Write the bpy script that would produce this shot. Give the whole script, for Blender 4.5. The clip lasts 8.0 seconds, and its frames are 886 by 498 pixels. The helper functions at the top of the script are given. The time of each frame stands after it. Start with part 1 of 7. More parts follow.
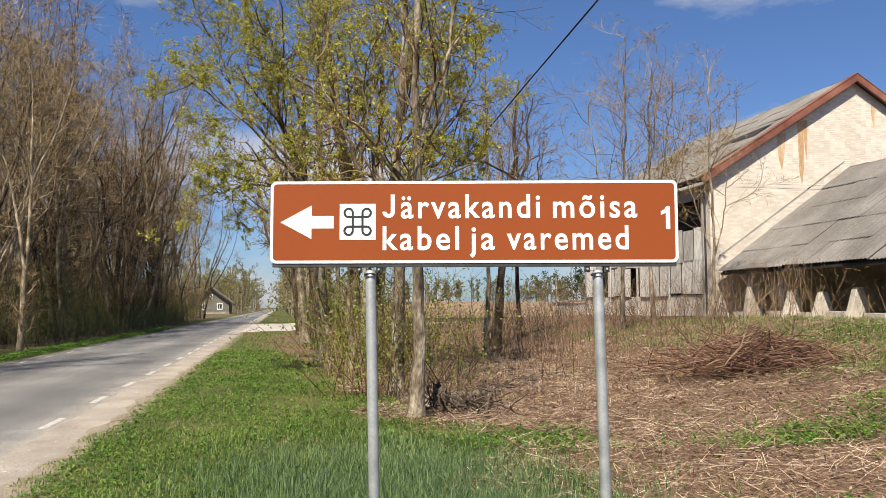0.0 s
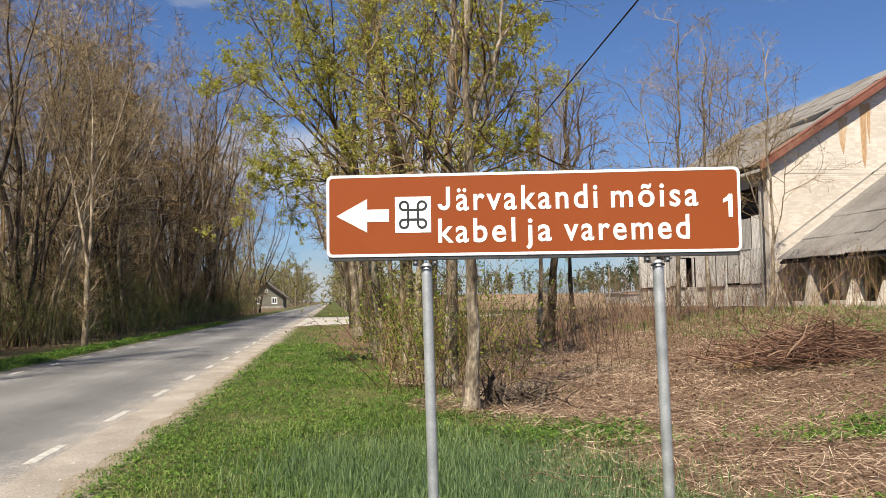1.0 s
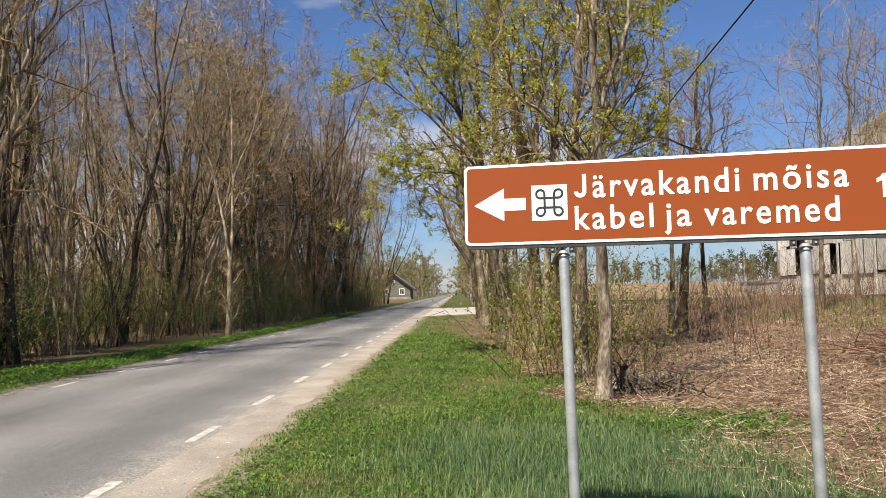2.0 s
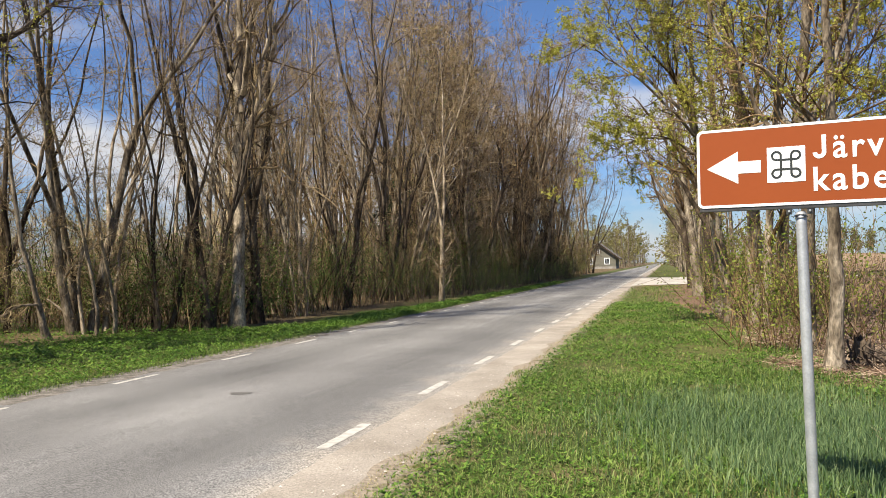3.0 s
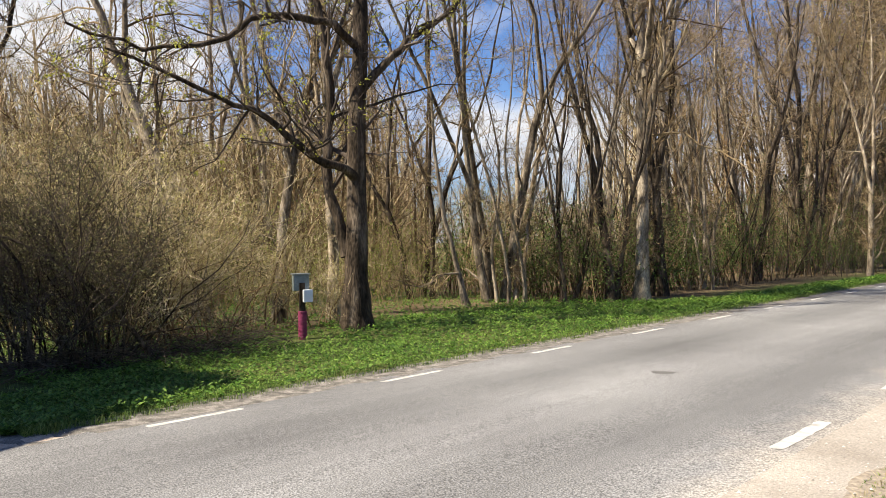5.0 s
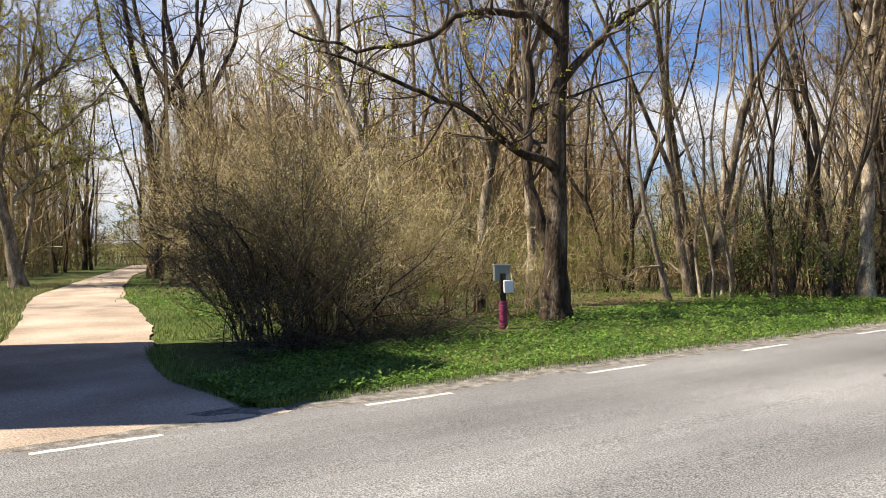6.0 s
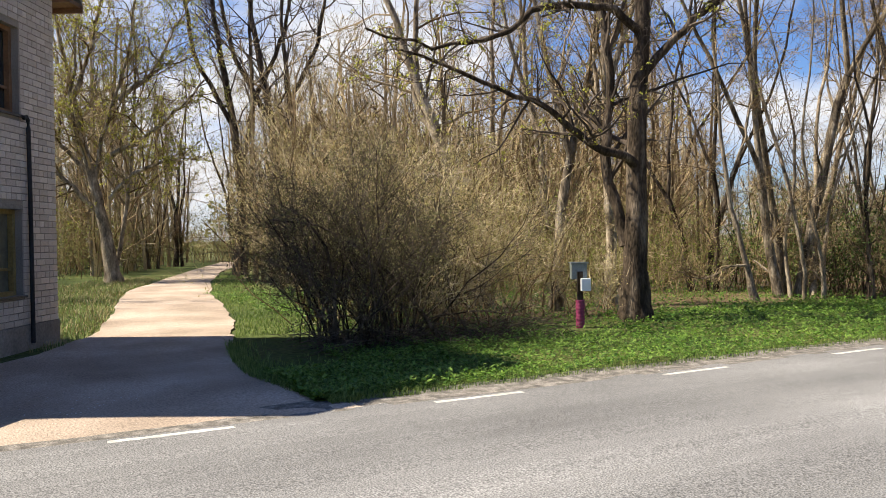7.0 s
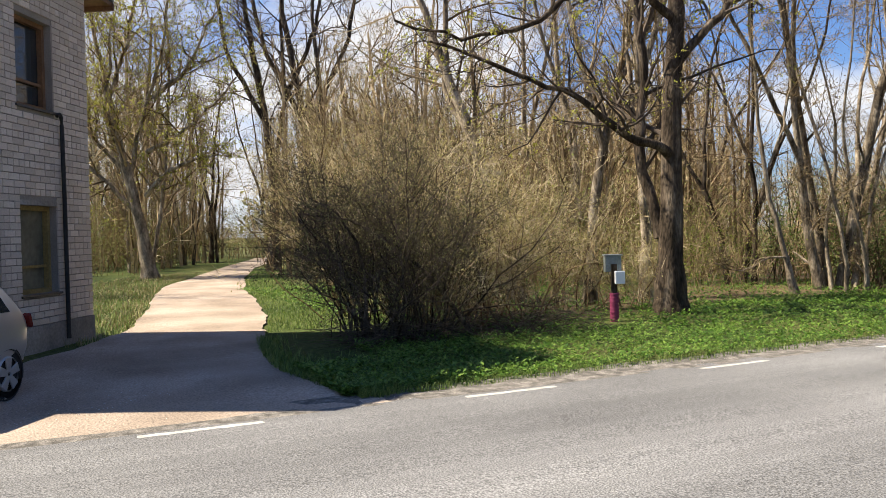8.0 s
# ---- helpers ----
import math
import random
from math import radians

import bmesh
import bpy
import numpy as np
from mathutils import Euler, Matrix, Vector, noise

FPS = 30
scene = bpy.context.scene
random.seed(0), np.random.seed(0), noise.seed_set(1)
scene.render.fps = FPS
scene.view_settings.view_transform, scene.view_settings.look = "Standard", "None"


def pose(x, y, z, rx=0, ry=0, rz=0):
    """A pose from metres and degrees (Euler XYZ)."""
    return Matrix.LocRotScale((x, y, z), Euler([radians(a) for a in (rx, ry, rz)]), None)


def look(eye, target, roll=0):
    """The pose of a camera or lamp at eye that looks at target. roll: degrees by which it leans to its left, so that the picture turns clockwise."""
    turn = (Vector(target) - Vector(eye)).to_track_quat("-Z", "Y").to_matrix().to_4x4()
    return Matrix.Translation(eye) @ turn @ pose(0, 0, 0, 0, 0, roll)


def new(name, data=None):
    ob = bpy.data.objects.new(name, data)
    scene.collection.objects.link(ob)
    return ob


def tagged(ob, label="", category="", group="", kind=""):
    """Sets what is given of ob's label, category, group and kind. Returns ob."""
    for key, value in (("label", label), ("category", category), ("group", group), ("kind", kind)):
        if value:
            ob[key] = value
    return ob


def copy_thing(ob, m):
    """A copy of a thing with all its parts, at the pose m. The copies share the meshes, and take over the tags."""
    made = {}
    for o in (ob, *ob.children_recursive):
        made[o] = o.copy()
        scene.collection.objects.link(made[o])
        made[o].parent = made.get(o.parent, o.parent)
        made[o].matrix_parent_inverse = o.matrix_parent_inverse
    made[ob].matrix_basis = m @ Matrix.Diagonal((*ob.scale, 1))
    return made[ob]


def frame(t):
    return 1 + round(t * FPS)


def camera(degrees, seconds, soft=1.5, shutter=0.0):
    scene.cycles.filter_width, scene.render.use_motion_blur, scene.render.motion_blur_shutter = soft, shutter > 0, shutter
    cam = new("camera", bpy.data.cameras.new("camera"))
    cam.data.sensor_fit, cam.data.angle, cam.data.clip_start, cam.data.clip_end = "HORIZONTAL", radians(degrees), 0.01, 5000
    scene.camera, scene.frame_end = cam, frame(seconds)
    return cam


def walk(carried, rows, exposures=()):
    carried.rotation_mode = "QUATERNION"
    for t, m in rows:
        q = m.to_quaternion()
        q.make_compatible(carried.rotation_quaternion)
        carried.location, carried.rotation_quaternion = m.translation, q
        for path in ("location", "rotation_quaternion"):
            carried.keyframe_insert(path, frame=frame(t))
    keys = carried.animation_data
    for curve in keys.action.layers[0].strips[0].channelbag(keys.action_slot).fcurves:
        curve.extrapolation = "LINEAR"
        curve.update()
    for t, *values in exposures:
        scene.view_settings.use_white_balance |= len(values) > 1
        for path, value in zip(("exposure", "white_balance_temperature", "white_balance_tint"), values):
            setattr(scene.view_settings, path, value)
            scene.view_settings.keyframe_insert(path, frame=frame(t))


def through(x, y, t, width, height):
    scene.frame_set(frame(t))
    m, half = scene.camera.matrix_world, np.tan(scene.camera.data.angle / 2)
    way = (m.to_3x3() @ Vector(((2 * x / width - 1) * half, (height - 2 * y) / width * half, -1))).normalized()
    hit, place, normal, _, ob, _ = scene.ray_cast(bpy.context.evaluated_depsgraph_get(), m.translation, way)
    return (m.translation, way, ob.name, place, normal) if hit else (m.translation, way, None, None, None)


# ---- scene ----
cam = camera(57.45, 8.0, soft=0.6)
# seconds, eye x y z, yaw left of the road's line, pitch up, roll to the right
PATH = [
    (0.0, 3.174, -6.069, 1.661, -11.39, 4.09, 0.13),
    (0.5, 3.168, -6.050, 1.662, -10.17, 4.17, 0.30),
    (1.0, 3.150, -6.032, 1.661, -7.78, 3.59, 0.67),
    (1.2, 3.136, -6.043, 1.657, -6.72, 3.68, 0.83),
    (2.5, 2.998, -6.306, 1.619, 7.88, 2.15, 1.00),
    (3.0, 2.918, -6.516, 1.591, 15.40, 1.12, 0.82),
    (3.5, 2.849, -6.456, 1.601, 23.84, 0.46, 0.39),
    (4.0, 2.701, -6.356, 1.590, 32.55, -0.43, 0.61),
    (4.2, 2.748, -6.176, 1.593, 34.46, -0.51, 0.47),
    (5.3, 2.128, -6.046, 1.564, 46.46, -0.61, 1.48),
    (5.5, 2.125, -6.119, 1.528, 49.33, -0.79, 1.59),
    (6.0, 2.214, -6.220, 1.571, 56.12, -0.77, 0.89),
    (6.5, 2.215, -6.173, 1.583, 59.53, -1.07, 0.94),
    (7.0, 2.189, -6.072, 1.545, 61.91, -0.79, 0.78),
    (7.5, 2.102, -5.987, 1.561, 63.66, -0.97, 1.04),
    (8.0, 2.090, -5.982, 1.520, 64.27, -1.12, 1.28),
]


def eye_row(x, y, z, yaw, pitch, roll):
    a, b = radians(yaw), radians(pitch)
    way = Vector((-math.sin(a) * math.cos(b), math.cos(a) * math.cos(b), math.sin(b)))
    return look((x, y, z), Vector((x, y, z)) + way, -roll)


walk(cam, [(t, eye_row(*r)) for t, *r in PATH], exposures=[(0.0, 0.50), (1.0, 0.48), (2.5, 0.60), (4.0, 0.84), (5.5, 1.0), (8.0, 1.0)])

# ---- sky and sun ----
SUN_WAY = Vector((-0.50, -0.866, 0)).normalized()   # towards the sun, on the ground
SUN_UP = 51.0
world = bpy.data.worlds.new("world")
scene.world = world
world.use_nodes = True
wn, wl = world.node_tree.nodes, world.node_tree.links
wn.clear()
sky = wn.new("ShaderNodeTexSky")
sky.sky_type, sky.sun_disc = "NISHITA", False
sky.sun_elevation = radians(SUN_UP)
sky.sun_rotation = math.atan2(SUN_WAY.x, SUN_WAY.y)
sky.air_density, sky.dust_density, sky.ozone_density = 1.0, 0.6, 2.5
coord = wn.new("ShaderNodeTexCoord")
stretch = wn.new("ShaderNodeMapping")
stretch.inputs["Scale"].default_value = (1.6, 1.6, 4.2)
wl.new(coord.outputs["Generated"], stretch.inputs["Vector"])
puff = wn.new("ShaderNodeTexNoise")
puff.inputs["Scale"].default_value, puff.inputs["Detail"].default_value = 1.9, 9.0
puff.inputs["Roughness"].default_value = 0.56
wl.new(stretch.outputs["Vector"], puff.inputs["Vector"])
cover = wn.new("ShaderNodeMapRange")
cover.inputs["From Min"].default_value, cover.inputs["From Max"].default_value = 0.478, 0.66
side = wn.new("ShaderNodeVectorMath")          # a bank of cloud to the west
side.operation = "DOT_PRODUCT"
side.inputs[1].default_value = (-1.16, 0.30, 0.0)
wl.new(coord.outputs["Generated"], side.inputs[0])
level = wn.new("ShaderNodeSeparateXYZ")
wl.new(coord.outputs["Generated"], level.inputs[0])
low = wn.new("ShaderNodeMapRange")             # small cumulus low over the horizon all round
low.inputs["From Min"].default_value, low.inputs["From Max"].default_value = 0.16, 0.34
low.inputs["To Min"].default_value, low.inputs["To Max"].default_value = 0.045, -0.30
wl.new(level.outputs["Z"], low.inputs["Value"])
bank = wn.new("ShaderNodeMath")
bank.inputs[1].default_value = -1.0
wl.new(side.outputs["Value"], bank.inputs[0])
stray = wn.new("ShaderNodeMath")               # few clouds overhead
stray.operation = "MAXIMUM"
stray.inputs[1].default_value = -0.13
wl.new(bank.outputs[0], stray.inputs[0])
most = wn.new("ShaderNodeMath")
most.operation = "MAXIMUM"
wl.new(stray.outputs[0], most.inputs[0])
wl.new(low.outputs["Result"], most.inputs[1])
amount = wn.new("ShaderNodeMath")
wl.new(puff.outputs["Fac"], amount.inputs[0])
wl.new(most.outputs[0], amount.inputs[1])
wl.new(amount.outputs[0], cover.inputs["Value"])
deep = wn.new("ShaderNodeMixRGB")
deep.blend_type = "MULTIPLY"
deep.inputs["Fac"].default_value = 1.0
deep.inputs["Color2"].default_value = (0.94, 1.17, 1.58, 1)
wl.new(sky.outputs["Color"], deep.inputs["Color1"])
cloud = wn.new("ShaderNodeMixRGB")
cloud.inputs["Color2"].default_value = (9.6, 9.6, 9.8, 1)
wl.new(cover.outputs["Result"], cloud.inputs["Fac"])
wl.new(deep.outputs["Color"], cloud.inputs["Color1"])
back = wn.new("ShaderNodeBackground")
back.inputs["Strength"].default_value = 0.05
wl.new(cloud.outputs["Color"], back.inputs["Color"])
wout = wn.new("ShaderNodeOutputWorld")
wl.new(back.outputs["Background"], wout.inputs["Surface"])

sun = new("sun", bpy.data.lights.new("sun", "SUN"))
sun.data.energy, sun.data.angle, sun.data.color = 5.9, radians(0.53), (1.0, 0.905, 0.745)
toward = Vector((SUN_WAY.x * math.cos(radians(SUN_UP)), SUN_WAY.y * math.cos(radians(SUN_UP)), math.sin(radians(SUN_UP))))
sun.matrix_basis = look(toward * 60, (0, 0, 0))

# ---- mesh helpers ----
def smooth(a, b, v):
    k = np.clip((np.asarray(v, float) - a) / (b - a), 0, 1)
    return k * k * (3 - 2 * k)


def mesh_of(name, verts, faces, material=None, soft=False):
    """A mesh from arrays: verts (n, 3), faces a list of (m, sides) index arrays."""
    me = bpy.data.meshes.new(name)
    verts = np.asarray(verts, np.float32).reshape(-1, 3)
    faces = [np.asarray(f, np.int32) for f in faces if len(f)]
    me.vertices.add(len(verts))
    me.vertices.foreach_set("co", verts.ravel())
    loops = np.concatenate([f.ravel() for f in faces])
    sizes = np.concatenate([np.full(len(f), f.shape[1], np.int32) for f in faces])
    me.loops.add(len(loops))
    me.loops.foreach_set("vertex_index", loops)
    me.polygons.add(len(sizes))
    me.polygons.foreach_set("loop_start", np.concatenate([[0], np.cumsum(sizes)[:-1]]).astype(np.int32))
    me.polygons.foreach_set("loop_total", sizes)
    me.polygons.foreach_set("use_smooth", np.full(len(sizes), soft))
    me.update(calc_edges=True)
    if material:
        me.materials.append(material)
    return me


def part(name, bm, material, parent=None, label="", soft=False):
    """Links a bmesh or a mesh as one object under a thing or part."""
    if isinstance(bm, bmesh.types.BMesh):
        me = bpy.data.meshes.new(name)
        bm.to_mesh(me)
        bm.free()
    else:
        me = bm
    if not me.materials and material:
        me.materials.append(material)
    if soft:
        me.polygons.foreach_set("use_smooth", np.full(len(me.polygons), True))
    ob = new(name, me)
    if parent is not None:
        ob.parent = parent
    if label:
        ob["label"] = label
    return ob


def loose(ob):
    """A part of fine pieces that nobody could count."""
    return tagged(ob, kind="stuff")


def thing(name, m, label, category, group="", kind=""):
    ob = new(name)
    ob.matrix_basis = m
    ob.empty_display_size = 0.1
    return tagged(ob, label, category, group, kind)


def box(bm, x0, x1, y0, y1, z0, z1, bevel=0.0):
    got = bmesh.ops.create_cube(bm, size=1.0)["verts"]
    for v in got:
        v.co = Vector((x0 + (v.co.x + 0.5) * (x1 - x0), y0 + (v.co.y + 0.5) * (y1 - y0), z0 + (v.co.z + 0.5) * (z1 - z0)))
    if bevel:
        edges = list({e for v in got for e in v.link_edges})
        bmesh.ops.bevel(bm, geom=edges, offset=bevel, segments=2, affect="EDGES", profile=0.7)
    return bm


def boxed(*a, **k):
    return box(bmesh.new(), *a, **k)


def prism(outline, y0, y1, bevel=0.0):
    """An (x, z) outline pushed along y."""
    bm = bmesh.new()
    a = [bm.verts.new((x, y0, z)) for x, z in outline]
    b = [bm.verts.new((x, y1, z)) for x, z in outline]
    n = len(outline)
    bm.faces.new(a)
    bm.faces.new(b[::-1])
    for i in range(n):
        bm.faces.new((a[(i + 1) % n], a[i], b[i], b[(i + 1) % n]))
    bmesh.ops.recalc_face_normals(bm, faces=bm.faces)
    if bevel:
        bmesh.ops.bevel(bm, geom=list(bm.edges), offset=bevel, segments=1, affect="EDGES")
    return bm


def tubes(runs):
    """runs: list of (points (n, k, 3), radii (n, k), sides). Verts and quad faces of all the tapered tubes."""
    vs, fs, base = [], [], 0
    for pts, rad, n in runs:
        pts, rad = np.asarray(pts, float), np.asarray(rad, float)
        if not len(pts):
            continue
        N, k, _ = pts.shape
        d = np.gradient(pts, axis=1)
        d /= np.linalg.norm(d, axis=2, keepdims=True) + 1e-9
        ref = np.where(np.abs(d[:, :1, 2:3]) > 0.8, np.array([1.0, 0.13, 0]), np.array([0.1, 0.05, 1.0]))
        u = np.cross(d, np.broadcast_to(ref, d.shape))
        u /= np.linalg.norm(u, axis=2, keepdims=True) + 1e-9
        w = np.cross(d, u)
        a = np.arange(n) / n * 2 * np.pi
        ring = pts[:, :, None] + rad[:, :, None, None] * (u[:, :, None] * np.cos(a)[:, None] + w[:, :, None] * np.sin(a)[:, None])
        vs.append(ring.reshape(-1, 3))
        i = np.arange(N)[:, None, None] * k * n + np.arange(k - 1)[None, :, None] * n
        j = np.arange(n)[None, None, :]
        q = np.stack(np.broadcast_arrays(i + j, i + (j + 1) % n, i + n + (j + 1) % n, i + n + j), -1).reshape(-1, 4) + base
        fs.append(q)
        base += N * k * n
    if not vs:
        return np.zeros((0, 3)), np.zeros((0, 4), int)
    return np.concatenate(vs), np.concatenate(fs)


def tube_part(name, pts, radius, sides, material, parent=None, label=""):
    pts = np.asarray(pts, float)[None]
    v, f = tubes([(pts, np.full(pts.shape[:2], radius), sides)])
    return part(name, mesh_of(name, v, [f], material, True), material, parent, label)


# ---- materials ----
def material(name, stops, scale=3.0, rough=0.8, bump=0.2, fine=40.0, metal=0.0, per="none", mottle=0.25, spec=0.4, through=0.0, distance=0.01, stretch_by=(1, 1, 1)):
    """Colour from coarse noise through the stops, fine grain over it, relief from both; per: vary by 'object' or 'island'."""
    m = bpy.data.materials.new(name)
    m.use_nodes = True
    n, l = m.node_tree.nodes, m.node_tree.links
    b = n["Principled BSDF"]
    tc = n.new("ShaderNodeTexCoord")
    mp = n.new("ShaderNodeMapping")
    mp.inputs["Scale"].default_value = stretch_by
    geo = n.new("ShaderNodeNewGeometry")
    l.new(geo.outputs["Position"], mp.inputs["Vector"])
    big = n.new("ShaderNodeTexNoise")
    big.inputs["Scale"].default_value, big.inputs["Detail"].default_value = scale, 4
    l.new(mp.outputs["Vector"], big.inputs["Vector"])
    ramp = n.new("ShaderNodeValToRGB")
    el = ramp.color_ramp.elements
    while len(el) < len(stops):
        el.new(0.5)
    for i, c in enumerate(stops):
        el[i].position = 0.32 + 0.36 * i / max(1, len(stops) - 1)
        el[i].color = (*c, 1)
    value = big.outputs["Fac"]
    if per != "none":
        add = n.new("ShaderNodeMath")
        add.operation = "MULTIPLY_ADD"
        src = n.new("ShaderNodeObjectInfo").outputs["Random"] if per == "object" else geo.outputs["Random Per Island"]
        l.new(src, add.inputs[0])
        add.inputs[1].default_value = 0.5
        half = n.new("ShaderNodeMath")
        half.operation = "MULTIPLY_ADD"
        l.new(value, half.inputs[0])
        half.inputs[1].default_value, half.inputs[2].default_value = 0.6, -0.05
        l.new(half.outputs[0], add.inputs[2])
        value = add.outputs[0]
    l.new(value, ramp.inputs["Fac"])
    grain = n.new("ShaderNodeTexNoise")
    grain.inputs["Scale"].default_value, grain.inputs["Detail"].default_value = fine, 5
    l.new(mp.outputs["Vector"], grain.inputs["Vector"])
    gr = n.new("ShaderNodeMapRange")
    gr.inputs["From Min"].default_value, gr.inputs["From Max"].default_value = 0.25, 0.75
    gr.inputs["To Min"].default_value, gr.inputs["To Max"].default_value = 1 - mottle, 1 + mottle
    l.new(grain.outputs["Fac"], gr.inputs["Value"])
    mul = n.new("ShaderNodeMixRGB")
    mul.blend_type = "MULTIPLY"
    mul.inputs["Fac"].default_value = 1
    l.new(ramp.outputs["Color"], mul.inputs["Color1"])
    l.new(gr.outputs["Result"], mul.inputs["Color2"])
    l.new(mul.outputs["Color"], b.inputs["Base Color"])
    b.inputs["Roughness"].default_value, b.inputs["Metallic"].default_value = rough, metal
    b.inputs["Specular IOR Level"].default_value = spec
    if bump:
        bp = n.new("ShaderNodeBump")
        bp.inputs["Strength"].default_value, bp.inputs["Distance"].default_value = bump, distance
        l.new(grain.outputs["Fac"], bp.inputs["Height"])
        l.new(bp.outputs["Normal"], b.inputs["Normal"])
    if through:
        tr = n.new("ShaderNodeBsdfTranslucent")
        l.new(mul.outputs["Color"], tr.inputs["Color"])
        mx = n.new("ShaderNodeMixShader")
        mx.inputs["Fac"].default_value = through
        l.new(b.outputs["BSDF"], mx.inputs[1])
        l.new(tr.outputs["BSDF"], mx.inputs[2])
        l.new(mx.outputs["Shader"], n["Material Output"].inputs["Surface"])
    return m


BARK = material("bark", [(0.05, 0.038, 0.026), (0.165, 0.132, 0.094), (0.36, 0.305, 0.232)], 5.0, 0.95, 1.0, 30, mottle=0.65, stretch_by=(1, 1, 0.35), spec=0.15, distance=0.03)
BARK_DARK = material("dark_bark", [(0.022, 0.016, 0.010), (0.065, 0.048, 0.033), (0.16, 0.125, 0.09)], 4.5, 0.95, 1.0, 28, mottle=0.65, stretch_by=(1, 1, 0.3), spec=0.15, distance=0.04)
BARK_PALE = material("pale_bark", [(0.095, 0.073, 0.05), (0.25, 0.20, 0.142), (0.46, 0.385, 0.285)], 5.0, 0.95, 0.9, 34, mottle=0.6, stretch_by=(1, 1, 0.4), spec=0.15, distance=0.02)
TWIG = material("twig", [(0.07, 0.042, 0.019), (0.155, 0.10, 0.049), (0.29, 0.20, 0.105)], 1.2, 0.9, 0, 15, per="island", mottle=0.3, spec=0.2)
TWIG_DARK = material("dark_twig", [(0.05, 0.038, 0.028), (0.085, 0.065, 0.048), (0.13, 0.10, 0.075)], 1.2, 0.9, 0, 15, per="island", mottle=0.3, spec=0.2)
TWIG_RED = material("reddish_twig", [(0.10, 0.055, 0.035), (0.17, 0.10, 0.06), (0.24, 0.16, 0.10)], 1.2, 0.9, 0, 15, per="island", mottle=0.3, spec=0.2)
BUD = material("yellow_green_bud", [(0.25, 0.25, 0.035), (0.38, 0.375, 0.055), (0.50, 0.49, 0.11)], 2.0, 0.7, 0, 30, per="island", mottle=0.2, through=0.4, spec=0.2)
LEAFLET = material("young_leaf", [(0.10, 0.15, 0.02), (0.19, 0.235, 0.035), (0.31, 0.33, 0.07)], 1.0, 0.7, 0, 30, per="island", mottle=0.2, through=0.4, spec=0.2)
CATKIN = material("brown_bud", [(0.16, 0.12, 0.06), (0.26, 0.20, 0.10), (0.37, 0.32, 0.14)], 1.0, 0.8, 0, 30, per="island", mottle=0.2, through=0.2, spec=0.2)
GRASS = material("grass_blade", [(0.07, 0.12, 0.025), (0.14, 0.215, 0.045), (0.27, 0.33, 0.10)], 0.5, 0.6, 0, 12, per="island", mottle=0.2, through=0.35, spec=0.3)
HERB = material("herb_leaf", [(0.045, 0.105, 0.013), (0.095, 0.19, 0.023), (0.19, 0.29, 0.05)], 0.6, 0.55, 0, 12, per="island", mottle=0.2, through=0.3, spec=0.3)
STRAW = material("dry_straw", [(0.12, 0.075, 0.05), (0.28, 0.19, 0.13), (0.60, 0.475, 0.35)], 0.6, 0.85, 0, 12, per="island", mottle=0.25, spec=0.2)
PALE_STRAW = material("pale_dry_grass", [(0.22, 0.17, 0.08), (0.33, 0.27, 0.14), (0.45, 0.38, 0.21)], 0.6, 0.85, 0, 12, per="island", mottle=0.25, spec=0.2)
STICK = material("dead_stick", [(0.13, 0.075, 0.05), (0.22, 0.14, 0.095), (0.33, 0.24, 0.17)], 0.8, 0.9, 0, 12, per="island", mottle=0.3, spec=0.2)
TURF = material("turf", [(0.04, 0.055, 0.018), (0.07, 0.09, 0.025), (0.12, 0.115, 0.045)], 0.35, 0.95, 0.8, 14, mottle=0.5, spec=0.1, distance=0.05)
LITTER = material("leaf_litter", [(0.12, 0.075, 0.045), (0.20, 0.13, 0.08), (0.29, 0.20, 0.125)], 0.5, 0.95, 0.9, 18, mottle=0.55, spec=0.1, distance=0.06)
FIELD = material("ploughed_field", [(0.20, 0.135, 0.085), (0.26, 0.18, 0.115), (0.30, 0.215, 0.14)], 0.05, 0.95, 0.5, 2.0, mottle=0.2, spec=0.1, distance=0.05)
ASPHALT = material("worn_asphalt", [(0.136, 0.132, 0.129), (0.170, 0.166, 0.162), (0.210, 0.205, 0.199)], 0.35, 0.85, 0.9, 120, mottle=0.4, spec=0.25, distance=0.006, stretch_by=(1, 0.8, 1))
GRAVEL = material("sandy_gravel", [(0.25, 0.218, 0.182), (0.32, 0.283, 0.24), (0.40, 0.355, 0.305)], 0.9, 0.95, 0.9, 60, mottle=0.3, spec=0.15, distance=0.012)
MARK = material("worn_road_paint", [(0.30, 0.285, 0.255), (0.46, 0.44, 0.40), (0.56, 0.54, 0.495)], 9.0, 0.7, 0.4, 120, mottle=0.15, distance=0.003)
STEEL = material("galvanised_steel", [(0.36, 0.38, 0.40), (0.46, 0.48, 0.50), (0.55, 0.57, 0.59)], 9.0, 0.5, 0.08, 90, metal=0.55, mottle=0.12, distance=0.002)
DARK_STEEL = material("dark_edge_steel", [(0.05, 0.05, 0.052), (0.08, 0.08, 0.083)], 9.0, 0.5, 0.05, 60, metal=0.4)
BROWN = material("brown_sheeting", [(0.252, 0.060, 0.0165), (0.268, 0.065, 0.018)], 1.5, 0.42, 0.0, 30, mottle=0.02, spec=0.18)
WHITE = material("white_sheeting", [(0.78, 0.79, 0.79), (0.82, 0.83, 0.83)], 3.0, 0.42, 0.0, 30, mottle=0.02, spec=0.35)
INK = material("black_print", [(0.02, 0.025, 0.025), (0.03, 0.035, 0.035)], 3.0, 0.5, 0.0, 30)
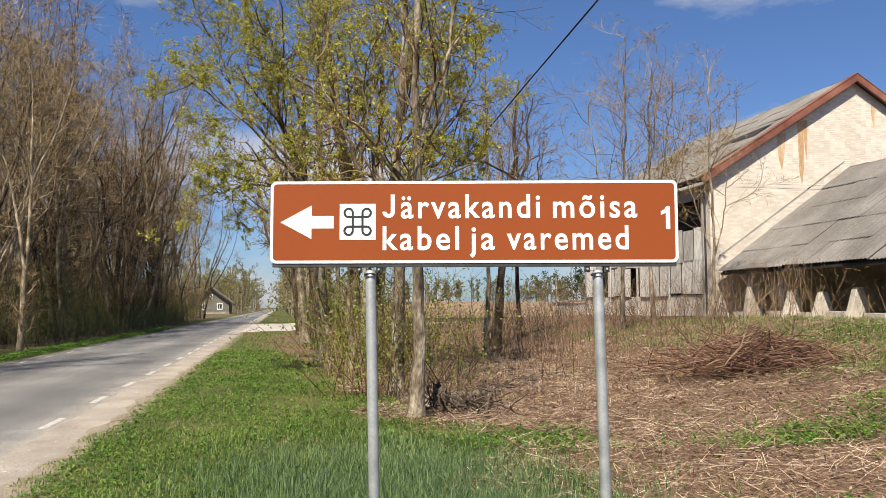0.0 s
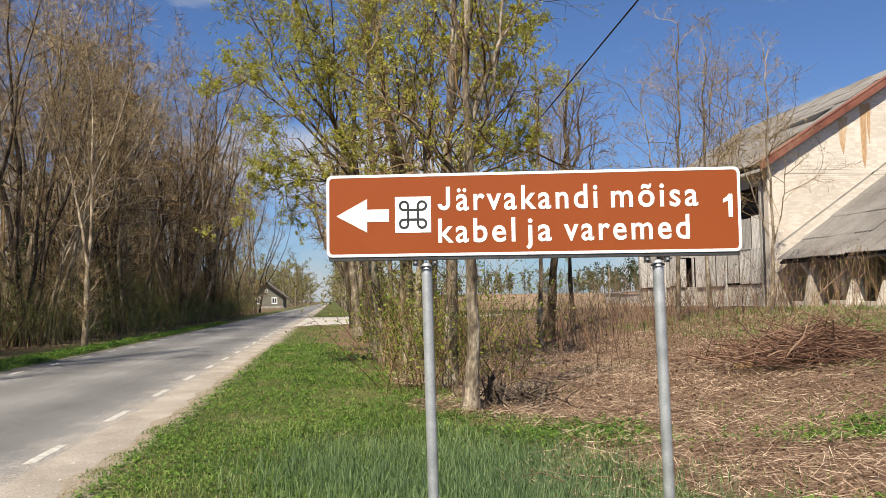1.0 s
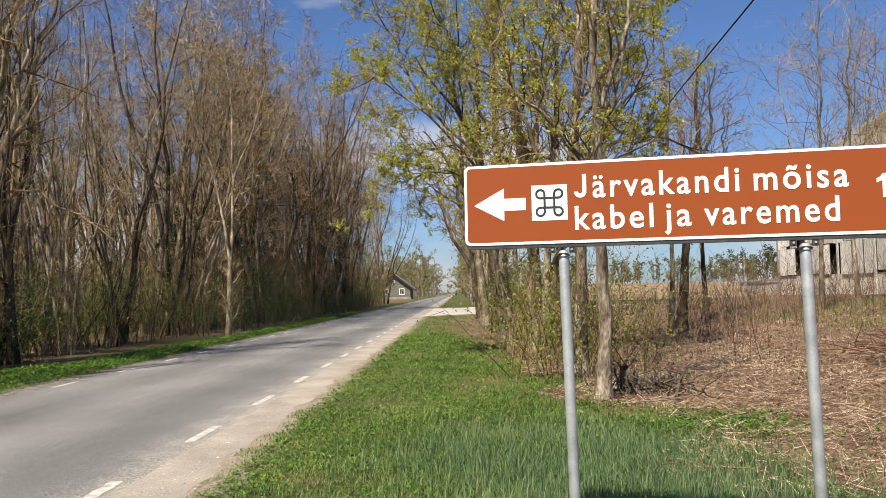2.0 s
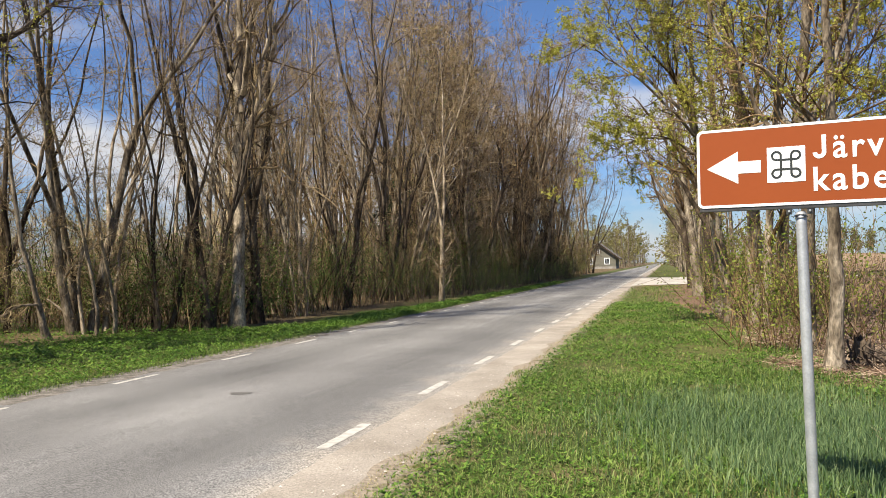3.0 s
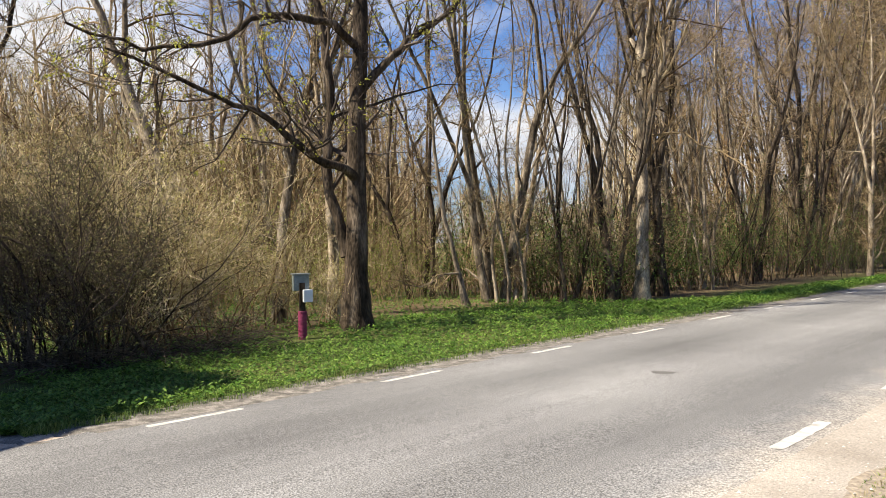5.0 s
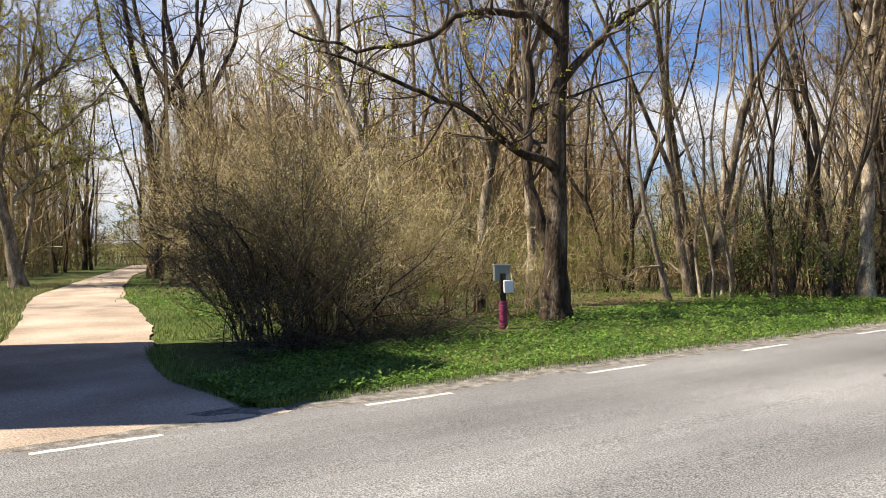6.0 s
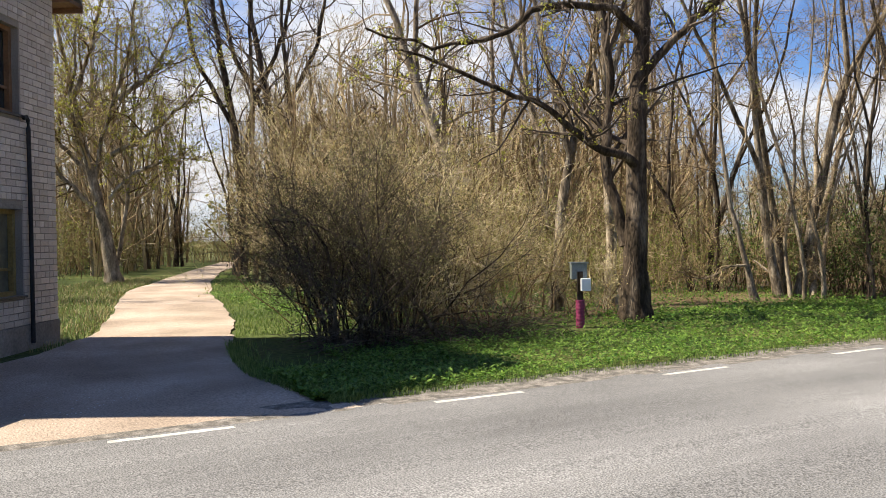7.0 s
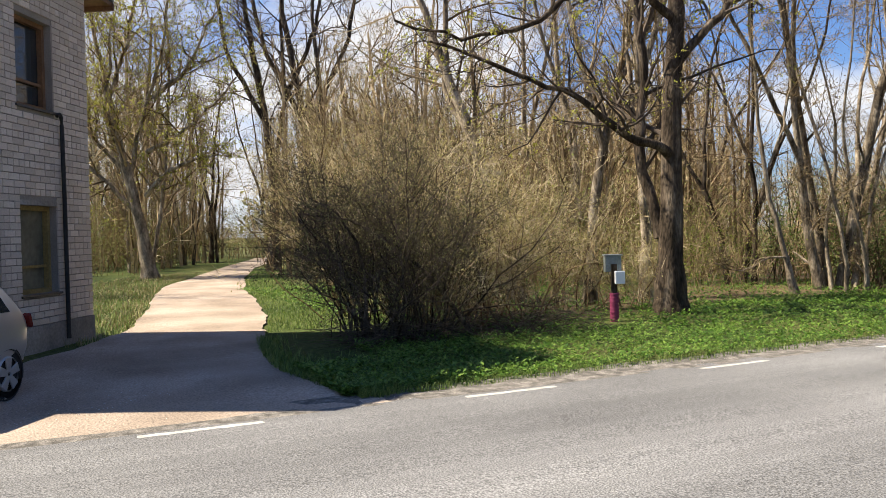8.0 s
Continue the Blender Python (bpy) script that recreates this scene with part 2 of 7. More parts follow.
CREAM_BRICK = material("cream_brick", [(0.60, 0.53, 0.45), (0.66, 0.59, 0.51), (0.71, 0.64, 0.56)], 0.6, 0.9, 0.4, 30, per="island", mottle=0.12, distance=0.01)
GREY_BRICK = material("silicate_brick", [(0.47, 0.41, 0.345), (0.54, 0.475, 0.405), (0.60, 0.535, 0.46)], 0.8, 0.9, 0.4, 40, per="object", mottle=0.12, distance=0.006)
MORTAR = material("grey_mortar", [(0.20, 0.182, 0.16), (0.275, 0.252, 0.222)], 1.5, 0.95, 0.6, 60, mottle=0.2)
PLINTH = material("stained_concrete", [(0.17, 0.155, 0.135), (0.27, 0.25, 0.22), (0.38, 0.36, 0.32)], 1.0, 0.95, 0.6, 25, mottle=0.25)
CONCRETE = material("pale_concrete", [(0.40, 0.36, 0.30), (0.52, 0.47, 0.40), (0.60, 0.56, 0.49)], 0.9, 0.9, 0.5, 25, mottle=0.2)
SLATE = material("grey_corrugated_sheet", [(0.12, 0.108, 0.098), (0.16, 0.147, 0.135), (0.205, 0.19, 0.177)], 0.5, 0.9, 0.4, 12, mottle=0.25)
RUST = material("rusty_red_trim", [(0.13, 0.045, 0.03), (0.20, 0.075, 0.05), (0.26, 0.12, 0.08)], 1.2, 0.75, 0.3, 30, mottle=0.25)
RUST_STREAK = material("rust_streak", [(0.40, 0.24, 0.12), (0.50, 0.34, 0.20), (0.58, 0.46, 0.33)], 1.5, 0.95, 0.2, 20, mottle=0.3, stretch_by=(1, 1, 0.2))
GREY_BOARD = material("weathered_board", [(0.30, 0.285, 0.265), (0.42, 0.40, 0.375), (0.54, 0.52, 0.49)], 1.0, 0.95, 0.5, 20, per="object", mottle=0.3, stretch_by=(1, 1, 0.2))
# near-black colour that paints in the shade of hollows and undersides
HOLLOW_SHADE = material("painted_hollow_shade", [(0.02, 0.018, 0.016), (0.035, 0.03, 0.027)], 1.0, 0.95, 0.2, 15)
RUBBER = material("black_rubber", [(0.015, 0.015, 0.015), (0.03, 0.03, 0.03)], 8, 0.8, 0.2, 60)
PALE_MORTAR = material("pale_mortar", [(0.54, 0.485, 0.415), (0.62, 0.56, 0.485)], 0.8, 0.95, 0.4, 30, mottle=0.2)
TWIG_TAN = material("tan_brown_twig", [(0.11, 0.072, 0.036), (0.24, 0.17, 0.09), (0.42, 0.32, 0.185)], 1.2, 0.9, 0, 15, per="island", mottle=0.3, spec=0.2)
SAND = material("drive_sand", [(0.26, 0.205, 0.158), (0.345, 0.275, 0.216), (0.43, 0.35, 0.282)], 0.7, 0.95, 0.9, 45, mottle=0.4, spec=0.1, distance=0.015)

# ---- ground, road and tracks ----
RNG = np.random.default_rng(11)
LINE_L = -4.87                       # the left edge line; the right one runs along x = 0


def height(x, y, bare=False):
    """Ground level: flat along the road, rising towards the barn, a little uneven off the road."""
    x, y = np.asarray(x, float), np.asarray(y, float)
    rise = 1.2 * smooth(7.5, 20, x) * (1 - smooth(32, 75, y)) * smooth(-25, 5, y)
    off = smooth(1.2, 4, x) + 0.3 * smooth(-6.0, -9.0, x)
    uneven = 0.05 * np.sin(x * 0.9 + 0.7 * np.sin(y * 0.41)) * np.sin(y * 0.63 + 1.3) + 0.025 * np.sin(x * 2.3 + y * 1.1) * np.sin(y * 2.9 - x * 0.7)
    near = 1 - smooth(60, 140, np.hypot(x, y))
    dip = -0.085 * smooth(-3.0, -5.0, x) - 0.15 * np.exp(-((x + 6.6) ** 2 + (y + 7.2) ** 2) / 4.0)
    if bare:
        return dip
    bed = -0.25 * (smooth(-5.42, -5.15, x) * (1 - smooth(0.35, 0.62, x)))
    rise = rise + 4.0 * smooth(95, 380, y) * smooth(8, 45, x)
    return rise + off * uneven * near + dip + bed


def axis(points):
    out = []
    for a, b, step in points:
        out += list(np.arange(a, b, step))
    return np.array(out + [points[-1][1]])


def sheet(name, xs, ys, z, mat, label):
    X, Y = np.meshgrid(xs, ys)
    v = np.stack([X, Y, z(X, Y)], -1).reshape(-1, 3)
    w = len(xs)
    i = (np.arange(len(ys) - 1)[:, None] * w + np.arange(w - 1)).ravel()
    ob = part(name, mesh_of(name, v, [np.stack([i, i + 1, i + w + 1, i + w], -1)], mat, True), mat)
    return tagged(ob, label, "ground", kind="structure")


xs = np.unique(np.round(np.concatenate([[-5.6, -5.5, -5.42, -5.3, -5.15, 0.35, 0.5, 0.62, 0.75, 0.9], axis([(-2500, -300, 275), (-300, -60, 24), (-60, -20, 1.0), (-20, 12, 0.5), (12, 60, 1.0), (60, 300, 24), (300, 2500, 275)])]), 3))
ys = axis([(-2500, -300, 275), (-300, -40, 26), (-40, -14, 1.0), (-14, 30, 0.55), (30, 110, 1.0), (110, 400, 29), (400, 2500, 300)])


def ground_material():
    """Turf near the road, brown litter where the brush was cut and under the trees."""
    m = TURF.copy()
    m.name = "turf_and_litter"
    n, l = m.node_tree.nodes, m.node_tree.links
    b = n["Principled BSDF"]
    turf = b.inputs["Base Color"].links[0].from_socket
    geo = n.new("ShaderNodeNewGeometry")
    sep = n.new("ShaderNodeSeparateXYZ")
    l.new(geo.outputs["Position"], sep.inputs[0])
    rag = n.new("ShaderNodeTexNoise")
    rag.inputs["Scale"].default_value, rag.inputs["Detail"].default_value = 0.7, 5
    l.new(geo.outputs["Position"], rag.inputs["Vector"])

    def math_node(op, a, b_, c=None):
        k = n.new("ShaderNodeMath")
        k.operation = op
        for i, s in enumerate((a, b_, c)):
            if s is None:
                continue
            if isinstance(s, (int, float)):
                k.inputs[i].default_value = s
            else:
                l.new(s, k.inputs[i])
        return k.outputs[0]

    wob = math_node("MULTIPLY_ADD", rag.outputs["Fac"], 4.0, -2.0)
    bald = n.new("ShaderNodeTexNoise")             # dry brown patches in the turf
    bald.inputs["Scale"].default_value, bald.inputs["Detail"].default_value = 1.3, 7
    bald.inputs["Roughness"].default_value = 0.68
    l.new(geo.outputs["Position"], bald.inputs["Vector"])
    bare = n.new("ShaderNodeMapRange")
    bare.inputs["From Min"].default_value, bare.inputs["From Max"].default_value = 0.5, 0.66
    bare.inputs["To Max"].default_value = 0.75
    l.new(bald.outputs["Fac"], bare.inputs["Value"])
    dry = n.new("ShaderNodeMixRGB")
    dry.inputs["Color2"].default_value = (0.17, 0.125, 0.07, 1)
    l.new(math_node("MULTIPLY", bare.outputs["Result"], math_node("GREATER_THAN", sep.outputs["X"], -2.0)), dry.inputs["Fac"])
    l.new(turf, dry.inputs["Color1"])
    turf = dry.outputs["Color"]
    # cut brush: right of a line that leaves the verge beside the sign
    edge = math_node("MULTIPLY_ADD", sep.outputs["Y"], 0.12, sep.outputs["X"])
    right = math_node("ADD", edge, wob)
    r1 = n.new("ShaderNodeMapRange")
    r1.inputs["From Min"].default_value, r1.inputs["From Max"].default_value = 5.0, 6.6
    l.new(right, r1.inputs["Value"])
    wood = n.new("ShaderNodeMapRange")
    wood.inputs["From Min"].default_value, wood.inputs["From Max"].default_value = 11.0, 15.0
    wood.inputs["To Max"].default_value = -2.9
    l.new(sep.outputs["Y"], wood.inputs["Value"])
    left = math_node("ADD", math_node("ADD", sep.outputs["X"], math_node("MULTIPLY", wob, 0.6)), wood.outputs["Result"])
    r2 = n.new("ShaderNodeMapRange")
    r2.inputs["From Min"].default_value, r2.inputs["From Max"].default_value = -9.9, -11.5
    r2.inputs["To Max"].default_value = 0.75
    l.new(left, r2.inputs["Value"])
    r3 = n.new("ShaderNodeMapRange")
    r3.inputs["From Min"].default_value, r3.inputs["From Max"].default_value = -30.0, -36.0
    r3.inputs["To Min"].default_value, r3.inputs["To Max"].default_value = 1, 0.25
    l.new(left, r3.inputs["Value"])
    far = n.new("ShaderNodeMapRange")
    far.inputs["From Min"].default_value, far.inputs["From Max"].default_value = 60, 75
    far.inputs["To Min"].default_value, far.inputs["To Max"].default_value = 1, 0
    l.new(sep.outputs["Y"], far.inputs["Value"])
    rr = math_node("MULTIPLY", r1.outputs["Result"], far.outputs["Result"])
    lawn = n.new("ShaderNodeMapRange")             # grass stays on both sides of the drive
    lawn.inputs["From Min"].default_value, lawn.inputs["From Max"].default_value = 0.6, 2.0
    l.new(math_node("ADD", math_node("MULTIPLY_ADD", sep.outputs["X"], 0.12, 1.44), sep.outputs["Y"]), lawn.inputs["Value"])
    under = math_node("MULTIPLY", r2.outputs["Result"], lawn.outputs["Result"])
    both = math_node("MAXIMUM", rr, math_node("MULTIPLY", under, r3.outputs["Result"]))
    grain = n.new("ShaderNodeTexNoise")
    grain.inputs["Scale"].default_value, grain.inputs["Detail"].default_value = 22, 9
    grain.inputs["Roughness"].default_value = 0.72
    l.new(geo.outputs["Position"], grain.inputs["Vector"])
    brown = n.new("ShaderNodeValToRGB")
    e = brown.color_ramp.elements
    e[0].position, e[0].color = 0.38, (0.045, 0.023, 0.014, 1)
    e[1].position, e[1].color = 0.7, (0.33, 0.225, 0.15, 1)
    l.new(grain.outputs["Fac"], brown.inputs["Fac"])
    mix = n.new("ShaderNodeMixRGB")
    l.new(both, mix.inputs["Fac"])
    l.new(turf, mix.inputs["Color1"])
    l.new(brown.outputs["Color"], mix.inputs["Color2"])
    # gravel strewn raggedly into the turf beside the shoulder
    rag2 = n.new("ShaderNodeTexNoise")
    rag2.inputs["Scale"].default_value, rag2.inputs["Detail"].default_value = 3.2, 8
    rag2.inputs["Roughness"].default_value = 0.7
    l.new(geo.outputs["Position"], rag2.inputs["Vector"])
    reach = math_node("MULTIPLY_ADD", rag2.outputs["Fac"], -1.7, sep.outputs["X"])
    g1 = n.new("ShaderNodeMapRange")
    g1.inputs["From Min"].default_value, g1.inputs["From Max"].default_value = 0.02, 0.28
    g1.inputs["To Min"].default_value, g1.inputs["To Max"].default_value = 1, 0
    l.new(reach, g1.inputs["Value"])
    g2 = math_node("GREATER_THAN", sep.outputs["X"], -1.0)
    stone = n.new("ShaderNodeValToRGB")
    e = stone.color_ramp.elements
    e[0].position, e[0].color = 0.35, (0.20, 0.165, 0.125, 1)
    e[1].position, e[1].color = 0.65, (0.34, 0.29, 0.232, 1)
    l.new(grain.outputs["Fac"], stone.inputs["Fac"])
    mix2 = n.new("ShaderNodeMixRGB")
    l.new(math_node("MULTIPLY", g1.outputs["Result"], g2), mix2.inputs["Fac"])
    l.new(mix.outputs["Color"], mix2.inputs["Color1"])
    l.new(stone.outputs["Color"], mix2.inputs["Color2"])
    l.new(mix2.outputs["Color"], b.inputs["Base Color"])
    return m


sheet("ground", xs, ys, height, ground_material(), "rough spring turf and brown cut-brush litter beside the road")


def ribbon(name, left, right, z, mat, label, category, rows=1):
    """A strip between two (n, 2) edge lines, with rows of quads across."""
    left, right = np.asarray(left, float), np.asarray(right, float)
    k = np.linspace(0, 1, rows + 1)[None, :, None]
    p = left[:, None] * (1 - k) + right[:, None] * k
    v = np.concatenate([p, z(p[..., 0], p[..., 1])[..., None]], -1).reshape(-1, 3)
    w = rows + 1
    i = (np.arange(len(left) - 1)[:, None] * w + np.arange(rows)).ravel()
    ob = part(name, mesh_of(name, v, [np.stack([i, i + 1, i + w + 1, i + w], -1)], mat, True), mat)
    return tagged(ob, label, category, kind="structure")


def wavy(y, a, seed):
    return a * (np.sin(y * 1.7 + seed) + 0.7 * np.sin(y * 3.9 + 2.1 * seed) + 0.5 * np.sin(y * 8.3 + seed * 3.3)) / 2.2


yy = axis([(-60, -12, 2.0), (-12, 25, 0.2), (25, 90, 1.0), (90, 900, 30)])
camber = lambda x, y: 0.02 * (1 - ((x + 2.43) / 3.2) ** 2) + 0.0175 * np.minimum(x, 0) + 0 * y


def road_material():
    """Worn asphalt: paler wheel tracks, dust towards the right edge, speckled stones, thin cracks."""
    m = ASPHALT.copy()
    m.name = "road_asphalt"
    n, l = m.node_tree.nodes, m.node_tree.links
    b = n["Principled BSDF"]
    base = b.inputs["Base Color"].links[0].from_socket
    geo = n.new("ShaderNodeNewGeometry")
    sep = n.new("ShaderNodeSeparateXYZ")
    l.new(geo.outputs["Position"], sep.inputs[0])
    dust_noise = n.new("ShaderNodeTexNoise")
    dust_noise.inputs["Scale"].default_value, dust_noise.inputs["Detail"].default_value = 1.6, 7
    l.new(geo.outputs["Position"], dust_noise.inputs["Vector"])
    shift = n.new("ShaderNodeMath")
    shift.operation = "MULTIPLY_ADD"
    l.new(dust_noise.outputs["Fac"], shift.inputs[0])
    shift.inputs[1].default_value = 1.5
    l.new(sep.outputs["X"], shift.inputs[2])
    mr = n.new("ShaderNodeMapRange")
    mr.inputs["From Min"].default_value, mr.inputs["From Max"].default_value = 0.35, 1.15
    mr.inputs["To Max"].default_value = 0.85
    l.new(shift.outputs[0], mr.inputs["Value"])
    mix = n.new("ShaderNodeMixRGB")
    mix.inputs["Color2"].default_value = (0.30, 0.268, 0.228, 1)
    l.new(mr.outputs["Result"], mix.inputs["Fac"])
    l.new(base, mix.inputs["Color1"])
    wave = n.new("ShaderNodeMath")
    wave.operation = "MULTIPLY_ADD"
    l.new(sep.outputs["X"], wave.inputs[0])
    wave.inputs[1].default_value, wave.inputs[2].default_value = 2.6, 1.2
    sn = n.new("ShaderNodeMath")
    sn.operation = "SINE"
    l.new(wave.outputs[0], sn.inputs[0])
    tr = n.new("ShaderNodeMapRange")
    tr.inputs["From Min"].default_value, tr.inputs["From Max"].default_value = -1, 1
    tr.inputs["To Min"].default_value, tr.inputs["To Max"].default_value = 0.82, 1.14
    l.new(sn.outputs[0], tr.inputs["Value"])
    mul = n.new("ShaderNodeMixRGB")
    mul.blend_type = "MULTIPLY"
    mul.inputs["Fac"].default_value = 1
    l.new(mix.outputs["Color"], mul.inputs["Color1"])
    l.new(tr.outputs["Result"], mul.inputs["Color2"])
    lane = n.new("ShaderNodeMapping")              # long faint streaks along the road
    lane.inputs["Scale"].default_value = (5.5, 0.10, 1)
    l.new(geo.outputs["Position"], lane.inputs["Vector"])
    streak = n.new("ShaderNodeTexNoise")
    streak.inputs["Scale"].default_value, streak.inputs["Detail"].default_value = 1.0, 6
    l.new(lane.outputs["Vector"], streak.inputs["Vector"])
    sr = n.new("ShaderNodeMapRange")
    sr.inputs["From Min"].default_value, sr.inputs["From Max"].default_value = 0.3, 0.7
    sr.inputs["To Min"].default_value, sr.inputs["To Max"].default_value = 0.92, 1.08
    l.new(streak.outputs["Fac"], sr.inputs["Value"])
    mul0 = n.new("ShaderNodeMixRGB")
    mul0.blend_type = "MULTIPLY"
    mul0.inputs["Fac"].default_value = 1
    l.new(mul.outputs["Color"], mul0.inputs["Color1"])
    l.new(sr.outputs["Result"], mul0.inputs["Color2"])
    mul = mul0
    vor = n.new("ShaderNodeTexNoise")
    vor.inputs["Scale"].default_value, vor.inputs["Detail"].default_value = 78, 3
    l.new(geo.outputs["Position"], vor.inputs["Vector"])
    dark = n.new("ShaderNodeMapRange")
    dark.inputs["From Min"].default_value, dark.inputs["From Max"].default_value = -5.2, -3.4
    dark.inputs["To Min"].default_value, dark.inputs["To Max"].default_value = 0.66, 1.0
    l.new(shift.outputs[0], dark.inputs["Value"])
    mul3 = n.new("ShaderNodeMixRGB")
    mul3.blend_type = "MULTIPLY"
    mul3.inputs["Fac"].default_value = 1
    l.new(mul.outputs["Color"], mul3.inputs["Color1"])
    l.new(dark.outputs["Result"], mul3.inputs["Color2"])
    mul = mul3
    st = n.new("ShaderNodeMapRange")
    st.inputs["From Min"].default_value, st.inputs["From Max"].default_value = 0.36, 0.64
    st.inputs["To Min"].default_value, st.inputs["To Max"].default_value = 1.56, 0.46
    l.new(vor.outputs["Fac"], st.inputs["Value"])
    mul2 = n.new("ShaderNodeMixRGB")
    mul2.blend_type = "MULTIPLY"
    mul2.inputs["Fac"].default_value = 1
    l.new(mul.outputs["Color"], mul2.inputs["Color1"])
    l.new(st.outputs["Result"], mul2.inputs["Color2"])
    l.new(mul2.outputs["Color"], b.inputs["Base Color"])
    return m


ribbon("road", np.stack([-5.14 + wavy(yy, 0.05, 1.0), yy], 1), np.stack([0.34 + wavy(yy, 0.12, 2.0), yy], 1), camber, road_material(), "grey worn asphalt country road running straight ahead", "road", 12)
ribbon("right_shoulder", np.stack([0.16 + 0 * yy, yy], 1), np.stack([1.05 + 0 * yy, yy], 1), lambda x, y: 0.0085 - 0.0055 * smooth(0.3, 0.6, x) - 0.03 * smooth(0.66, 1.05, x - 0.06 * np.sin(y * 1.9) - 0.05 * np.sin(y * 5.1)), GRAVEL, "pale sandy gravel shoulder beside the road", "road shoulder", 10)
ribbon("left_shoulder", np.stack([-5.60 + wavy(yy, 0.06, 5.0), yy], 1), np.stack([-4.99 + wavy(yy, 0.03, 9.0), yy], 1), lambda x, y: np.where(x > -5.2, -0.0805, np.maximum(height(x, y) + 0.012, -0.1)), material("grey_gravel", [(0.085, 0.076, 0.064), (0.15, 0.134, 0.115), (0.25, 0.225, 0.195)], 9.0, 0.95, 1.0, 70, mottle=0.7, distance=0.012), "narrow grey gravel edge of the road", "road shoulder", 3)

# gravel drive on the far side, bending away past the house
dk = np.linspace(0, 1, 60)


def bend(points, k):
    pts = np.array(points, float)
    u = np.linspace(0, 1, len(pts))
    out = np.stack([np.interp(k, u, pts[:, i]) for i in range(2)], 1)
    for _ in range(3):
        out[1:-1] = (out[:-2] + 2 * out[1:-1] + out[2:]) / 4
    return out


near_edge = bend([(-5.05, -13.0), (-6.6, -8.6), (-8.8, -7.0), (-11.2, -5.6), (-13.3, -4.75), (-18, -4.0), (-25.6, -2.9), (-31.6, -1.0), (-40, 1.5), (-60, 8)], dk)
far_edge = bend([(-5.05, -3.0), (-6.0, -3.35), (-7.4, -3.6), (-9.6, -3.3), (-11.9, -2.7), (-15.3, -1.9), (-22.5, -0.8), (-29.7, 0.7), (-40.8, 3.6), (-60, 10.5)], dk)
dense = np.linspace(0, 1, 500)
fine_near = np.stack([np.interp(dense, dk, near_edge[:, i]) for i in range(2)], 1)
fine_far = np.stack([np.interp(dense, dk, far_edge[:, i]) for i in range(2)], 1)
ribbon("gravel_drive", fine_near + np.stack([wavy(dense * 34, 0.05, 1), wavy(dense * 34, 0.06, 2)], 1), fine_far + np.stack([wavy(dense * 34, 0.05, 3), wavy(dense * 34, 0.07, 4)], 1), lambda x, y: np.maximum(height(x, y, True) * smooth(-5.2, -9, x) + 0.02 - 0.105 * smooth(-9, -5.0, x), height(x, y, True) + 0.03 - 0.12 * smooth(-6.6, -5.3, x)), SAND, "sandy gravel drive leading off between the trees", "driveway", 8)

# gravel side road ahead on the right
sk = np.linspace(0, 1, 120)
ribbon("gravel_side_road", bend([(-0.2, 77), (3, 77.2), (12, 77), (28, 80), (50, 98), (110, 150)], sk), bend([(-0.2, 48), (2.4, 50.6), (10, 58), (28, 70), (52, 90), (112, 142)], sk), lambda x, y: height(x, y) + 0.022, material("white_gravel", [(0.33, 0.30, 0.26), (0.41, 0.38, 0.335), (0.49, 0.455, 0.41)], 0.5, 0.95, 0.5, 12, mottle=0.2), "pale gravel side road branching off on the verge side", "road", 14)
fk = np.linspace(0, 1, 12)
ribbon("ploughed_field", bend([(6, 90), (9, 200), (12, 330)], fk), bend([(75, 128), (220, 240), (420, 330)], fk), lambda x, y: height(x, y) + 0.15 + 0 * x, FIELD, "brown ploughed field beyond the side road", "field", 8)

# painted edge lines: worn dashes a metre long, every three metres
dashes = thing("edge_line", pose(0, 0, 0), "worn white broken edge lines painted on the asphalt", "road marking", kind="structure")


def dash_mesh(width, length, seed):
    r = np.random.default_rng(seed)
    n = 14
    t = np.linspace(0, length, n)
    l = np.stack([-width / 2 + r.normal(0, 0.006, n), t + 0 * t, 0 * t], 1)
    q = np.stack([width / 2 + r.normal(0, 0.006, n), t + 0 * t, 0 * t], 1)
    l[[0, -1], 1] += r.normal(0, 0.012, 2)
    v = np.concatenate([l, q])
    i = np.arange(n - 1)
    return mesh_of("dash", v, [np.stack([i, i + n, i + n + 1, i + 1], -1)], MARK)


dash_r = [dash_mesh(0.115, 1.12, s) for s in range(4)]
dash_l = [dash_mesh(0.085, 1.04, s + 9) for s in range(4)]
for k in range(-9, 24):
    ob = part("dash", dash_r[k % 4], MARK, dashes)
    ob.location = (0.0, 3.0 * k, 0.0100)
    ob = part("dash", dash_l[k % 4], MARK, dashes)
    ob.location = (LINE_L, -5.42 + 3.0 * k, -0.0752)
part("far_line", box(boxed(-0.06, 0.06, 84, 800, 0.0, 0.0105), LINE_L - 0.05, LINE_L + 0.05, 72, 800, -0.084, -0.0750), MARK, dashes)

PATCH = material("tar_patch", [(0.09, 0.085, 0.079), (0.14, 0.132, 0.123)], 3, 0.8, 0.5, 60)
patch_ring = [(0.34 * math.cos(a) * (1 + 0.25 * math.sin(3 * a)), 0.16 * math.sin(a) * (1 + 0.2 * math.cos(2 * a))) for a in np.linspace(0, 2 * math.pi, 21)[:-1]]
pv = np.array([(-2.37 + 0.42 * u, 2.80 + 0.8 * w, float(camber(-2.37 + 0.42 * u, 0.0)) + 0.004) for u, w in patch_ring])
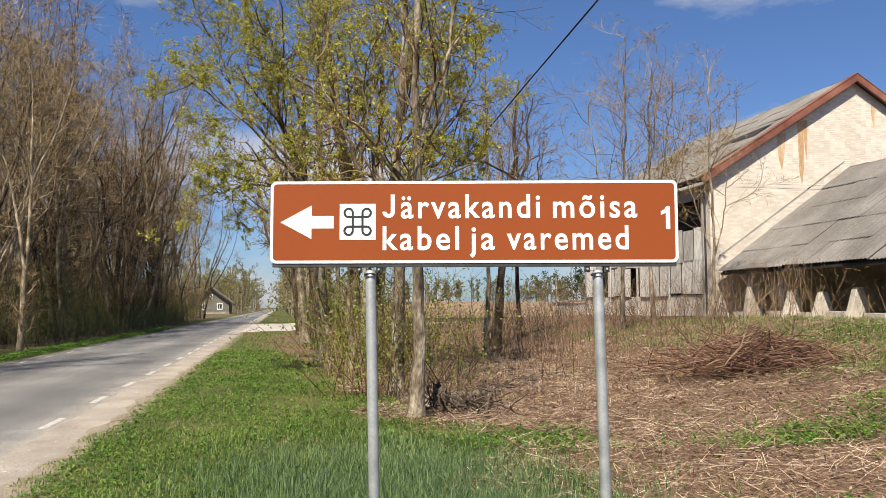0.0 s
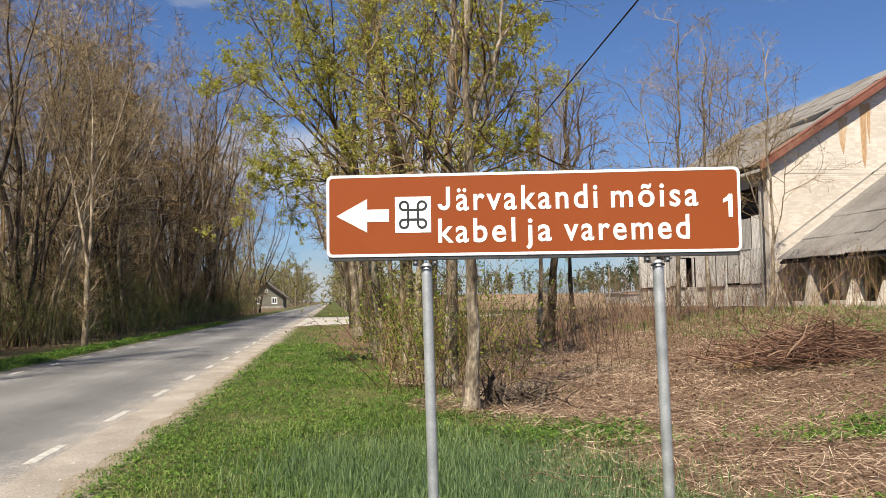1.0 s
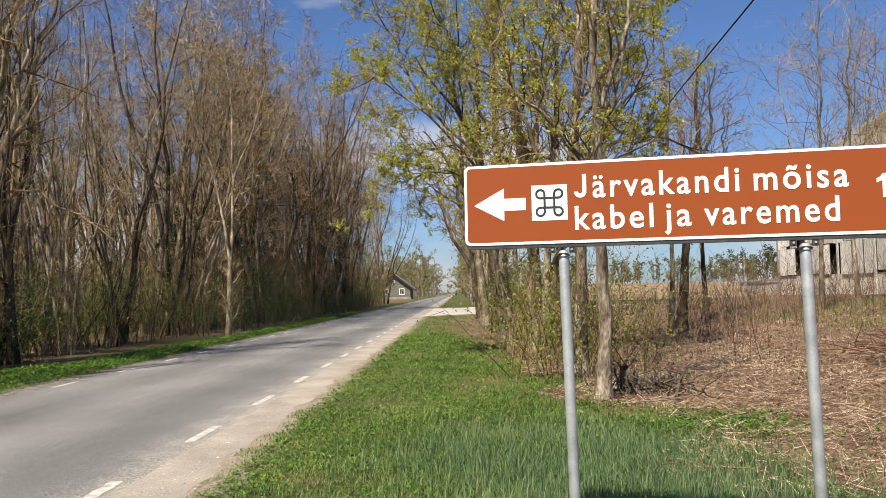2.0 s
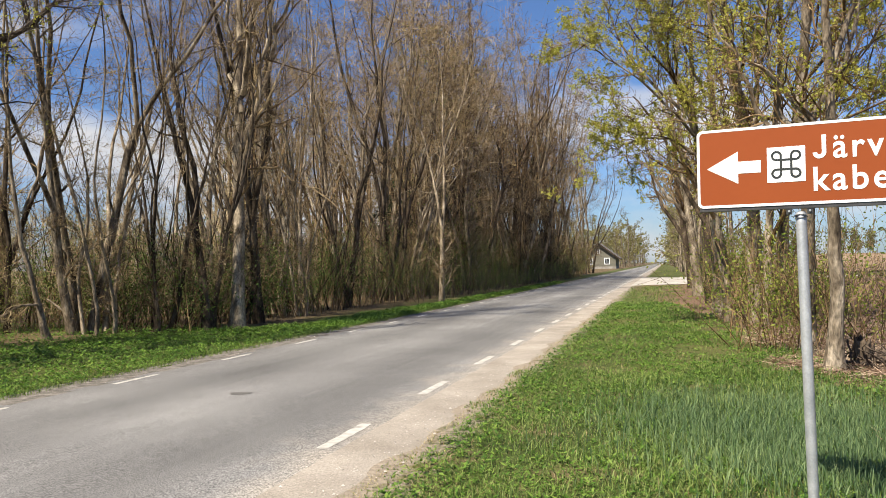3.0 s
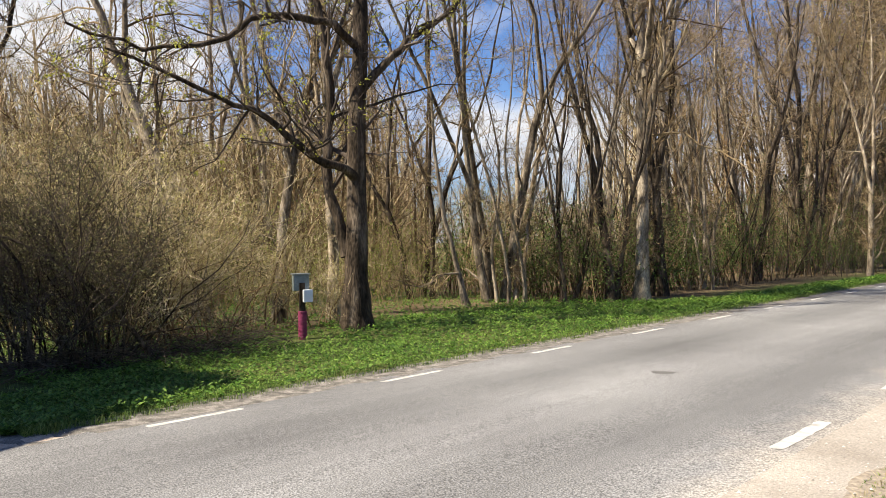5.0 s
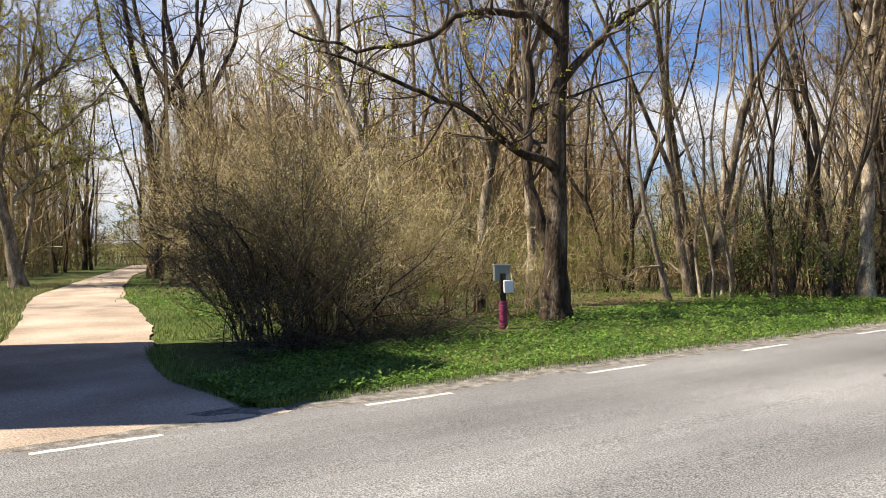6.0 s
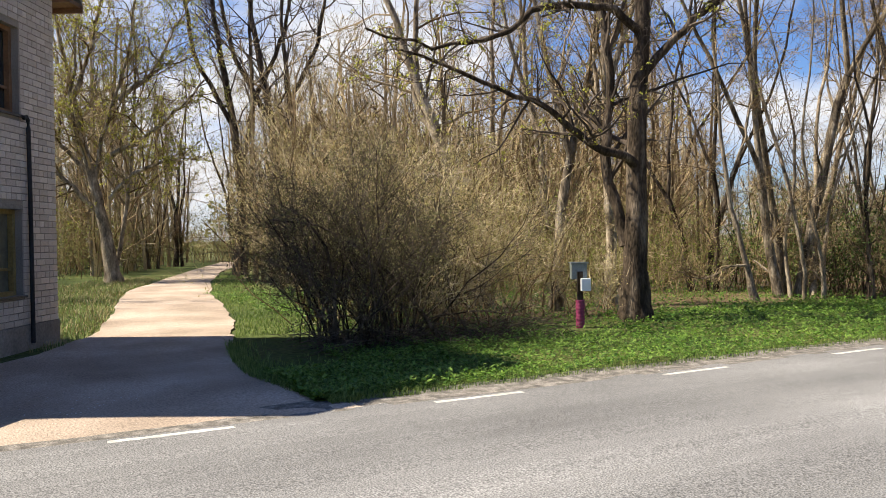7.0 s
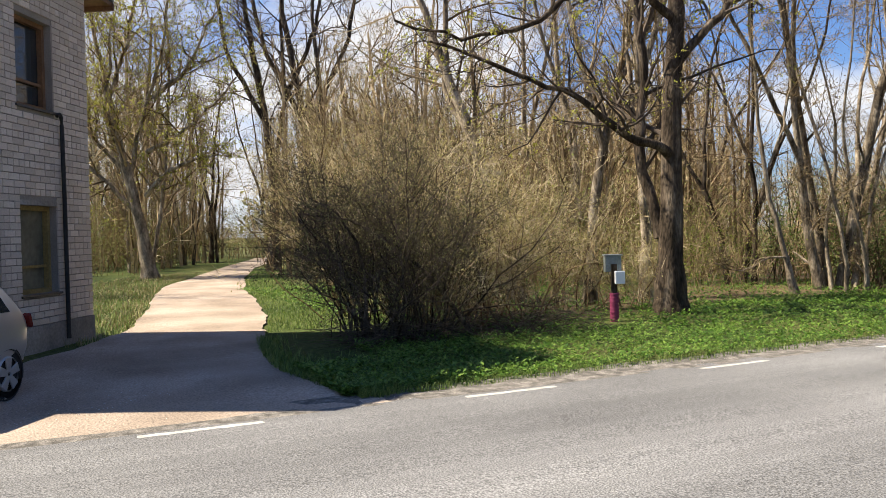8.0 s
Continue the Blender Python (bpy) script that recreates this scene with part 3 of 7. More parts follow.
tagged(part("tar_patch", mesh_of("tar_patch", pv, [np.arange(20)[None]], PATCH), PATCH), "small dark tar patch on the asphalt", "road patch", kind="structure")

# ---- the brown direction sign ----
def text_mesh(name, words, size, width, bold):
    """Lettering as a thin mesh: baseline at z = 0, from x = 0 to x = width."""
    cu = bpy.data.curves.new(name, "FONT")
    cu.body, cu.size, cu.extrude, cu.offset, cu.space_character = words, size, 0.0012, bold, 1.2
    cu.resolution_u = 4
    tmp = new(name, cu)
    me = bpy.data.meshes.new_from_object(tmp.evaluated_get(bpy.context.evaluated_depsgraph_get()))
    bpy.data.objects.remove(tmp)
    co = np.empty(len(me.vertices) * 3, np.float32)
    me.vertices.foreach_get("co", co)
    co = co.reshape(-1, 3)
    co[:, 0] = (co[:, 0] - co[:, 0].min()) * width / np.ptp(co[:, 0])
    me.vertices.foreach_set("co", np.stack([co[:, 0], -co[:, 2], co[:, 1]], 1).ravel())
    me.materials.clear()
    me.materials.append(WHITE)
    me.update()
    return me


def rounded(x0, x1, z0, z1, r, n=8):
    out = []
    for cx, cz, a in ((x1 - r, z0 + r, -90), (x1 - r, z1 - r, 0), (x0 + r, z1 - r, 90), (x0 + r, z0 + r, 180)):
        out += [(cx + r * math.cos(radians(a + 90 * i / n)), cz + r * math.sin(radians(a + 90 * i / n))) for i in range(n + 1)]
    return out


def ring_plate(outer, inner, y0, y1):
    bm = bmesh.new()
    n = len(outer)
    rows = [[bm.verts.new((x, y, z)) for x, z in o] for o, y in ((outer, y0), (inner, y0), (inner, y1), (outer, y1))]
    for k in range(4):
        a, b = rows[k], rows[(k + 1) % 4]
        for i in range(n):
            bm.faces.new((a[i], a[(i + 1) % n], b[(i + 1) % n], b[i]))
    bmesh.ops.recalc_face_normals(bm, faces=bm.faces)
    return bm


SW, SH, SZ = 2.348, 0.476, 1.912       # the board's width, height and lower edge
sign = thing("direction_sign", pose(3.115, -1.31, 0, 0, 0, -12.1), "brown tourist direction sign with white lettering on two grey steel posts", "road sign")
board = part("board", prism(rounded(0, SW, SZ, SZ + SH, 0.035), 0.0, 0.004), BROWN, sign, "brown reflective board")
part("border", ring_plate(rounded(0, SW, SZ, SZ + SH, 0.035), rounded(0.016, SW - 0.016, SZ + 0.016, SZ + SH - 0.016, 0.022), -0.0016, 0.0012), WHITE, board, "white rounded border")
part("edge_rail", prism(rounded(0.0, SW, SZ - 0.002, SZ + SH - 0.002, 0.035), 0.005, 0.03), DARK_STEEL, sign, "dark folded edge behind the board")
part("lower_rail", boxed(0.012, SW - 0.012, 0.004, 0.035, SZ - 0.022, SZ + 0.004, 0.003), DARK_STEEL, sign, "dark mounting rail under the board")
PX = SW / 719.0                        # a hundredth-height unit of the lettering's layout
for words, x0, x1, row in (("ärvakandi", 231, 477, 0), ("mõisa", 500, 648, 0), ("kabel", 199, 334, 1), ("ja", 352, 397, 1), ("varemed", 418, 632, 1)):
    ob = part("word", text_mesh("word", words, 0.195, (x1 - x0) * PX, 0.003), WHITE, board, "white lettering")
    ob.location = (x0 * PX, -0.0012, SZ + SH - (0.2145 if row == 0 else 0.398))
arc = [(0.034 + q * math.cos(radians(d)), 0.036 + q * math.sin(radians(d))) for q, ds in ((0.036, range(0, -181, -15)), (0.0125, range(-180, 1, 15))) for d in ds]
j_outline = [(0.070, 0.136), (0.070, 0.036)] + arc[1:-1] + [(0.0465, 0.036), (0.0465, 0.136)]
ob = part("letter", prism(j_outline, -0.0012, 0.0012), WHITE, board, "white lettering")
ob.location = (199 * PX, -0.0012, SZ + SH - 0.2145)
NX, NZ = 2.252, SZ + SH - 0.283
part("numeral", prism([(NX + 0.028, NZ), (NX + 0.052, NZ), (NX + 0.052, NZ + 0.13), (NX + 0.032, NZ + 0.13), (NX + 0.018, NZ + 0.112), (NX, NZ + 0.102), (NX, NZ + 0.08), (NX + 0.028, NZ + 0.092)], -0.002, 0.0), WHITE, board, "white numeral")
AZ = SZ + SH - 0.238
arrow = [(0.058, AZ), (0.238, AZ - 0.097), (0.238, AZ - 0.036), (0.366, AZ - 0.036), (0.366, AZ + 0.036), (0.238, AZ + 0.036), (0.238, AZ + 0.097)]
part("arrow", prism(arrow, -0.002, 0.0), WHITE, board, "white arrow")
QX, QZ, QS = 0.401, SZ + SH - 0.340, 0.208
square = part("symbol_square", prism([(QX, QZ), (QX + QS, QZ), (QX + QS, QZ + QS), (QX, QZ + QS)], -0.002, 0.0), WHITE, board, "white square")


def looped_square():
    """One closed stroke that crosses itself in four corner loops."""
    c, g, r = QS * 0.5, QS * 0.135, QS * 0.115
    pts = []
    for sx, sz, a0 in ((1, 1, 180), (-1, 1, -90), (-1, -1, 0), (1, -1, 90)):
        cx, cz = sx * (g + r), sz * (g + r)
        pts += [(cx + r * math.cos(radians(a0 - 270 * i / 18)), cz + r * math.sin(radians(a0 - 270 * i / 18))) for i in range(19)]
    p = np.array(pts) + (QX + c, QZ + c)
    d = np.roll(p, -1, 0) - np.roll(p, 1, 0)
    d /= np.linalg.norm(d, axis=1, keepdims=True)
    nrm = np.stack([-d[:, 1], d[:, 0]], 1) * QS * 0.03
    n = len(p)
    lift = np.linspace(0, 0.0006, n)
    v = np.concatenate([np.stack([(p + s * nrm)[:, 0], y - lift, (p + s * nrm)[:, 1]], 1) for s, y in ((1, -0.0034), (-1, -0.0034), (1, -0.002), (-1, -0.002))])
    i, j = np.arange(n), (np.arange(n) + 1) % n
    return mesh_of("looped_square", v, [np.stack([i, j, j + n, i + n], -1), np.stack([i, j, j + 2 * n, i + 2 * n], -1), np.stack([i + n, j + n, j + 3 * n, i + 3 * n], -1)], INK)


part("looped_square", looped_square(), INK, square, "black looped square")
for x, lean in ((0.577, 0.020), (1.889, 0.022)):
    z = np.array([-0.05, 0.9, 1.80, 1.858, 1.872, 1.878])
    r = np.array([0.0305, 0.0305, 0.0305, 0.0305, 0.022, 0.002])
    pts = np.stack([x + lean * (1.87 - z), 0.034 + 0 * z, z], 1)
    v, f = tubes([(pts[None], r[None], 20)])
    post = part("post", mesh_of("post", v, [f], STEEL, True), STEEL, sign, "grey galvanised tube post")
    part("clamp", ring_plate([(x + 0.036 * math.cos(a), 1.845 + 0.012 * math.sin(a)) for a in np.linspace(0, 2 * math.pi, 17)[:-1]], [(x + 0.031 * math.cos(a), 1.845 + 0.008 * math.sin(a)) for a in np.linspace(0, 2 * math.pi, 17)[:-1]], 0.0, 0.07), DARK_STEEL, post)
    for dx in (-0.062, 0.05):
        part("bracket", boxed(x + dx - 0.016, x + dx + 0.016, 0.008, 0.03, SZ - 0.055, SZ + 0.02, 0.004), DARK_STEEL, post)
        bm = bmesh.new()
        bmesh.ops.create_cone(bm, cap_ends=True, segments=8, radius1=0.007, radius2=0.006, depth=0.01, matrix=pose(x + dx, 0.004, SZ - 0.036, 90))
        part("bolt", bm, STEEL, post)

# ---- barn with annex ----
GB = 1.15                              # ground at the barn
barn = thing("barn", pose(20.95, 25.1, GB), "tall cream brick barn with rusty verge and grey corrugated roof", "barn")
BW, BL, BE, BR = 14.3, 14.5, 6.1, 10.62   # width, length, eave and ridge over the ground
part("gable_core", prism([(0.05, 0), (BW - 0.05, 0), (BW - 0.05, BE), (BW / 2, BR - 0.1), (0.05, BE)], 0.012, 0.35), PALE_MORTAR, barn, "mortar behind the brickwork")
part("rear_wall", prism([(0.05, 0), (BW - 0.05, 0), (BW - 0.05, BE), (BW / 2, BR - 0.1), (0.05, BE)], BL - 0.3, BL), MORTAR, barn)
part("far_side_wall", boxed(BW - 0.35, BW - 0.05, 0.36, BL - 0.31, 0, BE), MORTAR, barn)
part("side_base", boxed(0.05, 0.35, 0.36, BL - 0.31, 0, 1.0), CONCRETE, barn, "low concrete base of the side wall")
# added sheet, coloured near-black to stand for the barn's unlit inside
part("inner_dark", boxed(0.45, 0.6, 0.36, BL - 0.31, 0, BE - 0.05), HOLLOW_SHADE, barn, "near-black sheet painted as the unlit interior behind gaps in the boards")
part("string_course", boxed(0.0, 5.6, -0.012, 0.046, BE - 0.50, BE - 0.40), PALE_MORTAR, barn, "grey weathered course across the gable")
r = np.random.default_rng(5)
# boarded side wall: uneven sheets with gaps
for row, (z0, z1) in enumerate(((1.02, 2.5), (2.52, 3.9), (3.92, 5.1), (5.12, 5.95))):
    y = 0.38
    while y < BL - 0.4:
        w = 0.9 + 0.25 * r.random()
        y1 = min(y + w, BL - 0.36)
        gap = (row == 2 and 0.3 < y < 2.2) or (row == 1 and 3 < y < 4.2) or r.random() < 0.06
        if not gap:
            n = 9
            t = np.linspace(y, y1 - 0.02, n * 2)
            x = 0.02 * ((np.arange(n * 2) % 2) - 0.5) - 0.01 - 0.03 * r.random()
            dz0, dz1 = r.normal(0, 0.05, 2)
            v = np.concatenate([np.stack([x, t, np.full_like(t, z0 + dz0)], 1), np.stack([x, t, np.full_like(t, z1 + dz1)], 1), np.stack([x + 0.02, t, np.full_like(t, z0 + dz0)], 1), np.stack([x + 0.02, t, np.full_like(t, z1 + dz1)], 1)])
            i = np.arange(2 * n - 1)
            k = 2 * n
            part("wall_sheet", mesh_of("wall_sheet", v, [np.stack([i, i + 1, i + 1 + k, i + k], -1), np.stack([i + 2 * k, i + 1 + 2 * k, i + 1 + 3 * k, i + 3 * k], -1), np.stack([i + k, i + 1 + k, i + 1 + 3 * k, i + 3 * k], -1)], GREY_BOARD), GREY_BOARD, barn, "grey weathered sheet")
        y = y1
for y in (0.42, 3.6, 7.0, 10.4):
    part("side_post", boxed(-0.06, 0.0, y, y + 0.14, 0, BE), GREY_BOARD, barn)


def corrugated(p0, across, down, nx, rows, wave, amp, seed):
    """A slope of overlapping corrugated sheets: p0 top corner, across and down as vectors."""
    rr = np.random.default_rng(seed)
    p0, across, down = (np.array(a, float) for a in (p0, across, down))
    L, D = np.linalg.norm(across), np.linalg.norm(down)
    up = np.cross(across, down)
    up /= np.linalg.norm(up)
    if up[2] < 0:
        up = -up
    per = max(8, int(1.1 / wave * 4))
    vs, fs, base = [], [], 0
    cols = int(round(L / 1.1))
    for i in range(cols):
        for j in range(rows):
            s = np.linspace(i / cols, (i + 1) / cols + 0.004, per)
            d0, d1 = j / rows, min(1.0, (j + 1.12) / rows)
            tilt = rr.normal(0, 0.012)
            h = amp * np.sin(s * L / wave * 2 * np.pi)
            for d, lift in ((d0, 0.0), (d1, 0.03)):
                vs.append(p0 + across * s[:, None] + down * (d + rr.normal(0, 0.002)) + up * (h + lift + tilt)[:, None])
            a = np.arange(per - 1) + base
            fs.append(np.stack([a, a + 1, a + 1 + per, a + per], -1))
            base += 2 * per
    return vs, fs, per


def sheets(owner, label, *spec):
    """Each corrugated sheet of a roof slope as a part."""
    vs, fs, per = corrugated(*spec)
    a = np.arange(per - 1)
    f = np.stack([a, a + 1, a + 1 + per, a + per], -1)
    for k in range(0, len(vs), 2):
        part("roof_sheet", mesh_of("roof_sheet", np.concatenate(vs[k:k + 2]), [f], SLATE), SLATE, owner, label)


OV = 0.35
slope = np.array([-(BW / 2 + OV), 0, -(BR - BE) * (BW / 2 + OV) / (BW / 2)])
sheets(barn, "grey corrugated sheet", (BW / 2, -0.3, BR + 0.08), (0, BL + 0.6, 0), slope, 0, 6, 0.17, 0.028, 1)
sheets(barn, "grey corrugated sheet", (BW / 2, -0.3, BR + 0.08), (0, BL + 0.6, 0), slope * (-1, 1, 1), 0, 6, 0.17, 0.028, 2)
# underside boards coloured near-black, shade painted in
part("roof_deck", prism([(BW / 2, BR + 0.02), (-OV, BE - 0.24), (-OV, BE - 0.34), (BW / 2, BR - 0.1), (BW + OV, BE - 0.34), (BW + OV, BE - 0.24)], -0.2, BL + 0.2), HOLLOW_SHADE, barn, "boards under the roof, painted near-black as shade")
for s in (1, -1):
    a, b = np.array([BW / 2, BR + 0.16]), np.array([BW / 2 - s * (BW / 2 + OV + 0.05), BE - 0.10])
    part("verge", prism([tuple(a), tuple(b), tuple(b - (0, 0.34)), tuple(a - (0, 0.36))], -0.36, -0.24, 0.015), RUST, barn, "rusty red verge board")
    part("verge_cap", prism([tuple(a + (0, 0.03)), tuple(b + (0, 0.03)), tuple(b), tuple(a)], -0.38, 0.1), RUST, barn)
vh = np.array([BW / 2, -0.3, BR + 0.15]) + np.outer([0.42, 0.46, 0.50, 0.55], slope)
vh = np.array([vh[0] + (0, 1.6, 0), vh[1] + (0, 4.4, 0), vh[2] + (0, 5.0, 0), vh[3] + (0, 1.5, 0)])
vh2 = vh - (0.02, 0, 0.03)
# near-black patch on the slope, painted shade of an opening
part("roof_gap", mesh_of("roof_gap", np.concatenate([vh, vh2]), [np.array([[0, 1, 2, 3], [7, 6, 5, 4], [0, 1, 5, 4], [2, 3, 7, 6]])], HOLLOW_SHADE), HOLLOW_SHADE, barn, "near-black patch painted as the shaded gap of a slipped sheet")
for x, z0, z1, w in ((3.55, 6.4, 8.0, 0.22), (4.5, 5.8, 8.6, 0.16), (4.75, 6.9, 8.65, 0.1), (8.2, 8.4, 9.5, 0.14)):
    part("rust_streak", prism([(x - w, z1), (x - w * 0.8, z0 + 0.5), (x - 0.02, z0), (x + w * 0.5, z0 + 0.7), (x + w, z1)], -0.008, 0.03), RUST_STREAK, barn, "rust-coloured stain running down the bricks")
part("downpipe", prism([(-0.16, 0.6), (-0.09, 0.6), (-0.09, BE - 0.6), (-0.16, BE - 0.6)], 0.1, 0.17, 0.015), DARK_STEEL, barn, "dark rusty downpipe")
part("eave_board", boxed(-OV, -OV + 0.06, -0.25, BL + 0.2, BE - 0.46, BE - 0.24), GREY_BOARD, barn)

annex = thing("barn_annex", pose(20.95, 25.1, GB), "low annex with sagging corrugated roof on pale concrete frames", "shed")
AL = 13.5
AE, AR, AX0, AX1 = 2.06, 6.55, 0.42, 6.6
sl = np.array([AX0 - 0.25 - AX1, 0, AE - 0.1 - AR])
sheets(annex, "grey corrugated sheet", (AX1, -AL, AR), (0, AL - 0.42, 0), sl, 0, 5, 0.17, 0.028, 3)
sheets(annex, "grey corrugated sheet", (AX1, -AL, AR), (0, AL - 0.42, 0), sl * (-1, 1, 1), 0, 5, 0.17, 0.028, 4)
# shade under the annex roof painted in as near-black
part("roof_deck", prism([(AX1, AR - 0.07), (AX0 - 0.2, AE - 0.17), (AX0 - 0.2, AE - 0.27), (AX1, AR - 0.2), (2 * AX1 - AX0, AE - 0.27), (2 * AX1 - AX0, AE - 0.17)], -AL + 0.1, -0.45), HOLLOW_SHADE, annex)
part("flashing", prism([(AX0, AE + 0.60), (AX1, AR + 0.36), (AX1, AR + 0.30), (AX0, AE + 0.52)], -0.012, 0.04), PLINTH, annex, "stepped scar of an older roofline on the bricks")
# added near-black sheet that paints the annex's unlit depth
part("back_wall", boxed(AX1 - 0.4, AX1 - 0.2, -AL + 0.2, -0.6, 0, AE + 2.5), HOLLOW_SHADE, annex, "near-black sheet painted as the unlit inside of the annex")
part("end_wall", prism([(AX0 + 0.2, 0), (2 * AX1 - AX0 - 0.2, 0), (2 * AX1 - AX0 - 0.2, AE - 0.3), (AX1, AR - 0.3), (AX0 + 0.2, AE - 0.3)], -AL + 0.1, -AL + 0.3), MORTAR, annex)
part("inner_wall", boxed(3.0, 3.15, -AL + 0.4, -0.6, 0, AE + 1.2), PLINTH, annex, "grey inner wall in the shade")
for k, y in enumerate((-2.25, -4.75, -6.4, -8.15, -9.9)):
    hgt = AE - 0.2 if k == 0 else 1.0 + 0.12 * (k % 2)
    part("concrete_frame", prism([(AX0 - 0.25, 0), (AX0 + 0.75, 0), (AX0 + 0.55, 0.35), (AX0 + 0.36, hgt), (AX0 + 0.12, hgt)], y, y + 0.26, 0.02), CONCRETE, annex, "pale raking concrete foot")
    part("base_wall", boxed(AX0 + 0.1, AX0 + 0.3, y + 0.28, y + 1.55, 0, 0.28 + 0.05 * (k % 2), 0.02), CONCRETE, annex, "low whitewashed concrete base")
part("eave_brace", prism([(AX0 - 0.15, AE - 0.3), (AX0 + 0.35, AE - 0.9), (AX0 + 0.5, AE - 0.8), (AX0 + 0.25, AE - 0.2)], -1.85, -1.7), GREY_BOARD, annex)
for y, dz in ((-3.2, 0.2), (-3.6, 0.0), (-4.0, 0.35)):
    part("hanging_board", boxed(AX0 + 0.5, AX0 + 0.55, y, y + 0.3, 0.5 + dz, AE - 0.2), GREY_BOARD, annex)

# ---- brick house by the drive ----
HW, HD, HE, HR = 5.6, 13.0, 6.0, 8.8
house = thing("brick_house", pose(-12.5, -5.42, 0, 0, 0, -30), "two-storey grey silicate brick house beside the gravel drive", "house")
WINS = [(0.99, 1.95, 0.76, 2.06, "low"), (1.0, 1.95, 3.49, 4.81, "up"), (2.42, 3.4, 0.76, 2.06, "low"), (3.9, 4.85, 0.76, 2.06, "low"), (3.9, 4.85, 3.49, 4.81, "up")]
PANE = bpy.data.materials.new("window_glass")
PANE.use_nodes = True
pb = PANE.node_tree.nodes["Principled BSDF"]
pb.inputs["Base Color"].default_value, pb.inputs["Roughness"].default_value = (0.03, 0.036, 0.04, 1), 0.04
pb.inputs["Specular IOR Level"].default_value = 0.8
FRAME_WOOD = material("brown_window_wood", [(0.14, 0.075, 0.035), (0.22, 0.12, 0.06)], 3, 0.7, 0.3, 30)
FRAME_OCHRE = material("ochre_window_wood", [(0.20, 0.145, 0.05), (0.28, 0.21, 0.08)], 3, 0.7, 0.3, 30)
BOARDED = material("dull_blind", [(0.10, 0.10, 0.07), (0.16, 0.155, 0.11)], 1.5, 0.6, 0.2, 12)


def pierced(x0, x1, z0, z1, holes):
    """Boxes that fill a wall around its rectangular openings."""
    cuts = sorted({x0, x1, *(h[0] for h in holes), *(h[1] for h in holes)})
    out = []
    for a, b in zip(cuts, cuts[1:]):
        inside = sorted((h[2], h[3]) for h in holes if h[0] <= a + 1e-6 and h[1] >= b - 1e-6)
        z = z0
        for h0, h1 in inside:
            out.append((a, b, z, h0))
            z = h1
        out.append((a, b, z, z1))
    return out


bm = bmesh.new()
for a, b, z0, z1 in pierced(0.012, HW - 0.012, 0.3, HE, [w[:4] for w in WINS]):
    box(bm, a, b, -0.4, -0.012, z0, z1)
part("gable_wall", bm, MORTAR, house, "grey mortar wall behind the bricks")
part("gable_top", prism([(0.012, HE + 0.002), (HW - 0.012, HE + 0.002), (HW / 2, HR - 0.1)], -0.4, -0.012), MORTAR, house)
part("plinth", boxed(-0.03, HW + 0.03, -HD, 0.02, -0.3, 0.298, 0.01), PLINTH, house, "stained concrete plinth")
part("long_wall", boxed(0.0, 0.38, -HD, -0.42, 0.3, HE), GREY_BRICK, house, "long brick side wall")
part("long_wall", boxed(HW - 0.38, HW, -HD, -0.42, 0.3, HE), GREY_BRICK, house, "long brick side wall")
part("rear_wall", prism([(0.4, 0.3), (HW - 0.4, 0.3), (HW - 0.4, HE), (HW / 2, HR - 0.2), (0.4, HE)], -HD, -HD + 0.38), MORTAR, house)
part("floor_slab", boxed(0.4, HW - 0.4, -HD + 0.4, -0.42, 2.7, 2.9), PLINTH, house)
for s in (1, -1):
    over = 0.4 if s > 0 else 0.06
    ex = HW / 2 - s * (HW / 2 + over)
    k = (HR - HE) / (HW / 2)
    part("roof_slope", prism([(HW / 2, HR + 0.08), (ex, HE - over * k + 0.08), (ex, HE - over * k - 0.08), (HW / 2, HR - 0.08)], -HD - 0.3, 0.32), SLATE, house, "grey corrugated roof")
    part("eave_board", boxed(min(ex, ex + s * 0.05), max(ex, ex + s * 0.05), -HD - 0.3, 0.33, HE - over * k - 0.2, HE - over * k - 0.082), FRAME_WOOD, house, "brown eave board")
part("soffit", boxed(-0.4, -0.004, -HD - 0.3, 0.3, HE - 0.52, HE - 0.46), FRAME_WOOD, house, "brown boarded soffit")
for x0, x1, z0, z1, kind in WINS:
    fm = FRAME_WOOD if kind == "up" else FRAME_OCHRE
    win = part("window", boxed(x0 + 0.06, x1 - 0.06, -0.21, -0.205, z0 + 0.06, z1 - 0.06), PANE if kind == "up" else BOARDED, house, "dark reflecting window" if kind == "up" else "dull window with a blind")
    fr = ring_plate([(x0, z0), (x1, z0), (x1, z1), (x0, z1)], [(x0 + 0.07, z0 + 0.07), (x1 - 0.07, z0 + 0.07), (x1 - 0.07, z1 - 0.07), (x0 + 0.07, z1 - 0.07)], -0.2, -0.12)
    part("frame", fr, fm, win)
    part("transom", boxed(x0 + 0.072, x1 - 0.072, -0.195, -0.15, z0 + 0.38, z0 + 0.42), fm, win)
    if kind == "up":
        part("curtain", boxed(x0 + 0.07, x0 + 0.24, -0.26, -0.25, z0 + 0.08, z1 - 0.08), WHITE, win, "pale curtain")
    part("sill", boxed(x0 - 0.04, x1 + 0.04, -0.115, 0.04, z0 - 0.035, z0 - 0.002), DARK_STEEL, win)
    if kind == "low":
        part("lintel", boxed(x0 - 0.13, x1 + 0.13, -0.11, 0.008, z1 + 0.002, z1 + 0.073), PLINTH, win)
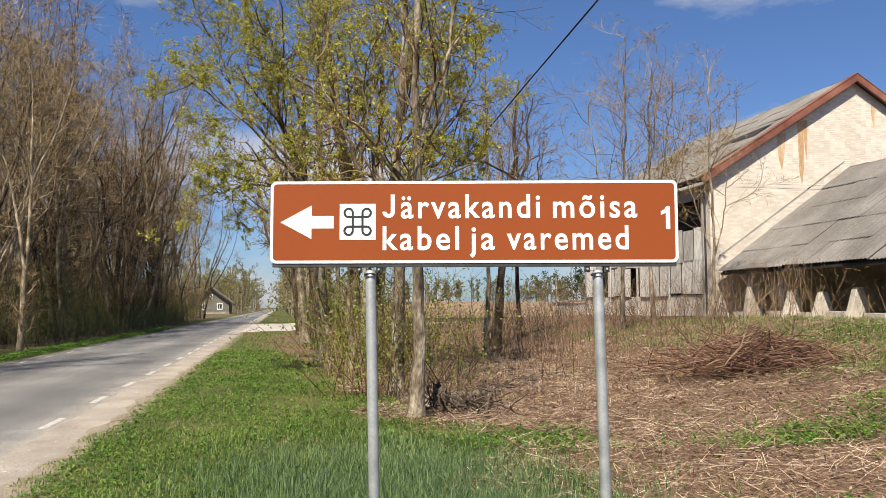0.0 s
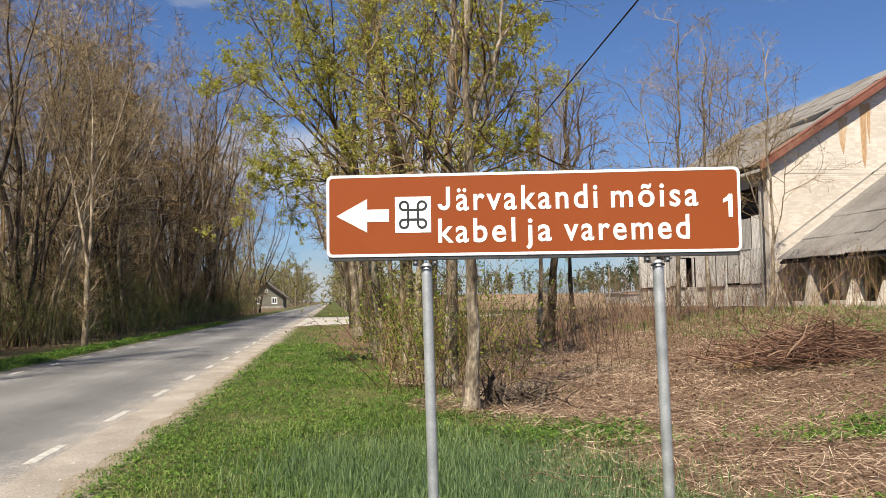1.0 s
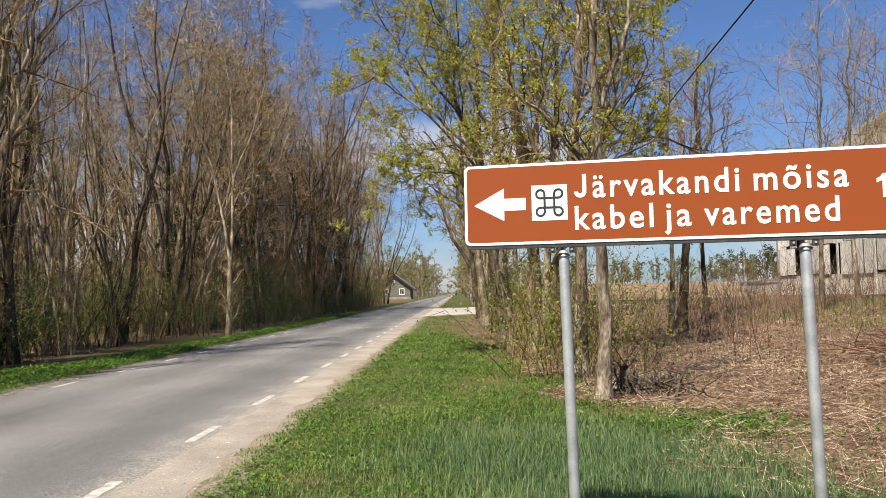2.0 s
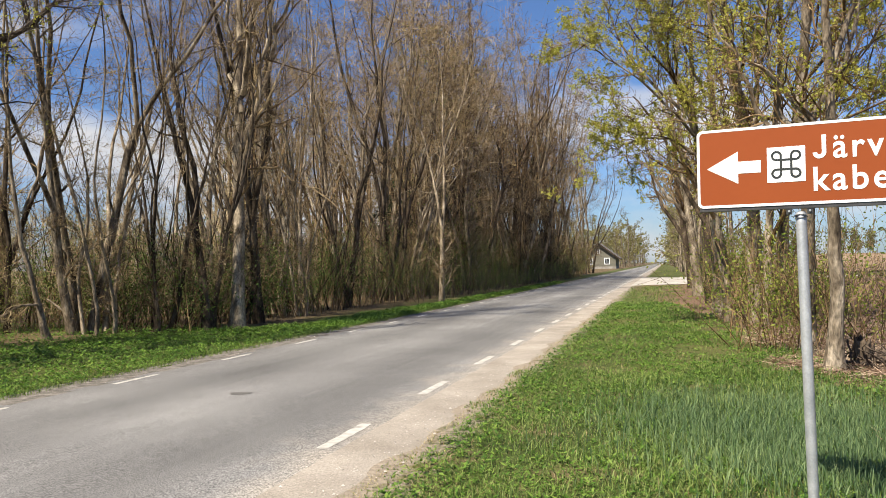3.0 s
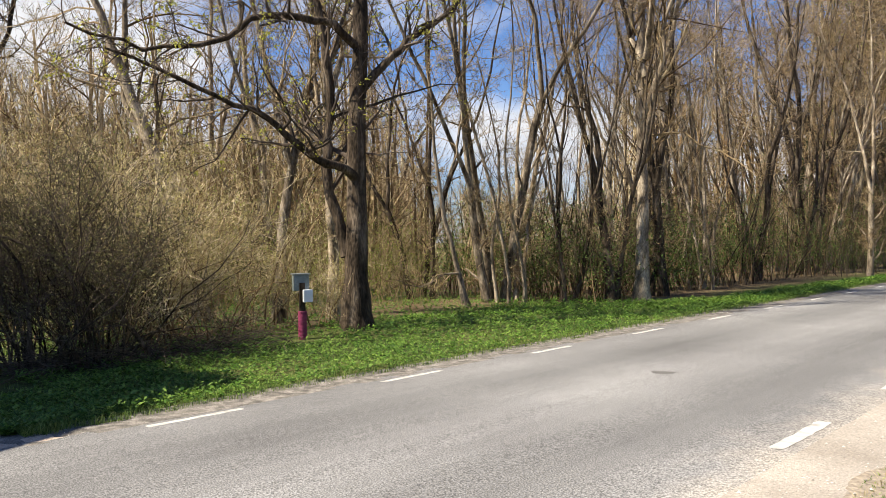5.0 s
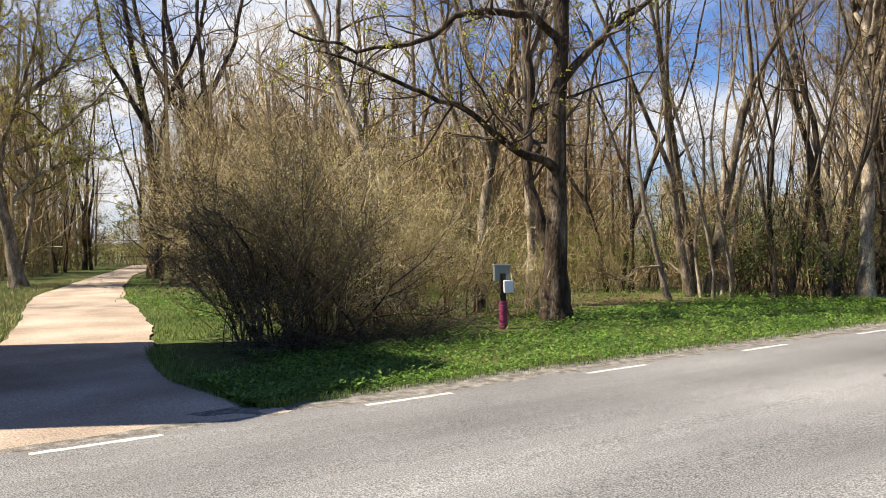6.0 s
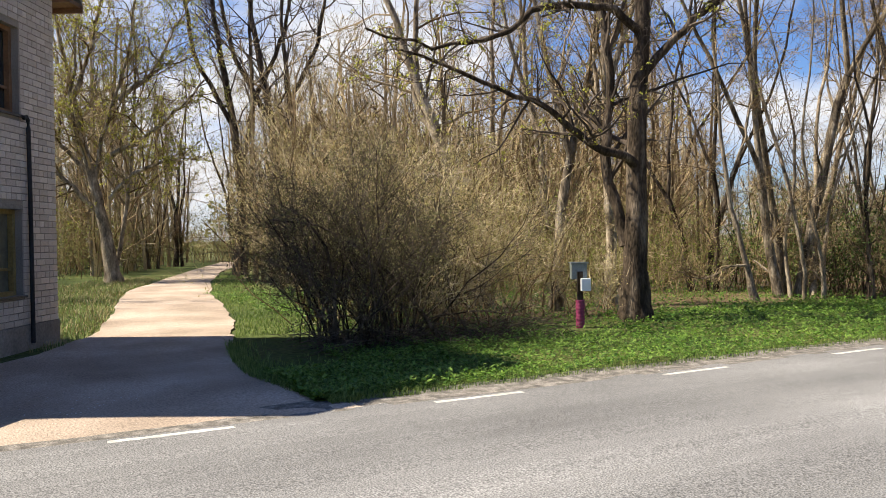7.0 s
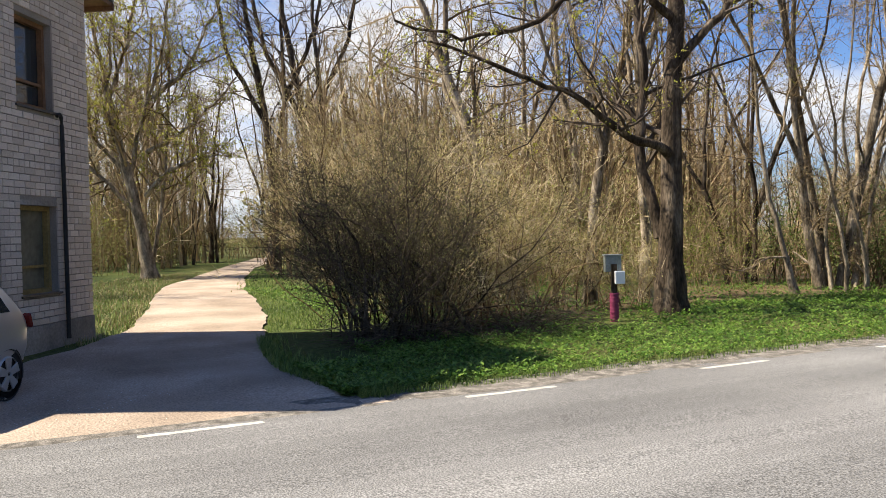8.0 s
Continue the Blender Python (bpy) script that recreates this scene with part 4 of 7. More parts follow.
pipe = np.array([(1.02, 0.06, 3.44), (0.96, 0.07, 3.47), (0.91, 0.07, 3.42), (0.885, 0.06, 3.30), (0.87, 0.06, 2.2), (0.865, 0.06, 1.2), (0.86, 0.06, 0.02)])
tube_part("cable_pipe", pipe, 0.032, 8, RUBBER, house, "black pipe bent down from the upper window")

# ---- parked car ----
CAR = material("silver_car_paint", [(0.44, 0.43, 0.42), (0.48, 0.47, 0.46)], 2, 0.3, 0.0, 40, metal=0.5, mottle=0.02)
RIM = material("silver_wheel", [(0.42, 0.43, 0.44), (0.50, 0.51, 0.52)], 4, 0.35, 0.0, 40, metal=0.6, mottle=0.03)
LAMP_RED = material("red_lamp", [(0.12, 0.012, 0.010), (0.17, 0.018, 0.014)], 4, 0.2, 0.0, 40)
# x forward, y to its left, z up; the origin lies under the left rear wheel
car = thing("parked_car", pose(-7.59, -6.52, float(height(-7.59, -6.52)) + 0.045, 0, 0, -30), "small silver hatchback parked in front of the brick house", "car")
# cross-sections along the length: x, sill, shoulder, roof, half-width at the shoulder, at the roof
SECT = [(-0.60, 0.42, 0.74, 0.80, 0.62, 0.58), (-0.52, 0.30, 0.86, 1.02, 0.76, 0.62), (-0.25, 0.26, 0.90, 1.36, 0.82, 0.60), (0.15, 0.24, 0.90, 1.47, 0.84, 0.60), (1.1, 0.22, 0.90, 1.50, 0.845, 0.60), (1.75, 0.22, 0.90, 1.42, 0.845, 0.58), (2.25, 0.22, 0.90, 1.10, 0.84, 0.62), (2.75, 0.24, 0.84, 0.90, 0.82, 0.66), (3.05, 0.28, 0.70, 0.76, 0.74, 0.60), (3.15, 0.36, 0.58, 0.62, 0.60, 0.5)]
rows = []
for x, s, sh, rf, w, wr in SECT:
    rows.append([(x, sy * a, z) for sy, seq in ((1, ((w * 0.86, s), (w, s + 0.16), (w, sh - 0.1), (w * 0.97, sh), (wr, rf - 0.06), (wr * 0.6, rf))), (-1, ((wr * 0.6, rf), (wr, rf - 0.06), (w * 0.97, sh), (w, sh - 0.1), (w, s + 0.16), (w * 0.86, s)))) for a, z in seq])
v = np.array(rows)
v[..., 1] -= 0.74
n = v.shape[1]
i = (np.arange(len(rows) - 1)[:, None] * n + np.arange(n)).ravel()
j = (np.arange(len(rows) - 1)[:, None] * n + (np.arange(n) + 1) % n).ravel()
fs = [np.stack([i, j, j + n, i + n], -1), np.arange(n)[None][:, ::-1], (np.arange(n) + (len(rows) - 1) * n)[None]]
body = part("body", mesh_of("body", v.reshape(-1, 3), fs, CAR, True), CAR, car, "silver painted body")
sub = body.modifiers.new("round", "SUBSURF")
sub.levels = sub.render_levels = 2
for side, y in ((1, 0.0), (-1, -1.48)):
    out = 0.066 * side
    part("side_window", prism([(-0.12, 0.93), (0.25, 1.32), (1.6, 1.34), (2.1, 0.96)], y + (0.012 if side > 0 else -0.05), y + (0.05 if side > 0 else -0.012)), PANE, car, "dark side window")
    part("tail_lamp", prism([(-0.585, 0.72), (-0.54, 0.72), (-0.50, 0.86), (-0.54, 0.88)], y + (-0.06 if side > 0 else -0.02), y + (0.03 if side > 0 else 0.06), 0.01), LAMP_RED, car, "red tail lamp")
    for x in (0.0, 2.45):
        wheel = part("wheel", mesh_of("wheel", *(lambda t: (t[0], [t[1]]))(tubes([(np.array([[(x, y - 0.1, 0.285), (x, y - 0.09, 0.285), (x, y + 0.07, 0.285), (x, y + 0.085, 0.285)]]), np.array([[0.25, 0.285, 0.285, 0.25]]), 32)])), RUBBER, True), RUBBER, car, "black tyre")
        face = y + 0.075 * side
        # black disc paints in the shade between tyre and body
        part("arch", prism([(x + 0.298 * math.cos(a), 0.285 + 0.298 * math.sin(a)) for a in np.linspace(-0.3, math.pi + 0.3, 20)], y + (0.0 if side > 0 else -0.068), y + (0.068 if side > 0 else 0.0)), RUBBER, car, "black disc painted as the shaded gap round the tyre")
        v, f = tubes([(np.array([[(x, face - 0.012 * side, 0.285), (x, face + 0.012 * side, 0.285), (x, face + 0.022 * side, 0.285)]]), np.array([[0.185, 0.185, 0.172]]), 28)])
        part("rim", mesh_of("rim", v, [f], RIM, True), RIM, wheel, "silver wheel rim")
        for q in range(5):
            a = q * 2 * math.pi / 5 + 0.3
            c, s = math.cos(a), math.sin(a)
            sp = [(x + c * r_ - s * w_, 0.285 + s * r_ + c * w_) for r_, w_ in ((0.02, -0.03), (0.175, -0.055), (0.175, 0.055), (0.02, 0.03))]
            part("spoke", prism(sp, min(face + 0.006 * side, face + 0.026 * side), max(face + 0.006 * side, face + 0.026 * side), 0.005), RIM, wheel)
part("rear_bumper", prism([(-0.63, 0.34), (-0.5, 0.28), (-0.3, 0.28), (-0.34, 0.52), (-0.62, 0.55)], -1.36, -0.12, 0.02), CAR, car)

# ---- meter box on its post ----
meter = thing("meter_post", pose(-9.3, 2.8, float(height(-9.3, 2.8)), 0, 0, 62), "grey electric meter box on a post with magenta wrapping", "meter box")
METAL_GREY = material("grey_enamel", [(0.19, 0.215, 0.20), (0.25, 0.275, 0.26)], 5, 0.5, 0.1, 40)
WRAP = material("magenta_wrap", [(0.16, 0.02, 0.06), (0.27, 0.035, 0.10)], 9, 0.6, 0.3, 60, stretch_by=(1, 1, 6))
part("post", boxed(-0.05, 0.05, -0.05, 0.05, -0.1, 1.0, 0.008), BARK_DARK, meter, "dark wooden post")
v, f = tubes([(np.stack([np.zeros(24), np.zeros(24), np.linspace(-0.05, 0.50, 24)], 1)[None], (0.078 + 0.007 * np.sin(np.arange(24) * math.pi * 0.75))[None], 14)])
part("wrapping", mesh_of("wrapping", v, [f], WRAP, True), WRAP, meter, "ribbed magenta plastic wrapping")
part("cabinet", boxed(-0.15, 0.13, -0.02, 0.18, 0.86, 1.14, 0.012), METAL_GREY, meter, "grey metal cabinet")
lid = part("small_box", boxed(0.0, 0.165, -0.16, -0.056, 0.66, 0.88, 0.012), WHITE, meter, "white small meter box")
part("cabinet_roof", boxed(-0.17, 0.15, -0.05, 0.2, 1.142, 1.165, 0.006), METAL_GREY, meter)

# ---- wooden house far along the road ----
far_house = thing("wooden_house", pose(-19.0, 214, 0), "small grey wooden house beside the road far ahead", "house")
LOG = material("grey_green_boards", [(0.11, 0.105, 0.082), (0.17, 0.16, 0.125)], 0.5, 0.9, 0.3, 8, stretch_by=(1, 1, 4))
part("gable", prism([(0, 0), (9, 0), (9, 3.2), (4.5, 6.6), (0, 3.2)], 0, 0.3), LOG, far_house, "grey boarded gable")
part("side_wall", boxed(8.7, 9.0, 0.3, 14, 0, 3.2), LOG, far_house)
part("side_wall", boxed(0, 0.3, 0.3, 14, 0, 3.2), LOG, far_house)
part("rear_gable", prism([(0, 0), (9, 0), (9, 3.2), (4.5, 6.6), (0, 3.2)], 14, 14.3), LOG, far_house)
part("foundation", boxed(-0.1, 9.1, -0.1, 14.4, -0.2, 0.5), PLINTH, far_house)
for s in (1, -1):
    part("roof_slope", prism([(4.5, 6.85), (4.5 - s * 5.5, 2.7), (4.5 - s * 5.5, 2.5), (4.5, 6.6)], -0.8, 15), SLATE, far_house, "dark grey roof")
    part("verge", prism([(4.5, 6.95), (4.5 - s * 5.6, 2.72), (4.5 - s * 5.6, 2.3), (4.5, 6.45)], -0.95, -0.8), BARK_DARK, far_house)
for x, z, w, h in ((6.1, 1.2, 1.2, 1.5), (3.9, 4.1, 0.9, 0.9), (1.7, 1.2, 1.2, 1.5)):
    win = part("window", boxed(x, x + w, -0.03, -0.005, z, z + h), PANE, far_house)
    part("frame", ring_plate([(x - 0.12, z - 0.12), (x + w + 0.12, z - 0.12), (x + w + 0.12, z + h + 0.12), (x - 0.12, z + h + 0.12)], [(x + 0.06, z + 0.06), (x + w - 0.06, z + 0.06), (x + w - 0.06, z + h - 0.06), (x + 0.06, z + h - 0.06)], -0.1, -0.03), WHITE, win, "white window frame")
    part("mullion", boxed(x + w / 2 - 0.05, x + w / 2 + 0.05, -0.09, -0.03, z, z + h), WHITE, win)
fence = thing("plank_fence", pose(-20.3, 142, 0), "weathered grey plank fence in front of the wooden house", "fence")
plank = boxed(-0.09, 0.09, -0.015, 0.015, 0, 1.7)
pm = bpy.data.meshes.new("plank")
plank.to_mesh(pm)
plank.free()
for k in range(48):
    ob = part("plank", pm, LOG, fence)
    ob.location = (0.2 * k, 0.35 * math.sin(k * 0.1), 0.0)
part("rail", boxed(-0.2, 9.7, 0.4, 0.46, 1.2, 1.3), GREY_BOARD, fence)
pole = thing("utility_pole", pose(-7.6, 212, 0), "grey wooden utility pole leaning beside the far road", "pole")
tube_part("shaft", [(0, 0, -0.2), (-0.3, 0, 3), (-0.9, 0, 8.6)], 0.13, 8, BARK, pole)
part("crossarm", boxed(-1.6, -0.2, -0.05, 0.05, 7.9, 8.02), BARK, pole)
shelter = thing("hay_shed", pose(60, 150, 0.4, 0, 0, 20), "small weathered grey shed at the edge of the field", "shed")
part("wall", boxed(0, 6, 0, 4, 0, 2.0), GREY_BOARD, shelter)
part("roof", prism([(-0.4, 2.0), (6.4, 2.5), (6.4, 2.7), (-0.4, 2.2)], -0.4, 4.4), SLATE, shelter)
mast = thing("field_pole", pose(58, 150, 0.3), "thin pale pole standing in the field", "pole")
tube_part("shaft", [(0, 0, -0.2), (0, 0, 7.5)], 0.12, 8, BARK_PALE, mast)

# ---- overhead cable ----
cable = thing("overhead_cable", pose(0, 0, 0), "thin black overhead cable sagging across the sky", "cable")
pts = np.array([(8, -22, 9.4), (8, -8, 7.75), (8, 0, 6.95), (8, 5.56, 6.45), (8, 9.4, 6.14), (8, 11.8, 5.94), (8, 15, 5.68), (8, 20.2, 5.3), (8, 28, 4.95), (8, 38, 4.8), (8, 46, 4.9)])
tube_part("wire", pts, 0.016, 6, RUBBER, cable)
stay = thing("utility_pole", pose(8, 46, float(height(8, 46))), "short wooden pole carrying the overhead cable", "pole")
tube_part("shaft", [(0, 0, -0.2), (0, 0.02, 5.2)], 0.1, 8, BARK, stay)

# ---- trees ----
def unit(v):
    return v / (np.linalg.norm(v, axis=-1, keepdims=True) + 1e-9)


def run_on(rng, start, way, length, r0, k, tip=0.25, up=0.1, wob=0.12):
    """Polylines of k points from start along way, wandering, with an upward pull. All arrays are of n rows."""
    n = len(start)
    pts = np.empty((n, k, 3))
    pts[:, 0] = start
    d = unit(way)
    step = (length / (k - 1))[:, None]
    for i in range(1, k):
        d = unit(d + rng.normal(0, wob, (n, 3)) + np.array([0, 0, up]))
        pts[:, i] = pts[:, i - 1] + d * step
    rad = r0[:, None] * np.linspace(1, tip, k)
    return pts, rad


def sprout(rng, pts, rad, m, lo, hi, angle, spread, length, shrink, k, rfac, up, wob, tip=0.3, lean=(0, 0, 0), rmin=0.0):
    """m children on each parent between the fractions lo and hi."""
    n, kp, _ = pts.shape
    par = np.repeat(np.arange(n), m)
    t = lo + (hi - lo) * ((np.tile(np.arange(m), n) + rng.random(n * m)) / m)
    f = t * (kp - 1)
    i = np.minimum(f.astype(int), kp - 2)
    w = (f - i)[:, None]
    start = pts[par, i] * (1 - w) + pts[par, i + 1] * w
    d = unit(pts[par, i + 1] - pts[par, i])
    r = rad[par, i] * (1 - w[:, 0]) + rad[par, i + 1] * w[:, 0]
    side = unit(np.cross(d, rng.normal(0, 1, (n * m, 3))))
    a = np.radians(rng.normal(angle, spread, n * m))[:, None]
    way = d * np.cos(a) + side * np.sin(a) + np.array(lean)
    L = np.linalg.norm(pts[:, -1] - pts[:, 0], axis=1)[par] * length * (1 - shrink * t) * rng.uniform(0.6, 1.25, n * m)
    return run_on(rng, start, way, L, np.maximum(r * rfac, rmin), k, tip, up, wob)


def scatter_leaves(rng, pts, per, size, lo=0.3, clump=0.03):
    """Small leaf quads along the outer part of twigs."""
    n, k, _ = pts.shape
    par = np.repeat(np.arange(n), per)
    f = (lo + (1 - lo) * rng.random(len(par))) * (k - 1)
    i = np.minimum(f.astype(int), k - 2)
    w = (f - i)[:, None]
    c = pts[par, i] * (1 - w) + pts[par, i + 1] * w + rng.normal(0, clump, (len(par), 3))
    u = unit(rng.normal(0, 1, c.shape))
    v = unit(np.cross(u, rng.normal(0, 1, c.shape)))
    s = (size * rng.uniform(0.5, 1.3, len(par)))[:, None]
    q = np.stack([c - u * s, c + v * s * 0.55, c + u * s, c - v * s * 0.55], 1).reshape(-1, 3)
    return q, np.arange(len(q)).reshape(-1, 4)


def streaks(rng, pts, per, length, width, lo=0.1, lift=0.25, spread=0.1):
    """Hair-thin last twigs: slim slivers that leave a parent twig outwards and upwards."""
    n, k, _ = pts.shape
    par = np.repeat(np.arange(n), per)
    f = (lo + (1 - lo) * rng.random(len(par))) * (k - 1)
    i = np.minimum(f.astype(int), k - 2)
    w = (f - i)[:, None]
    c = pts[par, i] * (1 - w) + pts[par, i + 1] * w + rng.normal(0, spread, (len(par), 3))
    d = unit(unit(pts[par, -1] - pts[par, 0]) * 0.8 + rng.normal(0, 0.75, c.shape) + np.array([0, 0, lift]))
    s = unit(np.cross(d, rng.normal(0, 1, c.shape)))
    L = (length * rng.uniform(0.4, 1.2, len(par)))[:, None]
    b = (width * rng.uniform(0.6, 1.3, len(par)))[:, None]
    e = c + d * L + rng.normal(0, 0.08, c.shape) * L
    q = np.stack([c - s * b, c + s * b, e + s * b * 0.35, e - s * b * 0.35], 1).reshape(-1, 3)
    return q, np.arange(len(q)).reshape(-1, 4)


def slivers(rng, pts, rad):
    """Thin flat ribbons along polylines, for the last twigs."""
    n, k, _ = pts.shape
    d = unit(pts[:, -1] - pts[:, 0])
    s = unit(np.cross(d, rng.normal(0, 1, d.shape)))[:, None] * rad[..., None]
    v = np.stack([pts - s, pts + s], 2).reshape(-1, 3)
    i = (np.arange(n)[:, None] * k * 2 + np.arange(k - 1) * 2).ravel()
    return v, np.stack([i, i + 1, i + 3, i + 2], -1)


def joined(*sets):
    vs, fs, base = [], [], 0
    for v, f in sets:
        vs.append(v)
        fs.append(f + base)
        base += len(v)
    return np.concatenate(vs), np.concatenate(fs)


def tree(name, label, m, rng, trunks, limbs, subs, twigs, bark=None, twig=None, leaf=None, leaf_n=2, leaf_size=0.02, group="", limb_angle=42, limb_len=0.42, category="tree", limb_lo=0.3, clump=0.03, leaf_share=1.0, up=0.07, thick=1.0, hair=0, hair_len=0.5, hair_wide=0.004):
    """A tree from trunk polylines (points, radii): trunk and crown are its parts."""
    bark, twig = bark or BARK, twig or TWIG
    root = thing(name, m, label, category, group)
    runs, l1p, l1r = [], [], []
    for pts, rad in trunks:
        p = np.asarray(pts, float)[None]
        r = np.asarray(rad, float)[None]
        v, f = tubes([(p, r, 8)])
        part("trunk", mesh_of("trunk", v, [f], bark, True), bark, root)
        a, b = sprout(rng, p, r, limbs, limb_lo, 0.98, limb_angle, 14, limb_len, 0.55, 7, 0.42, up, 0.2, 0.25)
        l1p.append(a)
        l1r.append(b)
    a, b = np.concatenate(l1p), np.concatenate(l1r)
    runs.append((a, b, 4))
    v, f = tubes(runs)
    loose(part("branchwork", mesh_of("branchwork", v, [f], bark, True), bark, root))
    runs = []
    a2, b2 = sprout(rng, a, b, subs, 0.15, 0.98, 50, 15, 0.5, 0.4, 4, 0.55, 0.03, 0.2, 0.3, rmin=0.006 * thick)
    runs.append((a2, b2, 3))
    a3, b3 = sprout(rng, a2, b2, twigs, 0.15, 1.0, 52, 18, 0.6, 0.35, 3, 0.55, 0.02, 0.24, 0.4, rmin=0.0038 * thick)
    tips = a3
    v, f = joined(tubes(runs), slivers(rng, a3, b3 * 1.15))
    if hair:
        v, f = joined((v, f), streaks(rng, tips, hair, hair_len, hair_wide))
    loose(part("twigwork", mesh_of("twigwork", v, [f], twig), twig, root))
    if leaf:
        some = tips[rng.random(len(tips)) < leaf_share]
        v, f = scatter_leaves(rng, some, leaf_n, leaf_size, clump=clump)
        loose(part("foliage", mesh_of("foliage", v, [f], leaf), leaf, root))
    return root


def stem(rng, x, y, h, r, lean=(0.0, 0.0), k=10, wob=0.05, flare=1.35, tip=0.18):
    z = np.linspace(0, 1, k)
    wx, wy = np.cumsum(rng.normal(0, wob, (2, k)), 1)
    pts = np.stack([x + lean[0] * z * h + wx * h * 0.06 - wx[0] * h * 0.06, y + lean[1] * z * h + wy * h * 0.06 - wy[0] * h * 0.06, z * h - 0.12], 1)
    rad = r * (1 - (1 - tip) * z)
    rad[0] *= flare
    return pts, rad


def open_sky(x, y):
    """The gap in the wood through which the sky shows down to the shrubs."""
    a = np.degrees(np.arctan2(2.1 - np.asarray(x), np.asarray(y) + 6.0))
    return (a > 31.5) & (a < 43.5) & (np.asarray(x) < -13.2)


def on_ground(x, y, turn=0.0, s=1.0):
    return Matrix.Translation((x, y, float(height(x, y)))) @ Matrix.Rotation(turn, 4, "Z") @ Matrix.Scale(s, 4)


# forest strip on the far side of the road
FOREST = "trees of the roadside wood"
near_kinds, far_kinds = [], []


def leaders(rng, n, hgt, rad, spread, forks):
    """Stems from one stool; most part into steep leaders somewhere above the knee. Points and radii of each run."""
    out = []
    for j in range(n):
        q = j * 2.4 + rng.random()
        at = np.array([math.cos(q), math.sin(q), 0]) * (0.13 * n ** 0.6 if n > 1 else 0.0)
        h, r = hgt * rng.uniform(0.78, 1.05), rad * rng.uniform(0.6, 1.15)
        way = np.array([[math.cos(q) * spread, math.sin(q) * spread, 1.0]]) + rng.normal(0, 0.04, (1, 3)) * (1, 1, 0)
        cut = rng.uniform(0.16, 0.42) if forks else 0.97
        p, rr = run_on(rng, (at - (0, 0, 0.12))[None], way, np.array([h * cut]), np.array([r]), 9, 0.82 if forks else 0.15, 0.05, 0.075)
        rr = rr * (1 + 0.35 * np.exp(-np.maximum(p[..., 2], 0) / 0.3))
        out.append((p[0], rr[0]))
        for g in range(forks):
            d = unit(p[0, -1] - p[0, -3])
            a = q + g * 2 * math.pi / forks + rng.normal(0, 0.5)
            tilt = math.radians(rng.uniform(4, 15))
            w = d * math.cos(tilt) + np.array([math.cos(a), math.sin(a), 0.1]) * math.sin(tilt)
            e, er = run_on(rng, p[:, -1] - 0.02 * d, w[None], np.array([h * (1 - cut) * rng.uniform(0.75, 1.05)]), np.array([rr[0, -1] * rng.uniform(0.6, 0.85)]), 13, 0.14, 0.045, 0.095)
            out.append((e[0], er[0]))
    return out


for i, (lab, hgt, rad, n, spread, forks, bark, lf, share) in enumerate((
        ("tall bare grey-brown roadside tree with steep leaders", 17, 0.17, 1, 0.03, 3, BARK, CATKIN, 0.5),
        ("bare many-stemmed roadside tree with grey-brown bark", 15, 0.105, 3, 0.07, 2, BARK, CATKIN, 0.5),
        ("pair of slender pale bare roadside stems", 15, 0.085, 2, 0.08, 2, BARK_PALE, CATKIN, 0.5),
        ("dark bare tree forking low into two stems", 16, 0.14, 2, 0.06, 2, BARK_DARK, CATKIN, 0.4),
        ("tall bare roadside tree with opening leaf buds", 17, 0.14, 2, 0.06, 3, BARK, LEAFLET, 0.35),
        ("bare clump of thin grey-brown stems", 13, 0.062, 5, 0.08, 1, BARK_PALE, CATKIN, 0.5),
        ("straight pale tree with a rough thick stem", 18, 0.19, 1, 0.02, 2, BARK_PALE, CATKIN, 0.5),
        ("clump of leaning dark stems grown from one stool", 14, 0.085, 3, 0.12, 2, BARK_DARK, CATKIN, 0.4))):
    for fine in (True, False):
        rng = np.random.default_rng(100 + i)
        tr = leaders(rng, n, hgt, rad, spread, forks)
        m = len(tr)
        if fine:
            got = tree("roadside_tree", lab, pose(0, 0, -60), rng, tr, max(5, 52 // m), 5, 5, bark, TWIG_TAN, lf, 2, 0.018, FOREST, 46, 0.30, limb_lo=0.18, leaf_share=0.7, thick=1.1, hair=3, hair_len=0.32, hair_wide=0.0040, clump=0.09, up=0.05)
        else:
            got = tree("roadside_tree", lab, pose(0, 0, -60), rng, tr, max(4, 40 // m), 4, 4, BARK_DARK if i % 2 else bark, TWIG if i % 2 else TWIG_TAN, lf, 2, 0.038, FOREST, 48, 0.32, limb_lo=0.10, leaf_share=0.9, thick=1.9, hair=3, hair_len=0.55, hair_wide=0.009, clump=0.2, up=0.05)
        (near_kinds if fine else far_kinds).append(got)

rng = np.random.default_rng(21)
spots = [(-11.9, 11.36), (-11.2, 11.25), (-10.07, 12.2), (-9.07, 13.1), (-8.95, 15.2), (-10.1, 21.7), (-9.6, 24.1), (-7.1, 29.4), (-13.2, 13.4), (-12.2, 15.5), (-10.7, 17.6), (-12.6, 19.2), (-14.5, 11.2), (-9.3, 18.8)]
kind_of = [1, 5, 7, 3, 3, 2, 3, 6, 2, 5, 1, 4, 7, 5]
for _ in range(4000):
    if len(spots) > 78:
        break
    y = 15 + 80 * rng.random() ** 1.05
    x = -8.8 - 12 * rng.random() ** 1.6 - 0.008 * y
    if y < 26:
        x -= 1.0
        if rng.random() < 0.3:
            continue
    if all((x - a) ** 2 + (y - b) ** 2 > 1.8 for a, b in spots):
        spots.append((x, y))
        kind_of.append((0, 1, 2, 3, 4, 6, 0, 3)[int(rng.integers(0, 8))])
